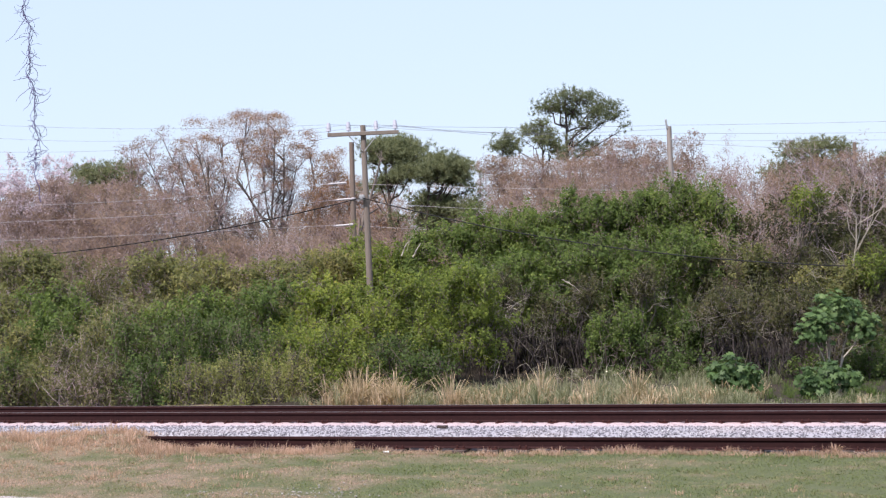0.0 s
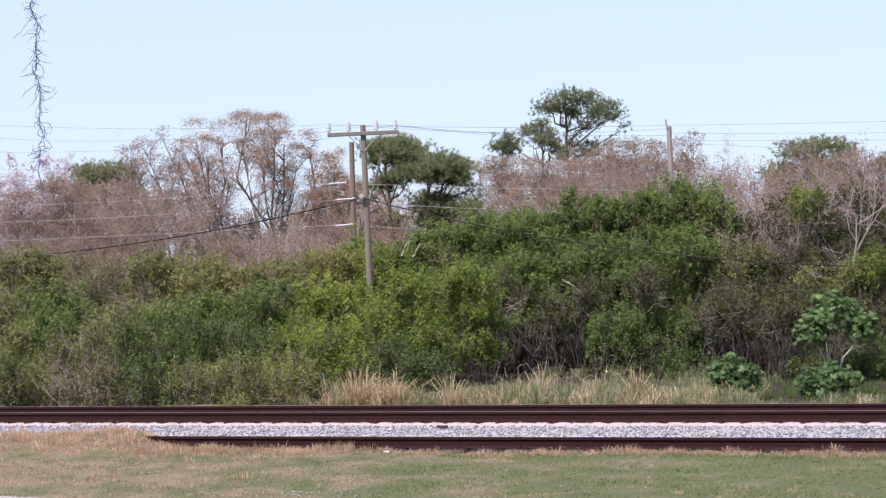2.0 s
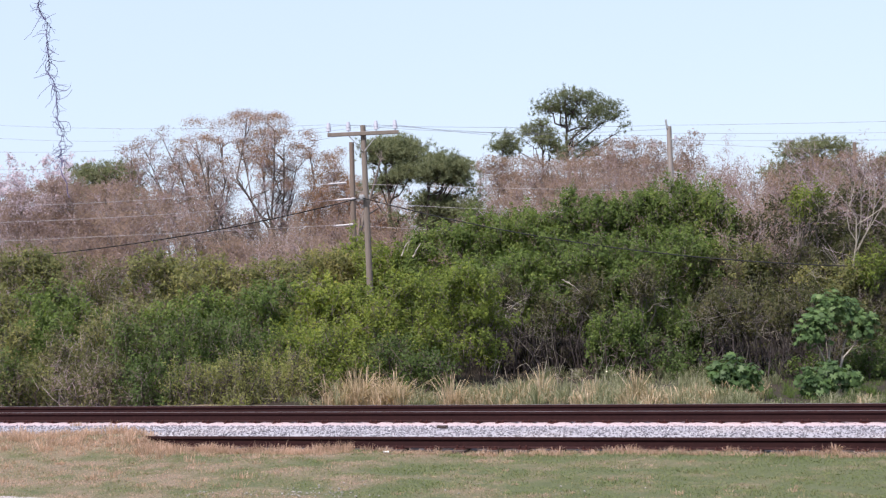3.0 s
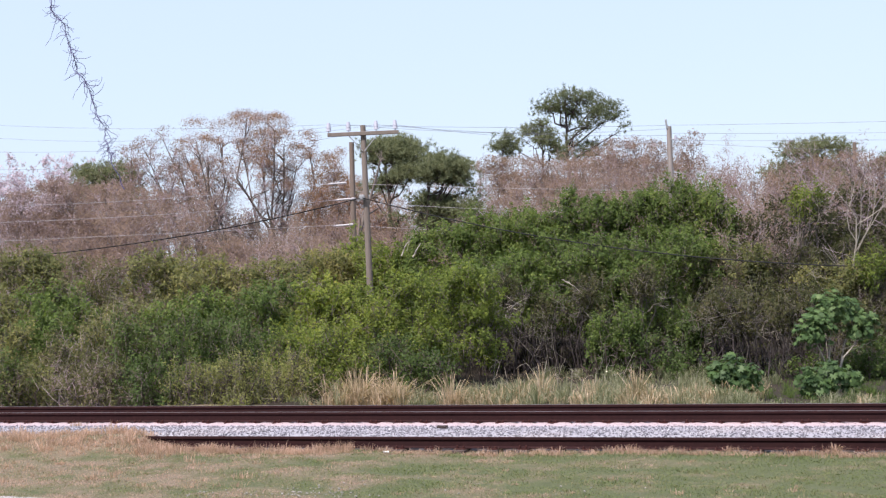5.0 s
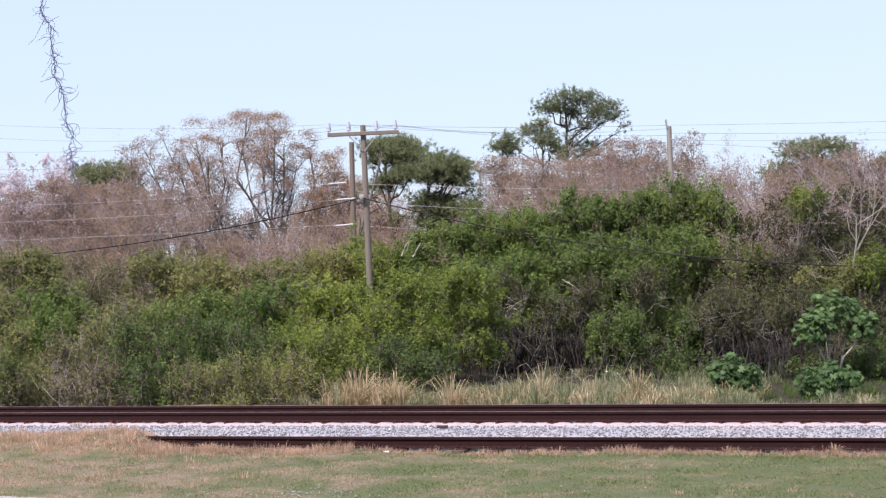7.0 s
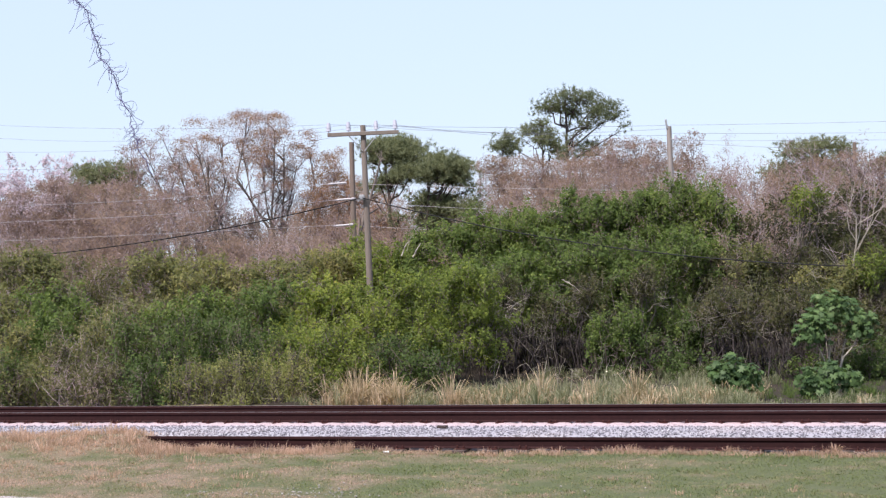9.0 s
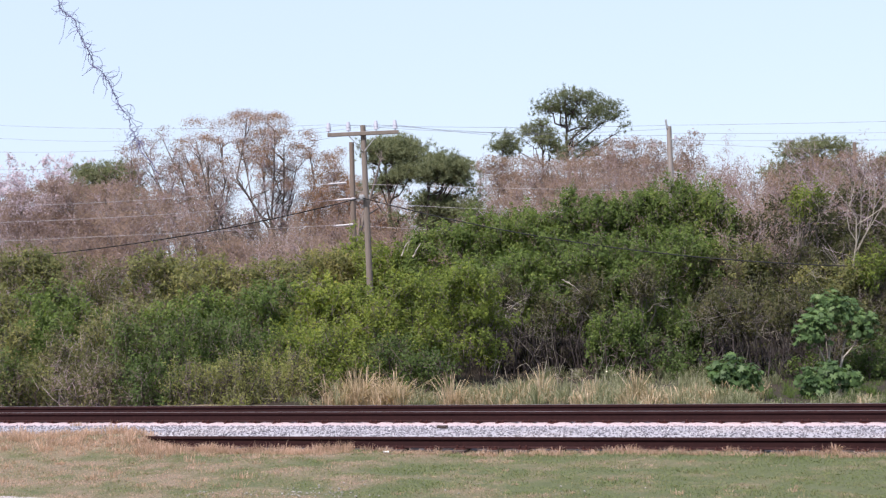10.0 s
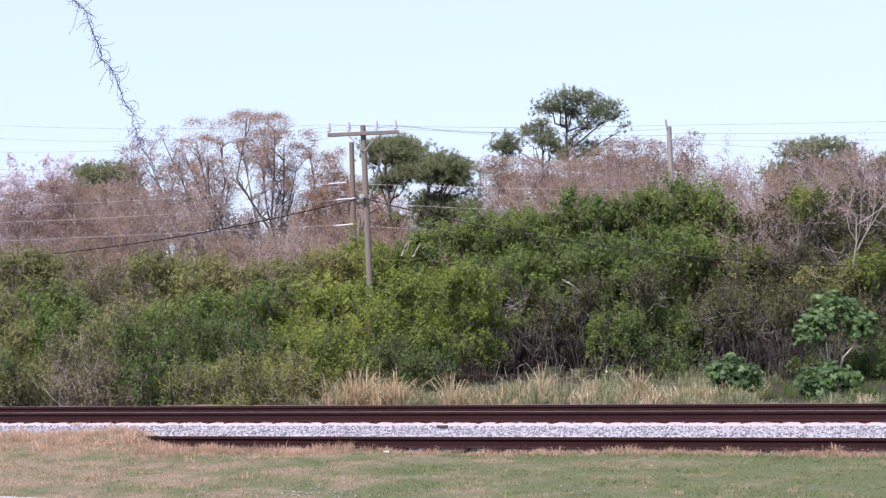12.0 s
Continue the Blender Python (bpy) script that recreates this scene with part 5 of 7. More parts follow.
dome_tree("tall winter tree with rusty brown leaf domes", (-8.28, 84.00, 0), [(-1.54, -0.01, 11.14, 0.98, 0.43), (-0.02, -0.64, 10.98, 0.86, 0.40), (-0.79, 1.27, 10.31, 0.92, 0.46), (1.59, 0.17, 10.16, 0.52, 0.40), (0.91, 0.89, 9.46, 0.75, 0.52), (-0.65, -0.95, 9.16, 0.80, 0.52), (-1.78, 0.85, 9.83, 0.63, 0.46), (0.44, -0.91, 10.13, 0.69, 0.40)], 1, LEAF_RUST, leaves=25000, leaf=0.05, r=0.20, twig=TWIG)
dome_tree("tall winter tree with thin brown leaves and grey limbs", (-10.56, 85.00, 0), [(-1.87, -0.71, 10.85, 0.70, 0.52), (-0.76, 0.16, 10.82, 0.70, 0.52), (-1.26, -0.82, 9.84, 0.81, 0.64), (-0.41, 0.96, 8.85, 0.70, 0.64), (-2.07, 0.92, 8.91, 0.70, 0.58), (-2.62, 0.51, 10.09, 0.46, 0.46)], 2, LEAF_RUST, leaves=11500, leaf=0.05, r=0.18, twig=TWIG)
dome_tree("spreading grey winter tree, almost leafless", (-11.27, 86.00, 0), [(-3.07, 0.49, 10.79, 0.53, 0.53), (-2.45, 0.38, 9.80, 0.65, 0.59), (-4.20, 0.89, 10.44, 0.65, 0.41), (-4.98, 0.75, 9.99, 0.53, 0.41), (-3.65, -0.65, 9.25, 0.76, 0.53), (-2.84, 0.16, 8.57, 0.71, 0.59), (-4.59, -0.02, 9.22, 0.53, 0.35)], 3, LEAF_DRY, leaves=5000, r=0.16, twig=TWIG_GREY, leaf=0.11, sliver=0.32)
dome_tree("brown winter tree with thin leaves", (-6.42, 86.00, 0), [(0.50, -0.77, 8.91, 0.59, 0.53), (-0.06, -0.88, 7.90, 0.71, 0.65), (1.16, 0.31, 9.33, 0.41, 0.41), (0.88, -0.69, 7.72, 0.59, 0.65), (-0.53, -0.21, 6.88, 0.71, 0.65)], 4, LEAF_RUST, leaves=11500, leaf=0.05, r=0.15, twig=TWIG)
dome_tree("brown winter trees with fine crowded twigs", (9.51, 84.00, 0), [(-2.30, -0.22, 8.30, 0.69, 0.40), (-1.37, -0.12, 8.80, 0.75, 0.43), (-0.42, 0.60, 9.30, 0.75, 0.43), (0.59, 0.08, 9.21, 0.75, 0.43), (1.59, -0.27, 9.00, 0.75, 0.43), (2.59, -0.74, 9.03, 0.57, 0.52), (3.41, -0.01, 9.35, 0.46, 0.52), (1.13, -0.61, 8.13, 1.15, 0.46), (-0.88, 0.51, 8.19, 1.15, 0.46), (2.85, -1.14, 8.07, 0.86, 0.46)], 5, LEAF_DRY, leaves=15000, r=0.12, twig=TWIG, leaf=0.11, sliver=0.32)
dome_tree("brown winter trees with fine crowded twigs", (4.06, 84.00, 0), [(-2.04, 0.18, 8.25, 0.63, 0.40), (-1.17, -0.18, 8.51, 0.63, 0.40), (-0.25, 0.92, 8.54, 0.69, 0.40), (0.70, -0.93, 8.45, 0.69, 0.40), (1.70, -0.73, 8.15, 0.69, 0.40), (2.57, -0.52, 8.15, 0.57, 0.40), (-0.62, -0.21, 7.63, 1.03, 0.46), (1.10, 0.41, 7.58, 1.03, 0.46)], 6, LEAF_DRY, leaves=13000, r=0.12, twig=TWIG, leaf=0.11, sliver=0.32)
dome_tree("brown winter tree with rounded twiggy crown", (-16.09, 78.00, 0), [(-2.72, -0.29, 7.49, 0.59, 0.32), (-1.78, 0.47, 7.44, 0.64, 0.32), (-0.84, 0.03, 7.51, 0.64, 0.32), (0.23, 0.53, 7.48, 0.69, 0.32), (1.29, -0.59, 7.39, 0.64, 0.32), (2.22, 0.69, 7.21, 0.64, 0.32), (3.06, -0.06, 6.97, 0.53, 0.37), (-0.73, -0.32, 6.76, 1.07, 0.43), (1.13, -0.52, 6.57, 1.07, 0.43)], 15, LEAF_DRY, leaves=12500, r=0.12, twig=TWIG, leaf=0.11, sliver=0.32)
dome_tree("brown winter tree with rounded twiggy crown", (15.57, 66.00, 0), [(-2.15, 0.24, 6.36, 0.50, 0.32), (-1.35, -0.62, 6.79, 0.54, 0.32), (-0.44, 0.08, 6.90, 0.59, 0.32), (0.47, -0.66, 7.05, 0.59, 0.32), (1.37, -0.03, 7.16, 0.54, 0.32), (2.16, -0.01, 6.98, 0.45, 0.32), (-1.16, 0.99, 5.84, 0.81, 0.41), (0.65, -0.31, 5.89, 0.81, 0.41)], 16, LEAF_DRY, leaves=6500, r=0.09, twig=TWIG, leaf=0.11, sliver=0.32)
bare_tree("winter_tree", "brown winter tree with fine bare twigs", (-20.80, 80.00, 0), 7.50, 0.50, 20, LEAF_DRY, leaves=6000, stems=3, twig=TWIG, lean=(0.00, 0), leaf=0.16, sliver=0.16, clump=0.2)
bare_tree("winter_tree", "brown winter tree with fine bare twigs", (-18.94, 78.00, 0), 7.70, 0.50, 21, LEAF_DRY, leaves=6000, stems=3, twig=TWIG, lean=(0.00, 0), leaf=0.16, sliver=0.16, clump=0.2)
bare_tree("winter_tree", "brown winter tree with fine bare twigs", (-17.15, 76.00, 0), 7.60, 0.50, 22, LEAF_DRY, leaves=6000, stems=3, twig=TWIG, lean=(0.00, 0), leaf=0.16, sliver=0.16, clump=0.2)
bare_tree("winter_tree", "brown winter tree with fine bare twigs", (-14.04, 74.00, 0), 7.20, 0.50, 23, LEAF_DRY, leaves=6000, stems=3, twig=TWIG, lean=(0.00, 0), leaf=0.16, sliver=0.16, clump=0.2)
bare_tree("winter_tree", "brown winter tree with fine bare twigs", (-12.62, 76.00, 0), 7.29, 0.50, 24, LEAF_DRY, leaves=6000, stems=3, twig=TWIG, lean=(0.00, 0), leaf=0.16, sliver=0.16, clump=0.2)
bare_tree("winter_tree", "brown winter tree with fine bare twigs", (-19.22, 72.00, 0), 7.29, 0.50, 25, LEAF_DRY, leaves=6000, stems=3, twig=TWIG, lean=(0.00, 0), leaf=0.16, sliver=0.16, clump=0.2)
bare_tree("winter_tree", "brown winter tree with fine bare twigs", (-17.11, 73.00, 0), 7.52, 0.50, 26, LEAF_DRY, leaves=6000, stems=3, twig=TWIG, lean=(0.00, 0), leaf=0.16, sliver=0.16, clump=0.2)
bare_tree("winter_tree", "grey leafless twiggy tree", (-14.40, 90.00, 0), 10.82, 0.50, 27, LEAF_DRY, leaves=2600, stems=3, twig=TWIG_GREY, lean=(0.00, 0), levels=FAR_LEVELS, leaf=0.19, sliver=0.2, clump=0.2)
bare_tree("winter_tree", "grey leafless twiggy tree", (-16.11, 90.00, 0), 10.35, 0.50, 28, LEAF_DRY, leaves=2600, stems=3, twig=TWIG_GREY, lean=(0.00, 0), levels=FAR_LEVELS, leaf=0.19, sliver=0.2, clump=0.2)
bare_tree("winter_tree", "brown winter tree with fine bare twigs", (-9.37, 88.00, 0), 6.98, 0.50, 29, LEAF_DRY, leaves=6000, stems=3, twig=TWIG, lean=(0.00, 0), levels=FAR_LEVELS, leaf=0.19, sliver=0.2, clump=0.2)
bare_tree("winter_tree", "brown winter tree with fine bare twigs", (-7.55, 88.00, 0), 7.35, 0.50, 30, LEAF_DRY, leaves=6000, stems=3, twig=TWIG, lean=(0.00, 0), levels=FAR_LEVELS, leaf=0.19, sliver=0.2, clump=0.2)
bare_tree("winter_tree", "brown winter tree with fine bare twigs", (-10.41, 89.00, 0), 6.50, 0.50, 31, LEAF_DRY, leaves=6000, stems=3, twig=TWIG, lean=(0.00, 0), levels=FAR_LEVELS, leaf=0.19, sliver=0.2, clump=0.2)
bare_tree("winter_tree", "brown winter tree with fine bare twigs", (-18.92, 98.00, 0), 9.63, 0.50, 32, LEAF_DRY, leaves=6000, stems=3, twig=TWIG, lean=(0.00, 0), levels=FAR_LEVELS, leaf=0.19, sliver=0.2, clump=0.2)
bare_tree("winter_tree", "brown winter tree with fine bare twigs", (-14.59, 71.00, 0), 6.61, 0.50, 33, LEAF_DRY, leaves=6000, stems=3, twig=TWIG, lean=(0.00, 0), leaf=0.16, sliver=0.16, clump=0.2)
bare_tree("winter_tree", "brown winter tree with fine bare twigs", (-12.25, 70.00, 0), 6.01, 0.50, 34, LEAF_DRY, leaves=6000, stems=3, twig=TWIG, lean=(0.00, 0), leaf=0.16, sliver=0.16, clump=0.2)
bare_tree("winter_tree", "brown winter tree with fine bare twigs", (-10.36, 70.00, 0), 5.00, 0.50, 35, LEAF_DRY, leaves=6000, stems=3, twig=TWIG, lean=(0.00, 0), leaf=0.16, sliver=0.16, clump=0.2)
bare_tree("winter_tree", "brown winter tree with fine bare twigs", (-8.69, 70.00, 0), 4.71, 0.50, 36, LEAF_DRY, leaves=6000, stems=3, twig=TWIG, lean=(0.00, 0), leaf=0.16, sliver=0.16, clump=0.2)
bare_tree("winter_tree", "brown winter tree with fine bare twigs", (-6.96, 72.00, 0), 5.06, 0.50, 37, LEAF_DRY, leaves=6000, stems=3, twig=TWIG, lean=(0.00, 0), leaf=0.16, sliver=0.16, clump=0.2)
bare_tree("winter_tree", "grey leafless twiggy tree", (-5.13, 84.00, 0), 9.62, 0.50, 38, LEAF_DRY, leaves=2600, stems=3, twig=TWIG_GREY, lean=(0.00, 0), levels=FAR_LEVELS, leaf=0.19, sliver=0.2, clump=0.2)
bare_tree("winter_tree", "brown winter tree with fine bare twigs", (-4.85, 70.00, 0), 5.19, 0.50, 39, LEAF_DRY, leaves=6000, stems=3, twig=TWIG, lean=(0.00, 0), leaf=0.16, sliver=0.16, clump=0.2)
bare_tree("winter_tree", "brown winter tree with fine bare twigs", (-6.55, 73.00, 0), 5.62, 0.50, 40, LEAF_DRY, leaves=6000, stems=3, twig=TWIG, lean=(0.00, 0), leaf=0.16, sliver=0.16, clump=0.2)
bare_tree("winter_tree", "brown winter tree with fine bare twigs", (-5.23, 74.00, 0), 6.02, 0.50, 41, LEAF_DRY, leaves=6000, stems=3, twig=TWIG, lean=(0.00, 0), leaf=0.16, sliver=0.16, clump=0.2)
bare_tree("winter_tree", "brown winter tree with fine bare twigs", (-4.42, 76.00, 0), 5.91, 0.50, 42, LEAF_DRY, leaves=6000, stems=3, twig=TWIG, lean=(0.00, 0), leaf=0.16, sliver=0.16, clump=0.2)
bare_tree("winter_tree", "brown winter tree with fine bare twigs", (-3.37, 84.00, 0), 6.00, 0.50, 43, LEAF_DRY, leaves=6000, stems=3, twig=TWIG, lean=(0.00, 0), levels=FAR_LEVELS, leaf=0.19, sliver=0.2, clump=0.2)
bare_tree("winter_tree", "brown winter tree with fine bare twigs", (-2.24, 85.00, 0), 6.11, 0.50, 44, LEAF_DRY, leaves=6000, stems=3, twig=TWIG, lean=(0.00, 0), levels=FAR_LEVELS, leaf=0.19, sliver=0.2, clump=0.2)
bare_tree("winter_tree", "brown winter tree with fine bare twigs", (-0.98, 84.00, 0), 5.92, 0.50, 45, LEAF_DRY, leaves=6000, stems=3, twig=TWIG, lean=(0.00, 0), levels=FAR_LEVELS, leaf=0.19, sliver=0.2, clump=0.2)
bare_tree("winter_tree", "brown winter tree with fine bare twigs", (-1.55, 72.00, 0), 4.94, 0.50, 46, LEAF_DRY, leaves=6000, stems=3, twig=TWIG, lean=(0.00, 0), leaf=0.16, sliver=0.16, clump=0.2)
bare_tree("winter_tree", "brown winter tree with fine bare twigs", (-2.29, 72.00, 0), 4.92, 0.50, 47, LEAF_DRY, leaves=6000, stems=3, twig=TWIG, lean=(0.00, 0), leaf=0.16, sliver=0.16, clump=0.2)
bare_tree("winter_tree", "brown winter tree with fine bare twigs", (-1.12, 73.00, 0), 5.03, 0.50, 48, LEAF_DRY, leaves=6000, stems=3, twig=TWIG, lean=(0.00, 0), leaf=0.16, sliver=0.16, clump=0.2)
bare_tree("winter_tree", "brown winter tree with fine bare twigs", (-0.20, 73.00, 0), 4.83, 0.50, 49, LEAF_DRY, leaves=6000, stems=3, twig=TWIG, lean=(0.00, 0), leaf=0.16, sliver=0.16, clump=0.2)
bare_tree("winter_tree", "brown winter tree with fine bare twigs", (1.74, 74.00, 0), 6.36, 0.50, 50, LEAF_DRY, leaves=6000, stems=3, twig=TWIG, lean=(0.00, 0), leaf=0.16, sliver=0.16, clump=0.2)
bare_tree("winter_tree", "brown winter tree with fine bare twigs", (3.00, 92.00, 0), 8.78, 0.50, 51, LEAF_DRY, leaves=6000, stems=3, twig=TWIG, lean=(0.00, 0), levels=FAR_LEVELS, leaf=0.19, sliver=0.2, clump=0.2)
bare_tree("winter_tree", "brown winter tree with fine bare twigs", (4.62, 93.00, 0), 8.73, 0.50, 52, LEAF_DRY, leaves=6000, stems=3, twig=TWIG, lean=(0.00, 0), levels=FAR_LEVELS, leaf=0.19, sliver=0.2, clump=0.2)
bare_tree("winter_tree", "brown winter tree with fine bare twigs", (6.14, 92.00, 0), 8.62, 0.50, 53, LEAF_DRY, leaves=6000, stems=3, twig=TWIG, lean=(0.00, 0), levels=FAR_LEVELS, leaf=0.19, sliver=0.2, clump=0.2)
bare_tree("winter_tree", "brown winter tree with fine bare twigs", (9.31, 92.00, 0), 9.09, 0.50, 54, LEAF_DRY, leaves=6000, stems=3, twig=TWIG, lean=(0.00, 0), levels=FAR_LEVELS, leaf=0.19, sliver=0.2, clump=0.2)
bare_tree("winter_tree", "brown winter tree with fine bare twigs", (11.16, 93.00, 0), 9.23, 0.50, 55, LEAF_DRY, leaves=6000, stems=3, twig=TWIG, lean=(0.00, 0), levels=FAR_LEVELS, leaf=0.19, sliver=0.2, clump=0.2)
bare_tree("winter_tree", "brown winter tree with fine bare twigs", (12.61, 92.00, 0), 8.93, 0.50, 56, LEAF_DRY, leaves=6000, stems=3, twig=TWIG, lean=(0.00, 0), levels=FAR_LEVELS, leaf=0.19, sliver=0.2, clump=0.2)
bare_tree("winter_tree", "brown winter tree with fine bare twigs", (14.08, 93.00, 0), 8.95, 0.50, 57, LEAF_DRY, leaves=6000, stems=3, twig=TWIG, lean=(0.00, 0), levels=FAR_LEVELS, leaf=0.19, sliver=0.2, clump=0.2)
bare_tree("winter_tree", "grey leafless twiggy tree", (-12.87, 96.00, 0), 6.66, 0.50, 58, LEAF_DRY, leaves=2600, stems=3, twig=TWIG_GREY, lean=(0.00, 0), levels=FAR_LEVELS, leaf=0.19, sliver=0.2, clump=0.2)
bare_tree("winter_tree", "grey leafless twiggy tree", (-10.47, 95.00, 0), 6.46, 0.50, 59, LEAF_DRY, leaves=2600, stems=3, twig=TWIG_GREY, lean=(0.00, 0), levels=FAR_LEVELS, leaf=0.19, sliver=0.2, clump=0.2)
bare_tree("winter_tree", "grey leafless twiggy tree", (-8.42, 96.00, 0), 7.18, 0.50, 60, LEAF_DRY, leaves=2600, stems=3, twig=TWIG_GREY, lean=(0.00, 0), levels=FAR_LEVELS, leaf=0.19, sliver=0.2, clump=0.2)
bare_tree("winter_tree", "grey leafless twiggy tree", (-14.33, 95.00, 0), 7.81, 0.50, 61, LEAF_DRY, leaves=2600, stems=3, twig=TWIG_GREY, lean=(0.00, 0), levels=FAR_LEVELS, leaf=0.19, sliver=0.2, clump=0.2)
bare_tree("winter_tree", "brown winter tree with fine bare twigs", (-0.57, 70.00, 0), 4.29, 0.50, 62, LEAF_DRY, leaves=6000, stems=3, twig=TWIG, lean=(0.00, 0), leaf=0.16, sliver=0.16, clump=0.2)
bare_tree("winter_tree", "brown winter tree with fine bare twigs", (-3.10, 74.00, 0), 5.25, 0.50, 63, LEAF_DRY, leaves=6000, stems=3, twig=TWIG, lean=(0.00, 0), leaf=0.16, sliver=0.16, clump=0.2)
# farthest row: haze is in the leaf and twig colours
bare_tree("winter_tree", "leafless tree far off, paled by haze in its colour", (-29.50, 120.00, 0), 12.37, 0.50, 150, LEAF_FAR_HAZE, leaves=8500, stems=3, twig=TWIG_FAR_HAZE, lean=(0.00, 0), levels=FAR_LEVELS, leaf=0.2)
bare_tree("winter_tree", "leafless tree far off, paled by haze in its colour", (-31.46, 122.00, 0), 12.41, 0.50, 151, LEAF_FAR_HAZE, leaves=8500, stems=3, twig=TWIG_FAR_HAZE, lean=(0.00, 0), levels=FAR_LEVELS, leaf=0.2)
bare_tree("winter_tree", "leafless tree far off, paled by haze in its colour", (-29.12, 116.00, 0), 11.80, 0.50, 152, LEAF_FAR_HAZE, leaves=8500, stems=3, twig=TWIG_FAR_HAZE, lean=(0.00, 0), levels=FAR_LEVELS, leaf=0.2)
bare_tree("winter_tree", "leafless tree far off, paled by haze in its colour", (-27.97, 117.00, 0), 11.96, 0.50, 153, LEAF_FAR_HAZE, leaves=8500, stems=3, twig=TWIG_FAR_HAZE, lean=(0.00, 0), levels=FAR_LEVELS, leaf=0.2)
bare_tree("winter_tree", "leafless tree far off, paled by haze in its colour", (-26.81, 118.00, 0), 11.67, 0.50, 154, LEAF_FAR_HAZE, leaves=8500, stems=3, twig=TWIG_FAR_HAZE, lean=(0.00, 0), levels=FAR_LEVELS, leaf=0.2)
bare_tree("winter_tree", "leafless tree far off, paled by haze in its colour", (-32.05, 118.00, 0), 11.91, 0.50, 155, LEAF_FAR_HAZE, leaves=8500, stems=3, twig=TWIG_FAR_HAZE, lean=(0.00, 0), levels=FAR_LEVELS, leaf=0.2)
bare_tree("winter_tree", "leafless tree far off, paled by haze in its colour", (-27.41, 118.00, 0), 11.89, 0.50, 156, LEAF_FAR_HAZE, leaves=8500, stems=3, twig=TWIG_FAR_HAZE, lean=(0.00, 0), levels=FAR_LEVELS, leaf=0.2)
bare_tree("winter_tree", "leafless tree far off, paled by haze in its colour", (-31.99, 120.00, 0), 11.55, 0.50, 157, LEAF_FAR_HAZE, leaves=8500, stems=3, twig=TWIG_FAR_HAZE, lean=(0.00, 0), levels=FAR_LEVELS, leaf=0.2)
bare_tree("winter_tree", "brown winter tree with fine bare twigs", (1.71, 82.00, 0), 8.69, 0.50, 70, LEAF_DRY, leaves=6000, stems=3, twig=TWIG, lean=(0.00, 0), leaf=0.16, sliver=0.16, clump=0.2)
bare_tree("winter_tree", "brown winter tree with fine bare twigs", (3.04, 80.00, 0), 8.73, 0.50, 71, LEAF_DRY, leaves=6000, stems=3, twig=TWIG, lean=(0.00, 0), leaf=0.16, sliver=0.16, clump=0.2)
bare_tree("winter_tree", "brown winter tree with fine bare twigs", (4.20, 79.00, 0), 8.14, 0.50, 72, LEAF_DRY, leaves=6000, stems=3, twig=TWIG, lean=(0.00, 0), leaf=0.16, sliver=0.16, clump=0.2)
bare_tree("winter_tree", "brown winter tree with fine bare twigs", (5.48, 78.00, 0), 8.03, 0.50, 73, LEAF_DRY, leaves=6000, stems=3, twig=TWIG, lean=(0.00, 0), leaf=0.16, sliver=0.16, clump=0.2)
bare_tree("winter_tree", "brown winter tree with fine bare twigs", (7.15, 80.00, 0), 8.88, 0.50, 74, LEAF_DRY, leaves=6000, stems=3, twig=TWIG, lean=(0.00, 0), leaf=0.16, sliver=0.16, clump=0.2)
bare_tree("winter_tree", "brown winter tree with fine bare twigs", (8.42, 79.00, 0), 9.04, 0.50, 75, LEAF_DRY, leaves=6000, stems=3, twig=TWIG, lean=(0.00, 0), leaf=0.16, sliver=0.16, clump=0.2)
bare_tree("winter_tree", "brown winter tree with fine bare twigs", (9.51, 78.00, 0), 8.66, 0.50, 76, LEAF_DRY, leaves=6000, stems=3, twig=TWIG, lean=(0.00, 0), leaf=0.16, sliver=0.16, clump=0.2)
bare_tree("winter_tree", "brown winter tree with fine bare twigs", (10.43, 79.00, 0), 8.49, 0.50, 77, LEAF_DRY, leaves=6000, stems=3, twig=TWIG, lean=(0.00, 0), leaf=0.16, sliver=0.16, clump=0.2)
bare_tree("winter_tree", "brown winter tree with fine bare twigs", (2.26, 74.00, 0), 6.85, 0.50, 78, LEAF_DRY, leaves=6000, stems=3, twig=TWIG, lean=(0.00, 0), leaf=0.16, sliver=0.16, clump=0.2)
bare_tree("winter_tree", "brown winter tree with fine bare twigs", (4.47, 73.00, 0), 6.61, 0.50, 79, LEAF_DRY, leaves=6000, stems=3, twig=TWIG, lean=(0.00, 0), leaf=0.16, sliver=0.16, clump=0.2)
bare_tree("winter_tree", "brown winter tree with fine bare twigs", (6.98, 73.00, 0), 6.91, 0.50, 80, LEAF_DRY, leaves=6000, stems=3, twig=TWIG, lean=(0.00, 0), leaf=0.16, sliver=0.16, clump=0.2)
bare_tree("winter_tree", "brown winter tree with fine bare twigs", (8.98, 73.00, 0), 6.84, 0.50, 81, LEAF_DRY, leaves=6000, stems=3, twig=TWIG, lean=(0.00, 0), leaf=0.16, sliver=0.16, clump=0.2)
bare_tree("winter_tree", "grey leafless twiggy tree", (12.54, 82.00, 0), 9.54, 0.50, 82, LEAF_DRY, leaves=2600, stems=3, twig=TWIG_GREY, lean=(0.00, 0), leaf=0.16, sliver=0.15, clump=0.2)
bare_tree("winter_tree", "grey leafless twiggy tree", (13.22, 80.00, 0), 8.61, 0.50, 83, LEAF_DRY, leaves=2600, stems=3, twig=TWIG_GREY, lean=(0.00, 0), leaf=0.16, sliver=0.15, clump=0.2)
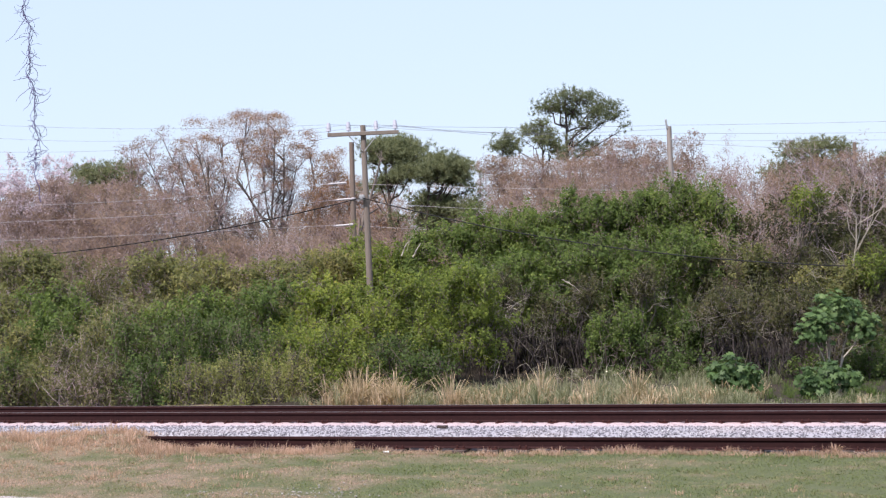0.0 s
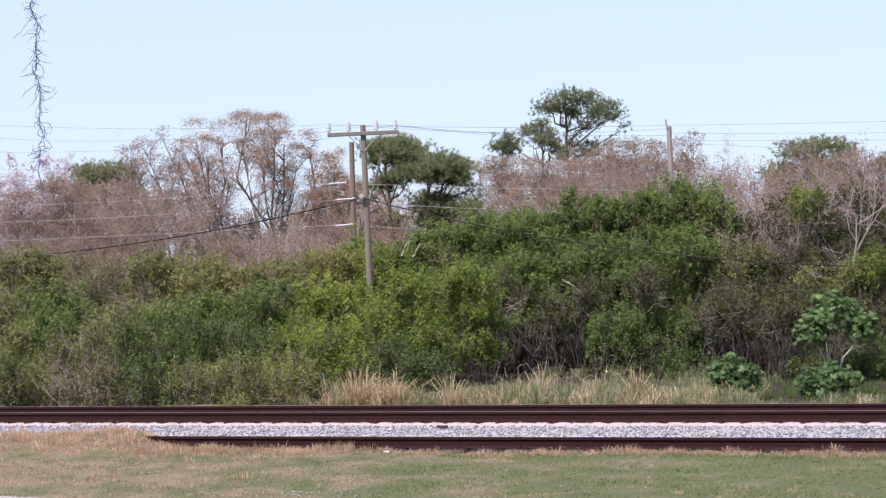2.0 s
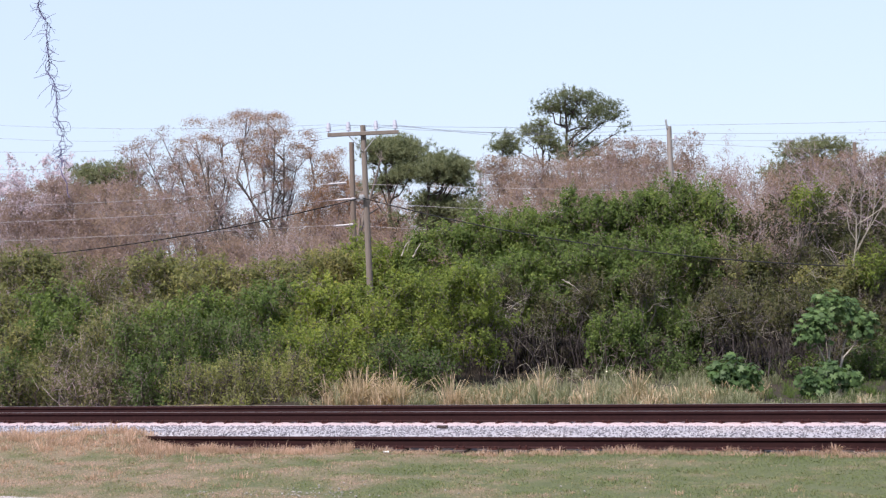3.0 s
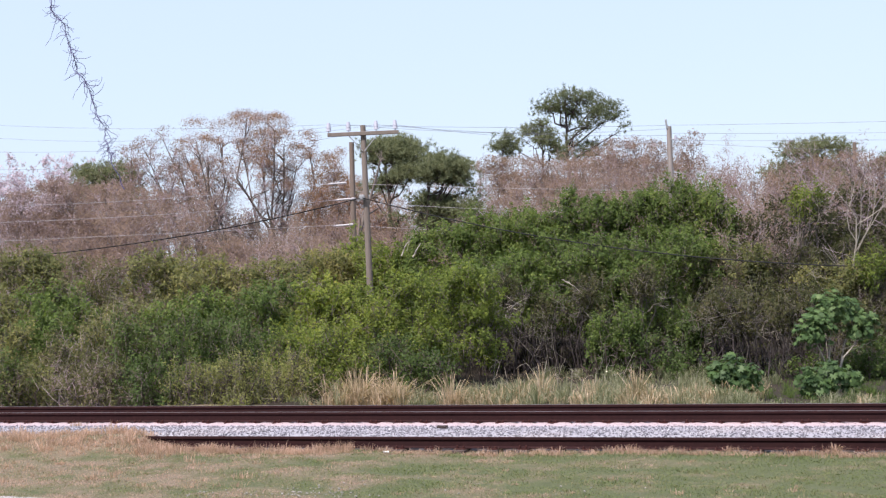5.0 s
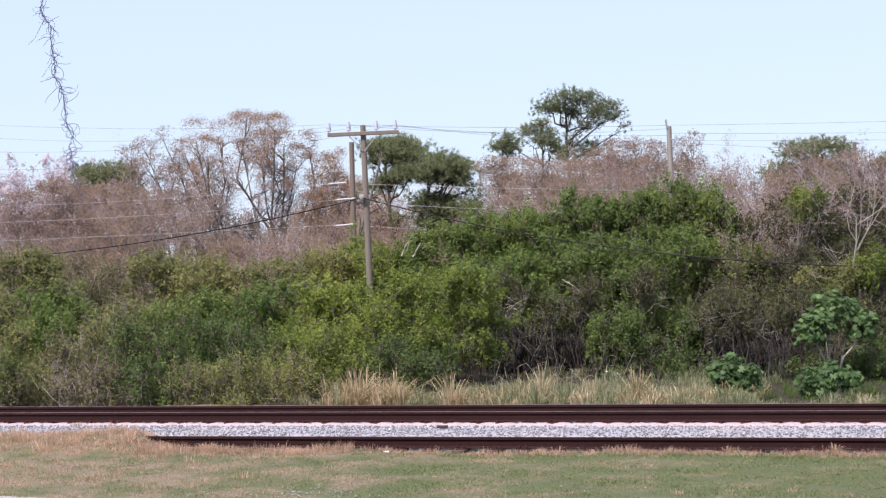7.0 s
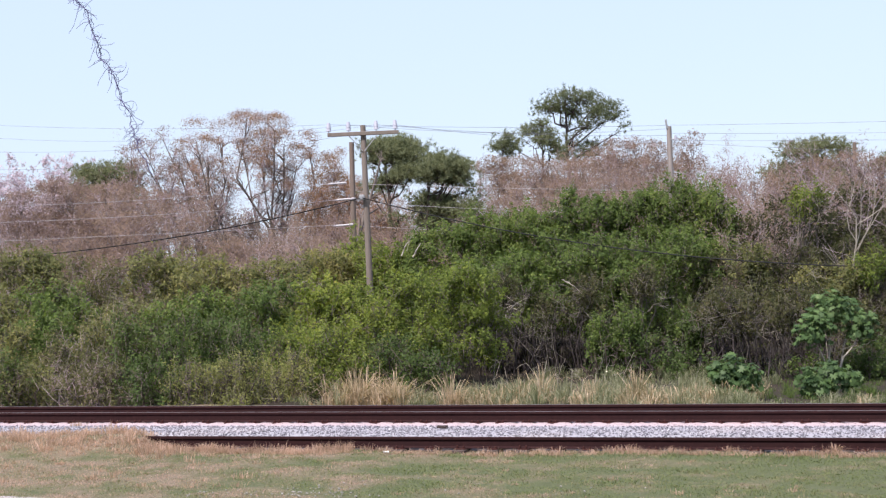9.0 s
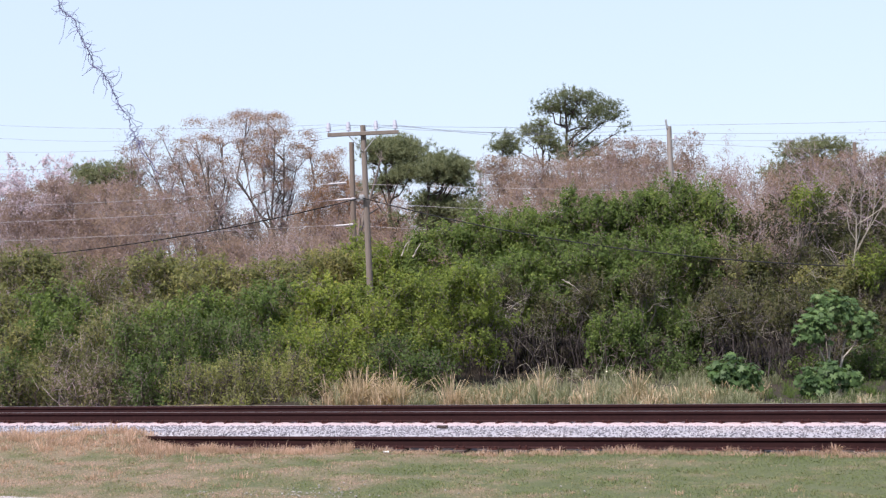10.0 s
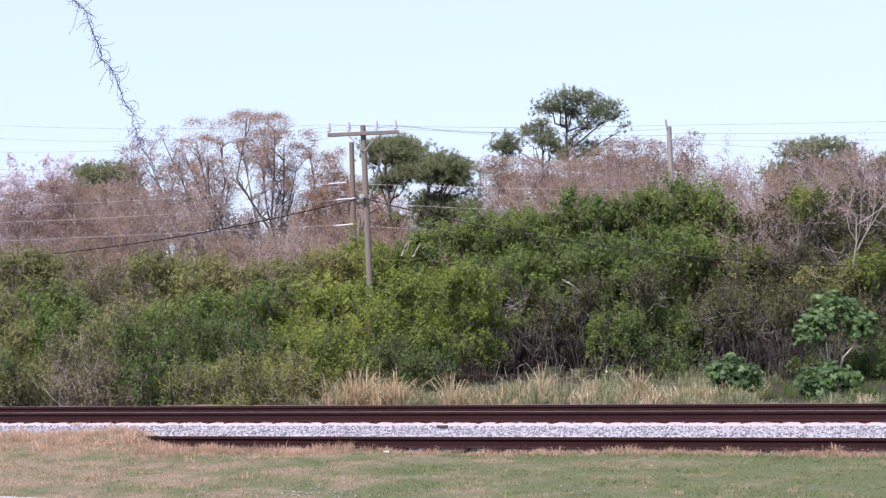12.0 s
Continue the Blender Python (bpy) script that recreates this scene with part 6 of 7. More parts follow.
bare_tree("winter_tree", "brown winter tree with fine bare twigs", (11.06, 76.00, 0), 7.73, 0.50, 84, LEAF_DRY, leaves=6000, stems=3, twig=TWIG, lean=(0.00, 0), leaf=0.16, sliver=0.16, clump=0.2)
bare_tree("winter_tree", "grey leafless twiggy tree", (13.60, 78.00, 0), 7.25, 0.50, 85, LEAF_DRY, leaves=2600, stems=3, twig=TWIG_GREY, lean=(0.00, 0), leaf=0.16, sliver=0.15, clump=0.2)
bare_tree("winter_tree", "brown winter tree with fine bare twigs", (2.38, 86.00, 0), 8.80, 0.50, 86, LEAF_DRY, leaves=6000, stems=3, twig=TWIG, lean=(0.00, 0), levels=FAR_LEVELS, leaf=0.19, sliver=0.2, clump=0.2)
bare_tree("winter_tree", "grey leafless twiggy tree", (14.54, 76.00, 0), 6.84, 0.50, 87, LEAF_DRY, leaves=2600, stems=3, twig=TWIG_GREY, lean=(0.00, 0), leaf=0.16, sliver=0.15, clump=0.2)
bare_tree("winter_tree", "brown winter tree with fine bare twigs", (16.20, 74.00, 0), 7.19, 0.50, 88, LEAF_DRY, leaves=6000, stems=3, twig=TWIG, lean=(0.00, 0), leaf=0.16, sliver=0.16, clump=0.2)
bare_tree("winter_tree", "brown winter tree with fine bare twigs", (16.38, 72.00, 0), 7.30, 0.50, 89, LEAF_DRY, leaves=6000, stems=3, twig=TWIG, lean=(0.00, 0), leaf=0.16, sliver=0.16, clump=0.2)
bare_tree("winter_tree", "brown winter tree with fine bare twigs", (17.73, 70.00, 0), 7.25, 0.50, 90, LEAF_DRY, leaves=6000, stems=3, twig=TWIG, lean=(0.00, 0), leaf=0.16, sliver=0.16, clump=0.2)
bare_tree("winter_tree", "brown winter tree with fine bare twigs", (19.27, 74.00, 0), 8.05, 0.50, 91, LEAF_DRY, leaves=6000, stems=3, twig=TWIG, lean=(0.00, 0), leaf=0.16, sliver=0.16, clump=0.2)
bare_tree("winter_tree", "brown winter tree with fine bare twigs", (14.82, 70.00, 0), 6.26, 0.50, 92, LEAF_DRY, leaves=6000, stems=3, twig=TWIG, lean=(0.00, 0), leaf=0.16, sliver=0.16, clump=0.2)
bare_tree("winter_tree", "brown winter tree with fine bare twigs", (19.18, 71.00, 0), 6.91, 0.50, 93, LEAF_DRY, leaves=6000, stems=3, twig=TWIG, lean=(0.00, 0), leaf=0.16, sliver=0.16, clump=0.2)
bare_tree("winter_tree", "grey leafless twiggy tree", (15.14, 66.00, 0), 7.06, 0.50, 94, LEAF_DRY, leaves=2600, stems=3, twig=TWIG_GREY, lean=(0.00, 0), leaf=0.16, sliver=0.15, clump=0.2)
bare_tree("winter_tree", "grey leafless twiggy tree", (13.73, 68.00, 0), 7.07, 0.50, 95, LEAF_DRY, leaves=2600, stems=3, twig=TWIG_GREY, lean=(0.00, 0), leaf=0.16, sliver=0.15, clump=0.2)
bare_tree("winter_tree", "grey leafless twiggy tree", (16.07, 66.00, 0), 8.04, 0.50, 96, LEAF_DRY, leaves=2600, stems=3, twig=TWIG_GREY, lean=(0.00, 0), leaf=0.16, sliver=0.15, clump=0.2)
bare_tree("winter_tree", "brown winter tree with fine bare twigs", (12.91, 81.00, 0), 8.56, 0.50, 97, LEAF_DRY, leaves=6000, stems=3, twig=TWIG, lean=(0.00, 0), leaf=0.16, sliver=0.16, clump=0.2)
bare_tree("winter_tree", "grey leafless twiggy tree", (15.14, 68.00, 0), 7.40, 0.50, 98, LEAF_DRY, leaves=2600, stems=3, twig=TWIG_GREY, lean=(0.00, 0), leaf=0.16, sliver=0.15, clump=0.2)
bare_tree("winter_tree", "grey leafless twiggy tree", (16.88, 67.00, 0), 7.92, 0.50, 99, LEAF_DRY, leaves=2600, stems=3, twig=TWIG_GREY, lean=(0.00, 0), leaf=0.16, sliver=0.15, clump=0.2)
bare_tree("winter_tree", "grey leafless twiggy tree", (17.57, 67.00, 0), 7.81, 0.50, 100, LEAF_DRY, leaves=2600, stems=3, twig=TWIG_GREY, lean=(0.00, 0), leaf=0.16, sliver=0.15, clump=0.2)
bare_tree("winter_tree", "brown winter tree with fine bare twigs", (16.31, 69.00, 0), 7.62, 0.50, 101, LEAF_DRY, leaves=6000, stems=3, twig=TWIG, lean=(0.00, 0), leaf=0.16, sliver=0.16, clump=0.2)
bare_tree("winter_tree", "brown winter tree with fine bare twigs", (15.09, 70.00, 0), 7.16, 0.50, 102, LEAF_DRY, leaves=6000, stems=3, twig=TWIG, lean=(0.00, 0), leaf=0.16, sliver=0.16, clump=0.2)
for k, (x, y, h) in enumerate(((-2.9, 88.0, 8.0), (-1.5, 89.0, 7.6), (-0.2, 88.0, 7.2), (1.0, 86.0, 7.4), (-4.4, 80.0, 7.2), (-3.6, 79.0, 6.4), (-1.2, 81.0, 6.2))):
    bare_tree("winter_tree", "brown winter tree with fine bare twigs", (x, y, 0), h, 0.50, 320 + k, LEAF_DRY, leaves=4500, stems=3, levels=FAR_LEVELS, leaf=0.17, sliver=0.2, clump=0.2)
dome_tree("brown winter tree with rounded twiggy crown", (-13.60, 75.00, 0), [(-1.60, -0.20, 7.20, 0.70, 0.40), (-0.60, 0.40, 7.05, 0.75, 0.40), (0.40, -0.30, 6.60, 0.75, 0.40), (0.90, 0.20, 5.90, 0.60, 0.45), (-1.20, 0.30, 6.20, 1.00, 0.50), (0.10, -0.20, 5.60, 0.90, 0.50), (-2.40, 0.20, 5.90, 0.90, 0.50)], 330, LEAF_DRY, leaves=6500, r=0.11, twig=TWIG_GREY, leaf=0.11, sliver=0.32)
dome_tree("brown winter tree with rounded twiggy crown", (-17.60, 74.00, 0), [(-1.20, -0.20, 6.90, 0.80, 0.40), (0.10, 0.40, 7.55, 0.70, 0.40), (1.20, -0.30, 7.15, 0.80, 0.40), (-1.70, 0.30, 5.90, 1.00, 0.50), (0.00, -0.20, 5.90, 1.00, 0.50), (1.50, 0.10, 5.80, 0.90, 0.50)], 331, LEAF_DRY, leaves=11000, r=0.11, twig=TWIG, leaf=0.11, sliver=0.32)
dome_tree("winter tree thick with rusty brown leaves", (-5.40, 82.00, 0), [(-0.90, 0.20, 8.00, 0.60, 0.45), (0.10, -0.30, 8.70, 0.60, 0.45), (0.70, 0.30, 7.70, 0.60, 0.50), (-0.40, 0.10, 7.00, 0.80, 0.55), (0.70, -0.20, 6.50, 0.80, 0.55), (-1.20, -0.20, 6.20, 0.80, 0.55)], 332, LEAF_RUST, leaves=12000, r=0.12, twig=TWIG, leaf=0.075, sliver=0.5)
dome_tree("winter tree thick with rusty brown leaves", (-3.60, 81.00, 0), [(-0.60, 0.20, 7.30, 0.60, 0.45), (0.50, -0.30, 6.60, 0.60, 0.45), (-0.30, 0.30, 5.90, 0.80, 0.50), (0.90, 0.10, 5.40, 0.70, 0.50)], 333, LEAF_RUST, leaves=7000, r=0.10, twig=TWIG, leaf=0.075, sliver=0.5)
dome_tree("brown winter trees with fine crowded twigs", (8.60, 89.00, 0), [(-2.60, 0.20, 7.60, 1.00, 0.50), (-1.00, -0.30, 8.40, 1.00, 0.50), (0.60, 0.30, 8.60, 1.00, 0.50), (2.20, 0.10, 8.50, 1.00, 0.50), (3.60, -0.20, 8.20, 0.90, 0.50), (-1.80, 0.10, 7.20, 1.20, 0.60), (0.00, -0.20, 7.40, 1.20, 0.60), (1.80, 0.20, 7.40, 1.20, 0.60)], 334, LEAF_DRY, leaves=12000, r=0.11, twig=TWIG, leaf=0.12, sliver=0.32, crowd=5)
DEAD_LEVELS = [(7, 7, 0.5, 0.62), (5, 5, 0.52, 0.55), (3, 4, 0.5, 0.6), (2, 0, 0, 0)]
bare_tree("dead_tree", "dead tree with a pale trunk and bare grey limbs", (11.57, 48.30, 0), 6.60, 0.10, 301, LEAF_DRY, leaves=0, stems=1, bark=BARK_PALE, twig=TWIG_GREY, levels=DEAD_LEVELS, thin=0.0035, girth=0.0055, first=0.5, wander=0.2, up=0.1, group="dead trees")
bare_tree("dead_tree", "leaning dead tree with bare grey limbs", (10.50, 48.20, 0), 5.20, 0.35, 302, LEAF_DRY, leaves=0, stems=1, bark=BARK_PALE, twig=TWIG_GREY, levels=DEAD_LEVELS, thin=0.0035, girth=0.0042, first=0.4, lean=(-0.30, 0), wander=0.2, up=0.1, group="dead trees")
bare_tree("dead_tree", "low dead tree hung with grey-brown twigs", (8.70, 48.90, 0), 4.70, 0.45, 304, LEAF_DRY, leaves=1500, stems=3, bark=BARK_GREY, twig=TWIG, levels=DEAD_LEVELS, thin=0.0035, girth=0.0042, first=0.35, leaf=0.09, wander=0.2, up=0.1, group="dead trees")
bare_tree("dead_tree", "low dead tree hung with grey-brown twigs", (9.60, 48.60, 0), 5.10, 0.45, 305, LEAF_DRY, leaves=1500, stems=3, bark=BARK_GREY, twig=TWIG, levels=DEAD_LEVELS, thin=0.0035, girth=0.0042, first=0.35, leaf=0.09, wander=0.2, up=0.1, group="dead trees")
bare_tree("dead_tree", "slim bare dark stem among brown trees", (-3.85, 62.00, 0), 7.75, 0.02, 306, LEAF_DRY, leaves=0, stems=1, bark=BARK_MID, twig=TWIG, levels=[(9, 9, 0.13, 0.8), (3, 3, 0.5, 0.5), (2, 0, 0, 0)], thin=0.005, girth=0.008, first=0.6, wander=0.05, group="dead trees")
bare_tree("winter_tree", "brown winter tree with fine bare twigs", (-4.30, 57.60, 0), 5.00, 0.50, 307, LEAF_DRY, leaves=3000, stems=3, leaf=0.12, sliver=0.16, clump=0.2)
bare_tree("winter_tree", "brown winter tree with fine bare twigs", (-5.60, 58.40, 0), 4.70, 0.50, 308, LEAF_DRY, leaves=3000, stems=3, leaf=0.12, sliver=0.16, clump=0.2)
bare_tree("winter_tree", "brown winter tree with fine bare twigs", (-29.55, 105.00, 0), 5.90, 0.60, 120, LEAF_DRY, leaves=2600, stems=3, twig=TWIG, lean=(0.00, 0), levels=FAR_LEVELS, leaf=0.2)
bare_tree("winter_tree", "brown winter tree with fine bare twigs", (-24.15, 105.00, 0), 6.31, 0.60, 121, LEAF_DRY, leaves=2600, stems=3, twig=TWIG, lean=(0.00, 0), levels=FAR_LEVELS, leaf=0.2)
bare_tree("winter_tree", "brown winter tree with fine bare twigs", (-18.77, 105.00, 0), 6.32, 0.60, 122, LEAF_DRY, leaves=2600, stems=3, twig=TWIG, lean=(0.00, 0), levels=FAR_LEVELS, leaf=0.2)
bare_tree("winter_tree", "brown winter tree with fine bare twigs", (-13.40, 105.00, 0), 5.72, 0.60, 123, LEAF_DRY, leaves=2600, stems=3, twig=TWIG, lean=(0.00, 0), levels=FAR_LEVELS, leaf=0.2)
bare_tree("winter_tree", "brown winter tree with fine bare twigs", (-8.01, 105.00, 0), 5.56, 0.60, 124, LEAF_DRY, leaves=2600, stems=3, twig=TWIG, lean=(0.00, 0), levels=FAR_LEVELS, leaf=0.2)
bare_tree("winter_tree", "brown winter tree with fine bare twigs", (-2.63, 105.00, 0), 5.36, 0.60, 125, LEAF_DRY, leaves=2600, stems=3, twig=TWIG, lean=(0.00, 0), levels=FAR_LEVELS, leaf=0.2)
bare_tree("winter_tree", "brown winter tree with fine bare twigs", (2.76, 105.00, 0), 5.59, 0.60, 126, LEAF_DRY, leaves=2600, stems=3, twig=TWIG, lean=(0.00, 0), levels=FAR_LEVELS, leaf=0.2)
bare_tree("winter_tree", "brown winter tree with fine bare twigs", (8.13, 105.00, 0), 4.88, 0.60, 127, LEAF_DRY, leaves=2600, stems=3, twig=TWIG, lean=(0.00, 0), levels=FAR_LEVELS, leaf=0.2)
bare_tree("winter_tree", "brown winter tree with fine bare twigs", (13.51, 105.00, 0), 4.93, 0.60, 128, LEAF_DRY, leaves=2600, stems=3, twig=TWIG, lean=(0.00, 0), levels=FAR_LEVELS, leaf=0.2)
bare_tree("winter_tree", "brown winter tree with fine bare twigs", (18.88, 105.00, 0), 4.23, 0.60, 129, LEAF_DRY, leaves=2600, stems=3, twig=TWIG, lean=(0.00, 0), levels=FAR_LEVELS, leaf=0.2)
bare_tree("winter_tree", "brown winter tree with fine bare twigs", (24.29, 105.00, 0), 5.03, 0.60, 130, LEAF_DRY, leaves=2600, stems=3, twig=TWIG, lean=(0.00, 0), levels=FAR_LEVELS, leaf=0.2)
bare_tree("winter_tree", "brown winter tree with fine bare twigs", (29.64, 105.00, 0), 3.93, 0.60, 131, LEAF_DRY, leaves=2600, stems=3, twig=TWIG, lean=(0.00, 0), levels=FAR_LEVELS, leaf=0.2)
pine("pine_tree", "tall pine with flat crown and bare crooked limbs", (8.05, 104.00, 0), [(-0.13, -0.52, 13.73, 1.24, 0.50), (-1.43, 0.09, 13.20, 0.71, 0.36), (1.14, -0.26, 13.58, 1.00, 0.50), (2.41, 0.21, 13.19, 0.85, 0.50), (3.03, 0.25, 12.56, 0.64, 0.43), (3.33, -0.87, 11.70, 0.32, 0.36), (1.76, -0.97, 12.71, 0.92, 0.43), (0.48, 0.67, 12.89, 0.85, 0.39), (-0.65, -0.48, 13.17, 0.64, 0.43), (1.34, -0.53, 12.08, 0.71, 0.28), (0.07, 0.99, 12.26, 0.28, 0.28), (0.42, -0.06, 10.97, 0.75, 0.56), (1.58, 0.67, 10.65, 0.75, 0.47), (1.11, -0.05, 10.16, 0.65, 0.33), (-0.25, 0.28, 10.20, 0.54, 0.47)], 0.20, 7, tufts=1700, bend=(0.10, 0))
pine("pine_tree", "smaller pine with open ragged crown", (6.06, 100.00, 0), [(0.16, -0.42, 11.81, 0.55, 0.31), (-0.47, 0.16, 11.46, 0.62, 0.34), (0.24, 0.44, 11.30, 0.68, 0.34), (-0.86, 0.03, 10.92, 0.34, 0.27), (0.74, 0.29, 10.73, 0.48, 0.41), (0.97, 0.21, 10.35, 0.41, 0.41), (0.12, -0.52, 10.75, 0.41, 0.27), (-1.49, 0.31, 10.63, 0.31, 0.24)], 0.14, 8, tufts=620, bend=(0.15, 0))
pine("pine_tree", "top of a pine above brown trees", (3.77, 100.00, 0), [(-0.04, 0.07, 11.05, 0.27, 0.24), (0.30, -0.16, 11.14, 0.17, 0.14), (-0.30, -0.38, 10.61, 0.34, 0.27), (0.21, 0.29, 10.59, 0.41, 0.31), (0.55, -0.02, 10.27, 0.34, 0.27)], 0.10, 9, tufts=300, bend=(0.00, 0))
pine("pine_tree", "pine with drooping dark crown", (-2.34, 78.00, 0), [(-0.47, 0.31, 9.08, 0.87, 0.30), (0.44, 0.53, 9.11, 0.90, 0.34), (1.13, 0.30, 8.87, 0.48, 0.40), (-0.75, 0.59, 8.61, 0.56, 0.30), (0.06, -0.15, 8.77, 0.83, 0.26), (0.96, 0.42, 8.48, 0.69, 0.34), (0.31, -0.08, 8.44, 0.62, 0.26), (-0.60, 0.61, 7.35, 0.56, 0.26), (0.02, 0.53, 7.52, 0.48, 0.30), (0.56, -0.56, 7.69, 0.62, 0.34), (1.20, -0.51, 7.83, 0.62, 0.34), (0.15, -0.40, 5.64, 0.27, 0.26), (-1.01, 0.65, 7.02, 0.27, 0.20)], 0.17, 10, tufts=2600, bend=(0.10, 0))
pine("pine_tree", "pine with drooping dark crown", (-0.91, 77.00, 0), [(0.95, -0.09, 8.49, 0.21, 0.16), (0.42, 0.18, 8.51, 0.17, 0.14), (0.75, -0.28, 8.00, 0.69, 0.30), (1.46, 0.01, 8.16, 0.55, 0.30), (1.80, -0.16, 7.81, 0.61, 0.33), (0.32, -0.21, 7.67, 0.61, 0.33), (0.92, 0.12, 7.47, 0.75, 0.33), (1.52, 0.12, 7.45, 0.61, 0.33), (2.16, 0.57, 7.53, 0.27, 0.33), (2.30, 0.25, 7.00, 0.31, 0.40), (2.38, 0.60, 6.37, 0.31, 0.46), (0.01, 0.50, 6.36, 0.69, 0.33), (0.53, 0.69, 6.16, 0.69, 0.30), (1.21, 0.24, 5.98, 0.61, 0.26), (2.00, -0.47, 5.96, 0.48, 0.26), (0.25, 0.50, 5.48, 0.61, 0.33), (0.85, 0.65, 5.36, 0.48, 0.26), (1.15, 0.57, 6.46, 0.42, 0.16)], 0.17, 11, tufts=2600, bend=(-0.10, 0))
pine("pine_tree", "rounded green pine crown above brown trees", (-18.81, 92.00, 0), [(0.12, 0.90, 9.49, 1.07, 0.25), (-0.99, -0.41, 9.27, 0.69, 0.28), (1.06, -0.14, 9.27, 0.75, 0.25), (-0.37, -0.73, 8.94, 1.13, 0.31), (1.67, -0.42, 8.87, 0.50, 0.25), (0.89, -0.55, 8.84, 0.88, 0.44), (0.25, 0.62, 8.41, 1.38, 0.44), (1.50, 0.26, 8.31, 0.69, 0.38), (-0.71, -0.89, 8.07, 1.26, 0.50), (1.01, 0.31, 7.70, 1.26, 0.50)], 0.20, 12, tufts=1700, bend=(0.00, 0))
pine("pine_tree", "rounded dark green crown behind bare trees", (20.74, 92.00, 0), [(0.39, -0.49, 9.48, 1.38, 0.31), (-1.20, -1.10, 9.15, 1.26, 0.41), (1.63, -0.56, 9.07, 0.82, 0.38), (-1.70, 0.38, 8.38, 0.82, 0.50), (0.04, 0.48, 8.49, 1.57, 0.63), (1.92, 0.46, 8.37, 0.75, 0.57), (-2.35, 0.14, 7.77, 0.44, 0.50), (-1.25, 0.23, 7.74, 1.26, 0.63), (0.32, -1.05, 7.60, 1.57, 0.69), (1.90, 0.54, 7.74, 1.26, 0.63)], 0.22, 13, tufts=2300, bend=(0.00, 0))
pine("pine_tree", "rounded dark green crown behind bare trees", (24.86, 94.00, 0), [(0.22, -0.41, 8.33, 0.64, 0.45), (0.88, 0.30, 8.63, 0.64, 0.45)], 0.20, 14, tufts=300, bend=(0.00, 0))
# ---- pole line ----
def rod(bm, a, b, r0, r1, sides=12):
    d = Vector(b) - Vector(a)
    m = Matrix.Translation((Vector(a) + Vector(b)) / 2) @ d.to_track_quat("Z", "Y").to_matrix().to_4x4()
    bmesh.ops.create_cone(bm, cap_ends=True, segments=sides, radius1=r0, radius2=r1, depth=d.length, matrix=m)
    return bm


def insulator(parent, x, z, mat=GLASS_INS, h=0.34):
    bm = bmesh.new()
    rod(bm, (x, 0, z), (x, 0, z + h * 0.45), 0.018, 0.018, 8)
    rod(bm, (x, 0, z + h * 0.22), (x, 0, z + h * 0.48), 0.085, 0.065, 12)
    rod(bm, (x, 0, z + h * 0.48), (x, 0, z + h * 0.78), 0.078, 0.06, 12)
    rod(bm, (x, 0, z + h * 0.78), (x, 0, z + h), 0.06, 0.045, 12)
    return part("insulator", bm, mat, parent, "grey porcelain pin insulator")


def utility_pole(label, place, h, r, mat, lean=0.0, arm=None, cap=False, turn=0.0):
    thing = empty("utility_pole", place, label, "utility pole", "poles of the overhead line", turn)
    thing.matrix_basis = thing.matrix_basis @ pose(0, 0, 0, 0, lean, 0)
    part("shaft", rod(bmesh.new(), (0, 0, -0.3), (0, 0, h), r * 1.35, r, 14), mat, thing)
    if arm:
        width, z, pins = arm
        part("crossarm", box_bm(width, 0.11, 0.12, 0.01, None, pose(0, -r - 0.03, z)), POLE_WOOD, thing)
        for s in (-1, 1):
            part("brace", rod(bmesh.new(), (s * width * 0.21, -r - 0.07, z - 0.02), (s * 0.03, -r - 0.03, z - 0.55), 0.016, 0.016, 6), STEEL, thing, "flat steel crossarm brace")
        for x in pins:
            insulator(thing, x, z + 0.05)
    if cap:
        part("top_bracket", box_bm(0.06, 0.08, 0.34, 0.015, None, pose(-0.09, -0.05, h + 0.08, 0, -8)), STEEL, thing, "grey steel pole-top bracket")
        part("side_bracket", rod(bmesh.new(), (0, -0.05, h - 0.47), (0.22, -0.05, h - 0.42), 0.03, 0.025, 8), STEEL, thing)
        part("side_insulator", rod(bmesh.new(), (0.20, -0.05, h - 0.48), (0.20, -0.05, h - 0.32), 0.05, 0.04, 10), GLASS_INS, thing)
    return thing


def wire(name, label, a, b, sag, r, mat):
    a, b = np.array(a), np.array(b)
    t = np.linspace(0, 1, 25)
    p = a[None] + (b - a)[None] * t[:, None]
    p[:, 2] -= 4 * sag * t * (1 - t)
    v, f = tube(p, r, 5)
    return tagged(new(name, mesh_arrays(name, v, f, mat)), label, "wire", "overhead wires")


def dead_end(label, a, b):
    """A strain insulator string in a wire, beside its pole."""
    bm = bmesh.new()
    a, b = Vector(a), Vector(b)
    rod(bm, a.lerp(b, 0.12), a.lerp(b, 0.88), 0.036, 0.036, 10)
    rod(bm, a, b, 0.02, 0.02, 6)
    rod(bm, a.lerp(b, 0.84), a.lerp(b, 0.96), 0.05, 0.04, 10)
    return tagged(part("strain_insulator", bm, WIRE_GREY), label, "insulator", "strain insulators")



utility_pole("weathered wooden pole with crossarm and four insulators", (-2.29, 52.00, 0), 7.77, 0.085, POLE_WOOD, -0.84, arm=(2.24, 7.50, (-1.08, -0.46, 0.41, 1.01)))
utility_pole("plain dark wooden pole without crossarm", (-3.25, 60.00, 0), 7.89, 0.09, POLE_DARK, 0.35, cap=False)
utility_pole("pale wooden pole with steel top bracket", (7.99, 57.00, 0), 7.86, 0.085, POLE_PALE, -0.49, cap=True)
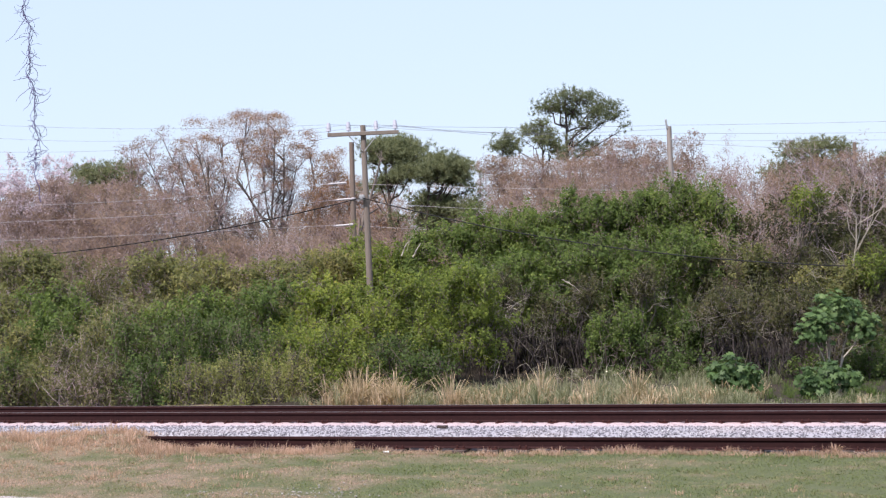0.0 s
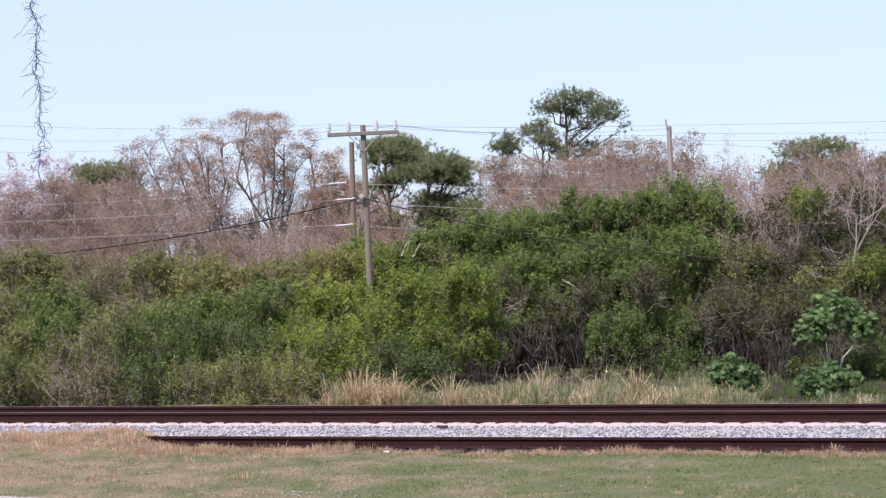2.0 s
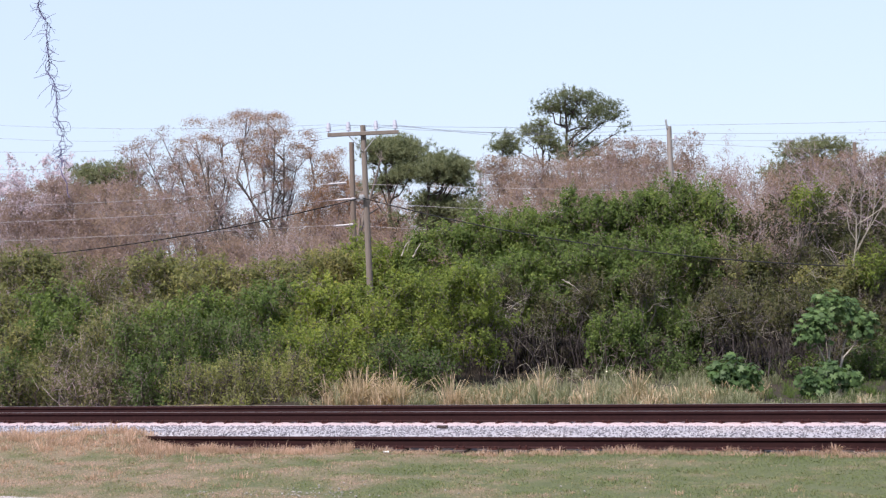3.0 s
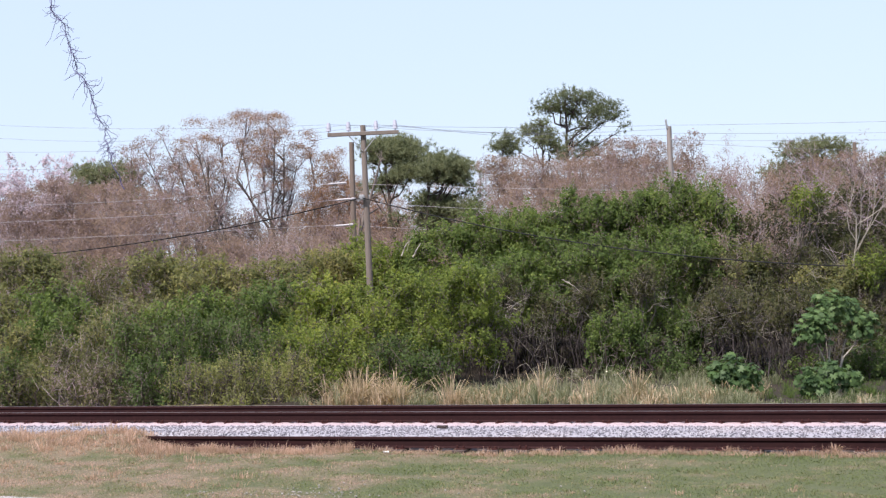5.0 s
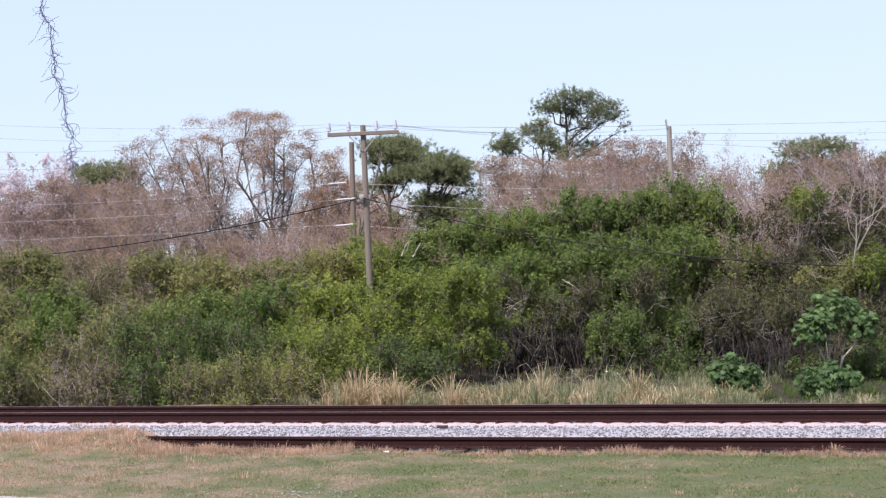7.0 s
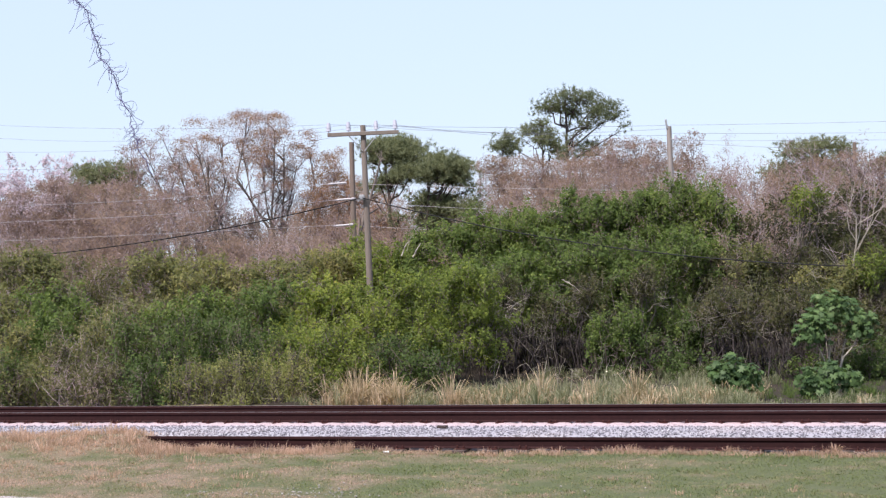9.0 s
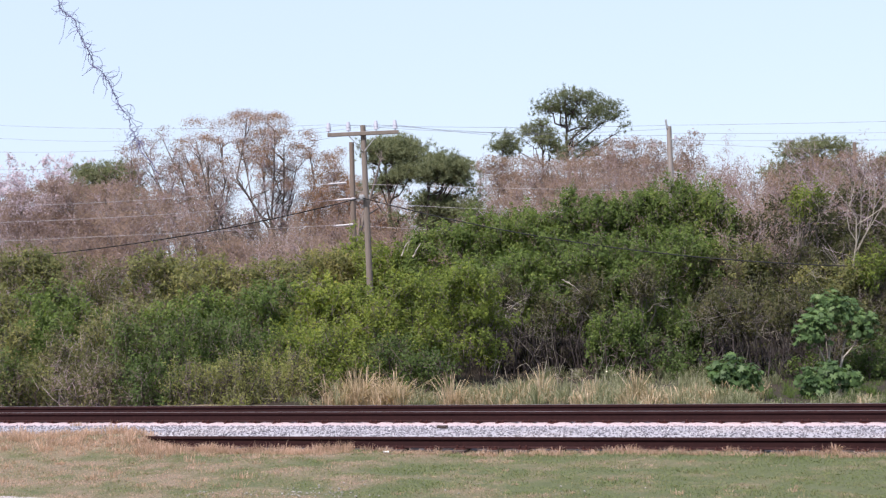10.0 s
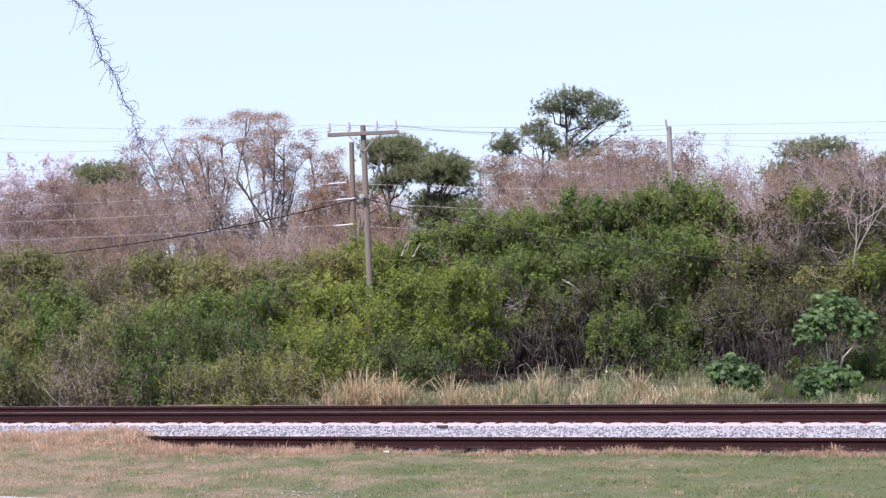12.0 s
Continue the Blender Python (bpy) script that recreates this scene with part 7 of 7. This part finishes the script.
utility_pole("plain dark wooden pole without crossarm", (19.00, 76.00, 0), 8.47, 0.080, POLE_DARK, 0.50, cap=False)
wire("overhead_wire", "thin grey wire strung between pole insulators", (-3.51, 52.00, 7.82), (-16.04, 56.00, 8.60), 0.15, 0.004, WIRE_DARK)
wire("overhead_wire", "thin grey wire strung between pole insulators", (-3.51, 52.00, 7.82), (7.93, 57.00, 7.90), 0.08, 0.005, WIRE_DARK)
wire("overhead_wire", "thin grey wire strung between pole insulators", (-2.89, 52.00, 7.80), (-16.05, 56.00, 8.18), 0.33, 0.004, WIRE_DARK)
wire("overhead_wire", "thin grey wire strung between pole insulators", (-2.89, 52.00, 7.80), (7.92, 57.00, 7.78), 0.21, 0.005, WIRE_DARK)
wire("overhead_wire", "thin grey wire strung between pole insulators", (-2.01, 52.00, 7.78), (-16.06, 56.00, 7.66), 0.31, 0.004, WIRE_DARK)
wire("overhead_wire", "thin grey wire strung between pole insulators", (-2.01, 52.00, 7.78), (7.92, 57.00, 7.55), 0.13, 0.005, WIRE_DARK)
wire("overhead_wire", "thin grey wire strung between pole insulators", (-1.41, 52.00, 7.76), (-16.08, 56.00, 7.05), 0.43, 0.004, WIRE_DARK)
wire("overhead_wire", "thin grey wire strung between pole insulators", (-1.41, 52.00, 7.76), (7.91, 57.00, 7.31), 0.16, 0.005, WIRE_DARK)
wire("overhead_wire", "thin grey wire strung between pole insulators", (7.97, 57.00, 7.90), (15.35, 52.00, 7.38), 0.02, 0.005, WIRE_DARK)
wire("overhead_wire", "thin grey wire strung between pole insulators", (7.96, 57.00, 7.62), (15.33, 52.00, 7.01), 0.02, 0.005, WIRE_DARK)
wire("overhead_wire", "thin grey wire strung between pole insulators", (7.95, 57.00, 7.37), (15.33, 52.00, 6.78), 0.02, 0.005, WIRE_DARK)
wire("overhead_wire", "thin grey wire strung between pole insulators", (7.95, 57.00, 7.31), (15.31, 52.00, 6.37), 0.04, 0.005, WIRE_DARK)
wire("overhead_wire", "pale aluminium wire strung low along the poles", (-3.70, 60.00, 6.43), (-16.40, 57.00, 5.82), 0.16, 0.007, WIRE_GREY)
wire("overhead_wire", "pale aluminium wire strung low along the poles", (-2.88, 60.00, 6.36), (8.11, 58.00, 5.68), 0.04, 0.006, WIRE_GREY)
dead_end("pale grey strain insulator at the end of a wire", (-4.15, 59.90, 6.38), (-3.41, 59.90, 6.42))
wire("overhead_wire", "pale aluminium wire strung low along the poles", (-3.41, 60.00, 5.84), (-16.41, 57.00, 5.25), 0.13, 0.007, WIRE_GREY)
wire("overhead_wire", "pale aluminium wire strung low along the poles", (-2.49, 60.00, 5.65), (8.09, 58.00, 4.88), 0.08, 0.006, WIRE_GREY)
dead_end("pale grey strain insulator at the end of a wire", (-3.86, 59.90, 5.80), (-3.12, 59.90, 5.84))
wire("overhead_wire", "pale aluminium wire strung low along the poles", (-3.50, 60.00, 4.90), (-16.43, 57.00, 4.59), 0.01, 0.007, WIRE_GREY)
wire("overhead_wire", "pale aluminium wire strung low along the poles", (-2.93, 60.00, 4.84), (8.05, 57.90, 4.06), 0.08, 0.006, WIRE_GREY)
dead_end("pale grey strain insulator at the end of a wire", (-3.95, 59.90, 4.86), (-3.21, 59.90, 4.90))
wire("overhead_wire", "black communication cable sagging from the pole", (-2.50, 51.80, 5.48), (-14.43, 50.00, 3.85), 0.30, 0.017, CABLE_BLACK)
wire("overhead_wire", "black communication cable sagging from the pole", (-2.50, 51.80, 5.48), (10.62, 43.50, 2.90), 0.42, 0.016, CABLE_BLACK)
tagged(part("cable_clamp", box_bm(0.18, 0.14, 0.16, 0.02, None, pose(-2.50, 51.85, 5.49)), STEEL), "small steel cable clamp on the pole", "clamp")
# ---- hanging moss on an oak limb above the viewer ----
MOSS_SPINE = ((0.62, 0.010), (0.30, 0.006), (0.138, 0.002), (0.108, -0.014), (0.062, 0.004), (0.040, 0.013), (-0.002, 0.004), (-0.089, 0.003), (-0.140, -0.010), (-0.161, 0.005), (-0.188, 0.011), (-0.244, 0.012), (-0.316, 0.006), (-0.370, 0.017), (-0.402, 0.001), (-0.429, 0.005), (-0.449, -0.006), (-0.468, 0.003))
MOSS_TAIL = ((-0.468, 0.003), (-0.492, -0.006), (-0.521, -0.001), (-0.547, 0.010), (-0.579, 0.006), (-0.60, 0.012))
# side threads: height on the strand, way from straight down, length, turn over the length
MOSS_THREADS = ((0.071, -45, 0.115, -8), (0.0, -105, 0.058, 15), (0.04, 45, 0.045, -50), (0.058, 115, 0.045, -25), (-0.052, 55, 0.042, 10), (-0.03, -5, 0.125, -55), (-0.089, 65, 0.062, 12), (-0.10, 55, 0.080, -140), (-0.095, -60, 0.090, 130), (-0.14, -80, 0.055, 0), (-0.181, -72, 0.085, 75), (-0.185, -50, 0.062, 50), (-0.183, 22, 0.090, 125), (-0.24, 72, 0.075, 70), (-0.20, -5, 0.075, -30), (-0.32, 100, 0.080, -140), (-0.34, -45, 0.055, 130), (-0.37, 15, 0.060, -20), (-0.365, 26, 0.055, 5), (-0.335, -130, 0.032, 10), (-0.469, -32, 0.040, 0))


def moss_line(nodes, step=0.006):
    """A crooked line through nodes of (height, sideways)."""
    z = np.arange(nodes[0][0], nodes[-1][0] - 1e-6, -step)
    x = np.interp(-z, [-n[0] for n in nodes], [n[1] for n in nodes])
    return np.stack([x, np.zeros(len(z)), z], 1)


def moss_thread(rng, start, way, length, turn, steps=10):
    pts, a = [np.array(start, float)], way
    for _ in range(steps):
        r = radians(a)
        pts.append(pts[-1] + np.array([math.sin(r), rng.normal(0, 0.25), -math.cos(r)]) * length / steps)
        a += turn / steps + rng.normal(0, 7.0)
    return np.array(pts)


def hanging_moss():
    rng = np.random.default_rng(4)
    thing = empty("hanging_moss", (-1.5, 6.0, 3.9), "wiry grey strand of hanging moss swaying in wind", "moss")
    main = moss_line(MOSS_SPINE)
    main[:, 0] += rng.normal(0, 0.0012, len(main))
    main[:, 1] += np.cumsum(rng.normal(0, 0.001, len(main)))
    t = (0.62 - main[:, 2]) / 1.09
    part("strand", mesh_arrays("strand", *tube(main, 0.0014 + 0.0006 * np.sin(t * 60.0) * np.sin(t * 23.0), 5), MOSS_GREY), None, thing)
    for k, (amp, wave, shift) in enumerate(((0.015, 52.0, 0.4), (0.012, 71.0, 2.0), (0.010, 96.0, 4.0))):
        side = main[60:-2 - 14 * k].copy()
        side[:, 0] += amp * np.sin(side[:, 2] * wave + shift) * (0.55 + 0.45 * np.sin(side[:, 2] * 17.0 + 2 * k)) + rng.normal(0, 0.001, len(side))
        side[:, 1] += amp * np.cos(side[:, 2] * wave + shift)
        part("strand", mesh_arrays("strand", *tube(side, 0.0010, 4), MOSS_GREY), None, thing)

    def branch(z, way, length, turn, r):
        i = int(np.argmin(np.abs(main[:, 2] - z)))
        p = moss_thread(rng, main[i], way, length, turn)
        part("thread", mesh_arrays("thread", *tube(p, np.linspace(r, r * 0.55, len(p)), 4), MOSS_GREY), None, thing)

    for z, way, length, turn in MOSS_THREADS:
        branch(z, way, length, turn, 0.0012)
    for k in range(84):      # short curls, crowded at the knot near the end
        z = rng.uniform(-0.47, -0.42) if k % 3 == 0 else rng.uniform(-0.42, 0.14)
        branch(z, rng.choice([-1, 1]) * rng.uniform(25, 125), rng.uniform(0.016, 0.055), rng.normal(0, 100), 0.0009)
    tail = part("tail", mesh_arrays("tail", *tube(moss_line(MOSS_TAIL) - np.array([0.003, 0, -0.468]), 0.0017, 5), MOSS_GREY), None, thing, "thin dangling end")
    tail.location = (0.003, float(main[-1, 1]), -0.468)
    return thing, tail


def oak_limb():
    """The overhanging limb that carries the moss, on its own trunk beside the viewer."""
    rng = np.random.default_rng(9)
    thing = empty("oak_tree", (-4.6, 5.2, 1.2), "grey-barked oak with a limb reaching over", "tree")
    a = np.array([(0, 0, -0.4), (0.05, 0, 1.2), (-0.05, 0.05, 2.6), (0.1, 0.05, 3.4)], float)
    limb = np.array([(0.05, 0.02, 2.9), (1.2, 0.35, 3.35), (2.3, 0.6, 3.4), (3.2, 0.8, 3.38), (3.9, 0.85, 3.51)], float)
    segs = [(0, a[:-1], a[1:], np.array([0.24, 0.2, 0.18]), np.array([0.2, 0.18, 0.12])), (0, limb[:-1], limb[1:], np.array([0.11, 0.085, 0.06, 0.035]), np.array([0.085, 0.06, 0.035, 0.015]))]
    part("trunk", limb_mesh("trunk", segs, BARK_GREY), None, thing)
    return thing


MOSS, MOSS_TAIL_END = hanging_moss()
oak_limb()


def motions():
    swing = [
        (0.00, pose(-1.490, 6.0, 3.951, 0, -1.85, 0)), (0.20, pose(-1.495, 6.0, 3.953, 0, -1.22, 0)), (0.40, pose(-1.496, 6.0, 3.955, 0, -0.16, 0)),
        (0.60, pose(-1.506, 6.0, 3.958, 0, 1.55, 0)), (0.80, pose(-1.501, 6.0, 3.959, 0, 1.11, 0)), (1.00, pose(-1.485, 6.0, 3.959, 0, -1.26, 0)),
        (1.20, pose(-1.463, 6.0, 3.962, 0, -1.93, 0)), (1.40, pose(-1.448, 6.0, 3.968, 0, -2.19, 0)), (1.60, pose(-1.446, 6.0, 3.966, 0, -3.27, 0)),
        (1.80, pose(-1.455, 6.0, 3.964, 0, -0.85, 0)), (2.00, pose(-1.464, 6.0, 3.962, 0, -0.41, 0)), (2.20, pose(-1.455, 6.0, 3.966, 0, -0.21, 0)),
        (2.40, pose(-1.433, 6.0, 3.970, 0, -0.88, 0)), (2.60, pose(-1.419, 6.0, 3.967, 0, -4.39, 0)), (2.80, pose(-1.417, 6.0, 3.965, 0, -6.12, 0)),
        (3.00, pose(-1.426, 6.0, 3.961, 0, -5.63, 0)), (3.20, pose(-1.426, 6.0, 3.957, 0, -9.24, 0)), (3.50, pose(-1.401, 6.0, 3.965, 0, -4.37, 0)),
        (3.90, pose(-1.399, 6.0, 3.958, 0, -12.12, 0)), (4.30, pose(-1.375, 6.0, 3.966, 0, -4.17, 0)), (4.60, pose(-1.381, 6.0, 3.962, 0, -9.59, 0)),
        (4.80, pose(-1.365, 6.0, 3.963, 0, -10.52, 0)), (4.90, pose(-1.347, 6.0, 3.961, 0, -14.43, 0)), (5.00, pose(-1.354, 6.0, 3.955, 0, -19.25, 0)),
        (5.10, pose(-1.375, 6.0, 3.949, 0, -21.17, 0)), (5.20, pose(-1.402, 6.0, 3.956, 0, -17.29, 0)), (5.30, pose(-1.412, 6.0, 3.965, 0, -8.76, 0)),
        (5.40, pose(-1.399, 6.0, 3.971, 0, -2.44, 0)), (5.50, pose(-1.386, 6.0, 3.972, 0, -0.91, 0)), (5.60, pose(-1.353, 6.0, 3.975, 0, -4.06, 0)),
        (5.70, pose(-1.327, 6.0, 3.971, 0, -11.83, 0)), (5.80, pose(-1.322, 6.0, 3.964, 0, -17.90, 0)), (5.90, pose(-1.334, 6.0, 3.956, 0, -23.31, 0)),
        (6.00, pose(-1.357, 6.0, 3.949, 0, -25.50, 0)), (6.10, pose(-1.369, 6.0, 3.949, 0, -20.52, 0)), (6.20, pose(-1.374, 6.0, 3.951, 0, -15.62, 0)),
        (6.30, pose(-1.378, 6.0, 3.954, 0, -12.01, 0)), (6.40, pose(-1.385, 6.0, 3.956, 0, -9.03, 0)), (6.50, pose(-1.402, 6.0, 3.956, 0, -7.95, 0)),
        (6.60, pose(-1.423, 6.0, 3.955, 0, -7.69, 0)), (6.70, pose(-1.434, 6.0, 3.953, 0, -7.87, 0)), (6.80, pose(-1.435, 6.0, 3.951, 0, -9.12, 0)),
        (6.90, pose(-1.427, 6.0, 3.949, 0, -9.08, 0)), (7.00, pose(-1.411, 6.0, 3.948, 0, -8.65, 0)), (7.10, pose(-1.408, 6.0, 3.952, 0, -9.59, 0)),
        (7.20, pose(-1.412, 6.0, 3.955, 0, -10.50, 0)), (7.50, pose(-1.377, 6.0, 3.964, 0, -3.93, 0)), (7.90, pose(-1.348, 6.0, 3.967, 0, -15.51, 0)),
        (8.30, pose(-1.308, 6.0, 3.980, 0, -6.40, 0)), (8.60, pose(-1.297, 6.0, 3.986, 0, -15.31, 0)), (8.80, pose(-1.274, 6.0, 3.994, 0, -14.41, 0)),
        (8.90, pose(-1.267, 6.0, 3.995, 0, -18.07, 0)), (9.00, pose(-1.268, 6.0, 4.000, 0, -20.68, 0)), (9.10, pose(-1.269, 6.0, 4.000, 0, -22.39, 0)),
        (9.20, pose(-1.269, 6.0, 4.002, 0, -21.76, 0)), (9.30, pose(-1.257, 6.0, 4.003, 0, -20.39, 0)), (9.50, pose(-1.241, 6.0, 4.005, 0, -16.79, 0)),
        (9.70, pose(-1.239, 6.0, 3.999, 0, -21.90, 0)), (9.80, pose(-1.252, 6.0, 3.989, 0, -27.63, 0)), (9.90, pose(-1.273, 6.0, 3.979, 0, -28.39, 0)),
        (10.00, pose(-1.310, 6.0, 3.970, 0, -27.03, 0)), (10.20, pose(-1.370, 6.0, 3.964, 0, -16.48, 0)), (10.40, pose(-1.385, 6.0, 3.962, 0, -6.75, 0)),
        (10.50, pose(-1.388, 6.0, 3.962, 0, -6.09, 0)), (10.70, pose(-1.392, 6.0, 3.960, 0, -12.39, 0)), (10.90, pose(-1.359, 6.0, 3.967, 0, -16.18, 0)),
        (11.00, pose(-1.327, 6.0, 3.973, 0, -16.86, 0)), (11.20, pose(-1.274, 6.0, 3.981, 0, -25.92, 0)), (11.40, pose(-1.299, 6.0, 3.980, 0, -28.15, 0)),
        (11.50, pose(-1.304, 6.0, 3.986, 0, -23.55, 0)), (11.70, pose(-1.301, 6.0, 3.990, 0, -23.77, 0)), (12.00, pose(-1.269, 6.0, 3.998, 0, -22.04, 0))]
    walk(MOSS, swing)
    times = [t for t, _ in swing]
    angles = [math.degrees(m.to_euler().y) for _, m in swing]
    walk(MOSS_TAIL_END, [(t, pose(*MOSS_TAIL_END.location, 0, 0.45 * (float(np.interp(t - 0.2, times, angles)) - a), 0)) for t, a in zip(times, angles)])
    sway = [(0.0, 1.2, 0.0), (0.5, 0.1, 0.3), (1.0, 0.0, 0.0), (1.5, -0.4, -0.3), (2.0, -0.3, 0.2), (2.5, 0.0, 0.0), (3.0, -0.2, 0.3), (4.0, 0.2, -0.2), (5.0, -0.2, 0.2), (5.5, -0.5, -0.2), (6.0, -0.3, 0.3), (7.0, -0.2, -0.2), (8.0, 0.1, 0.2), (9.0, -0.4, -0.2), (10.0, -0.5, 0.2), (11.0, -0.3, -0.2), (12.0, -0.4, 0.2)]
    walk(PLANT_A_CROWN, [(t, pose(0, 0, 0, b, a * 1.6, 0)) for t, a, b in sway])
    walk(PLANT_B_CROWN, [(t, pose(0, 0, 0, -b, a * -0.9, 0)) for t, a, b in sway])


motions()
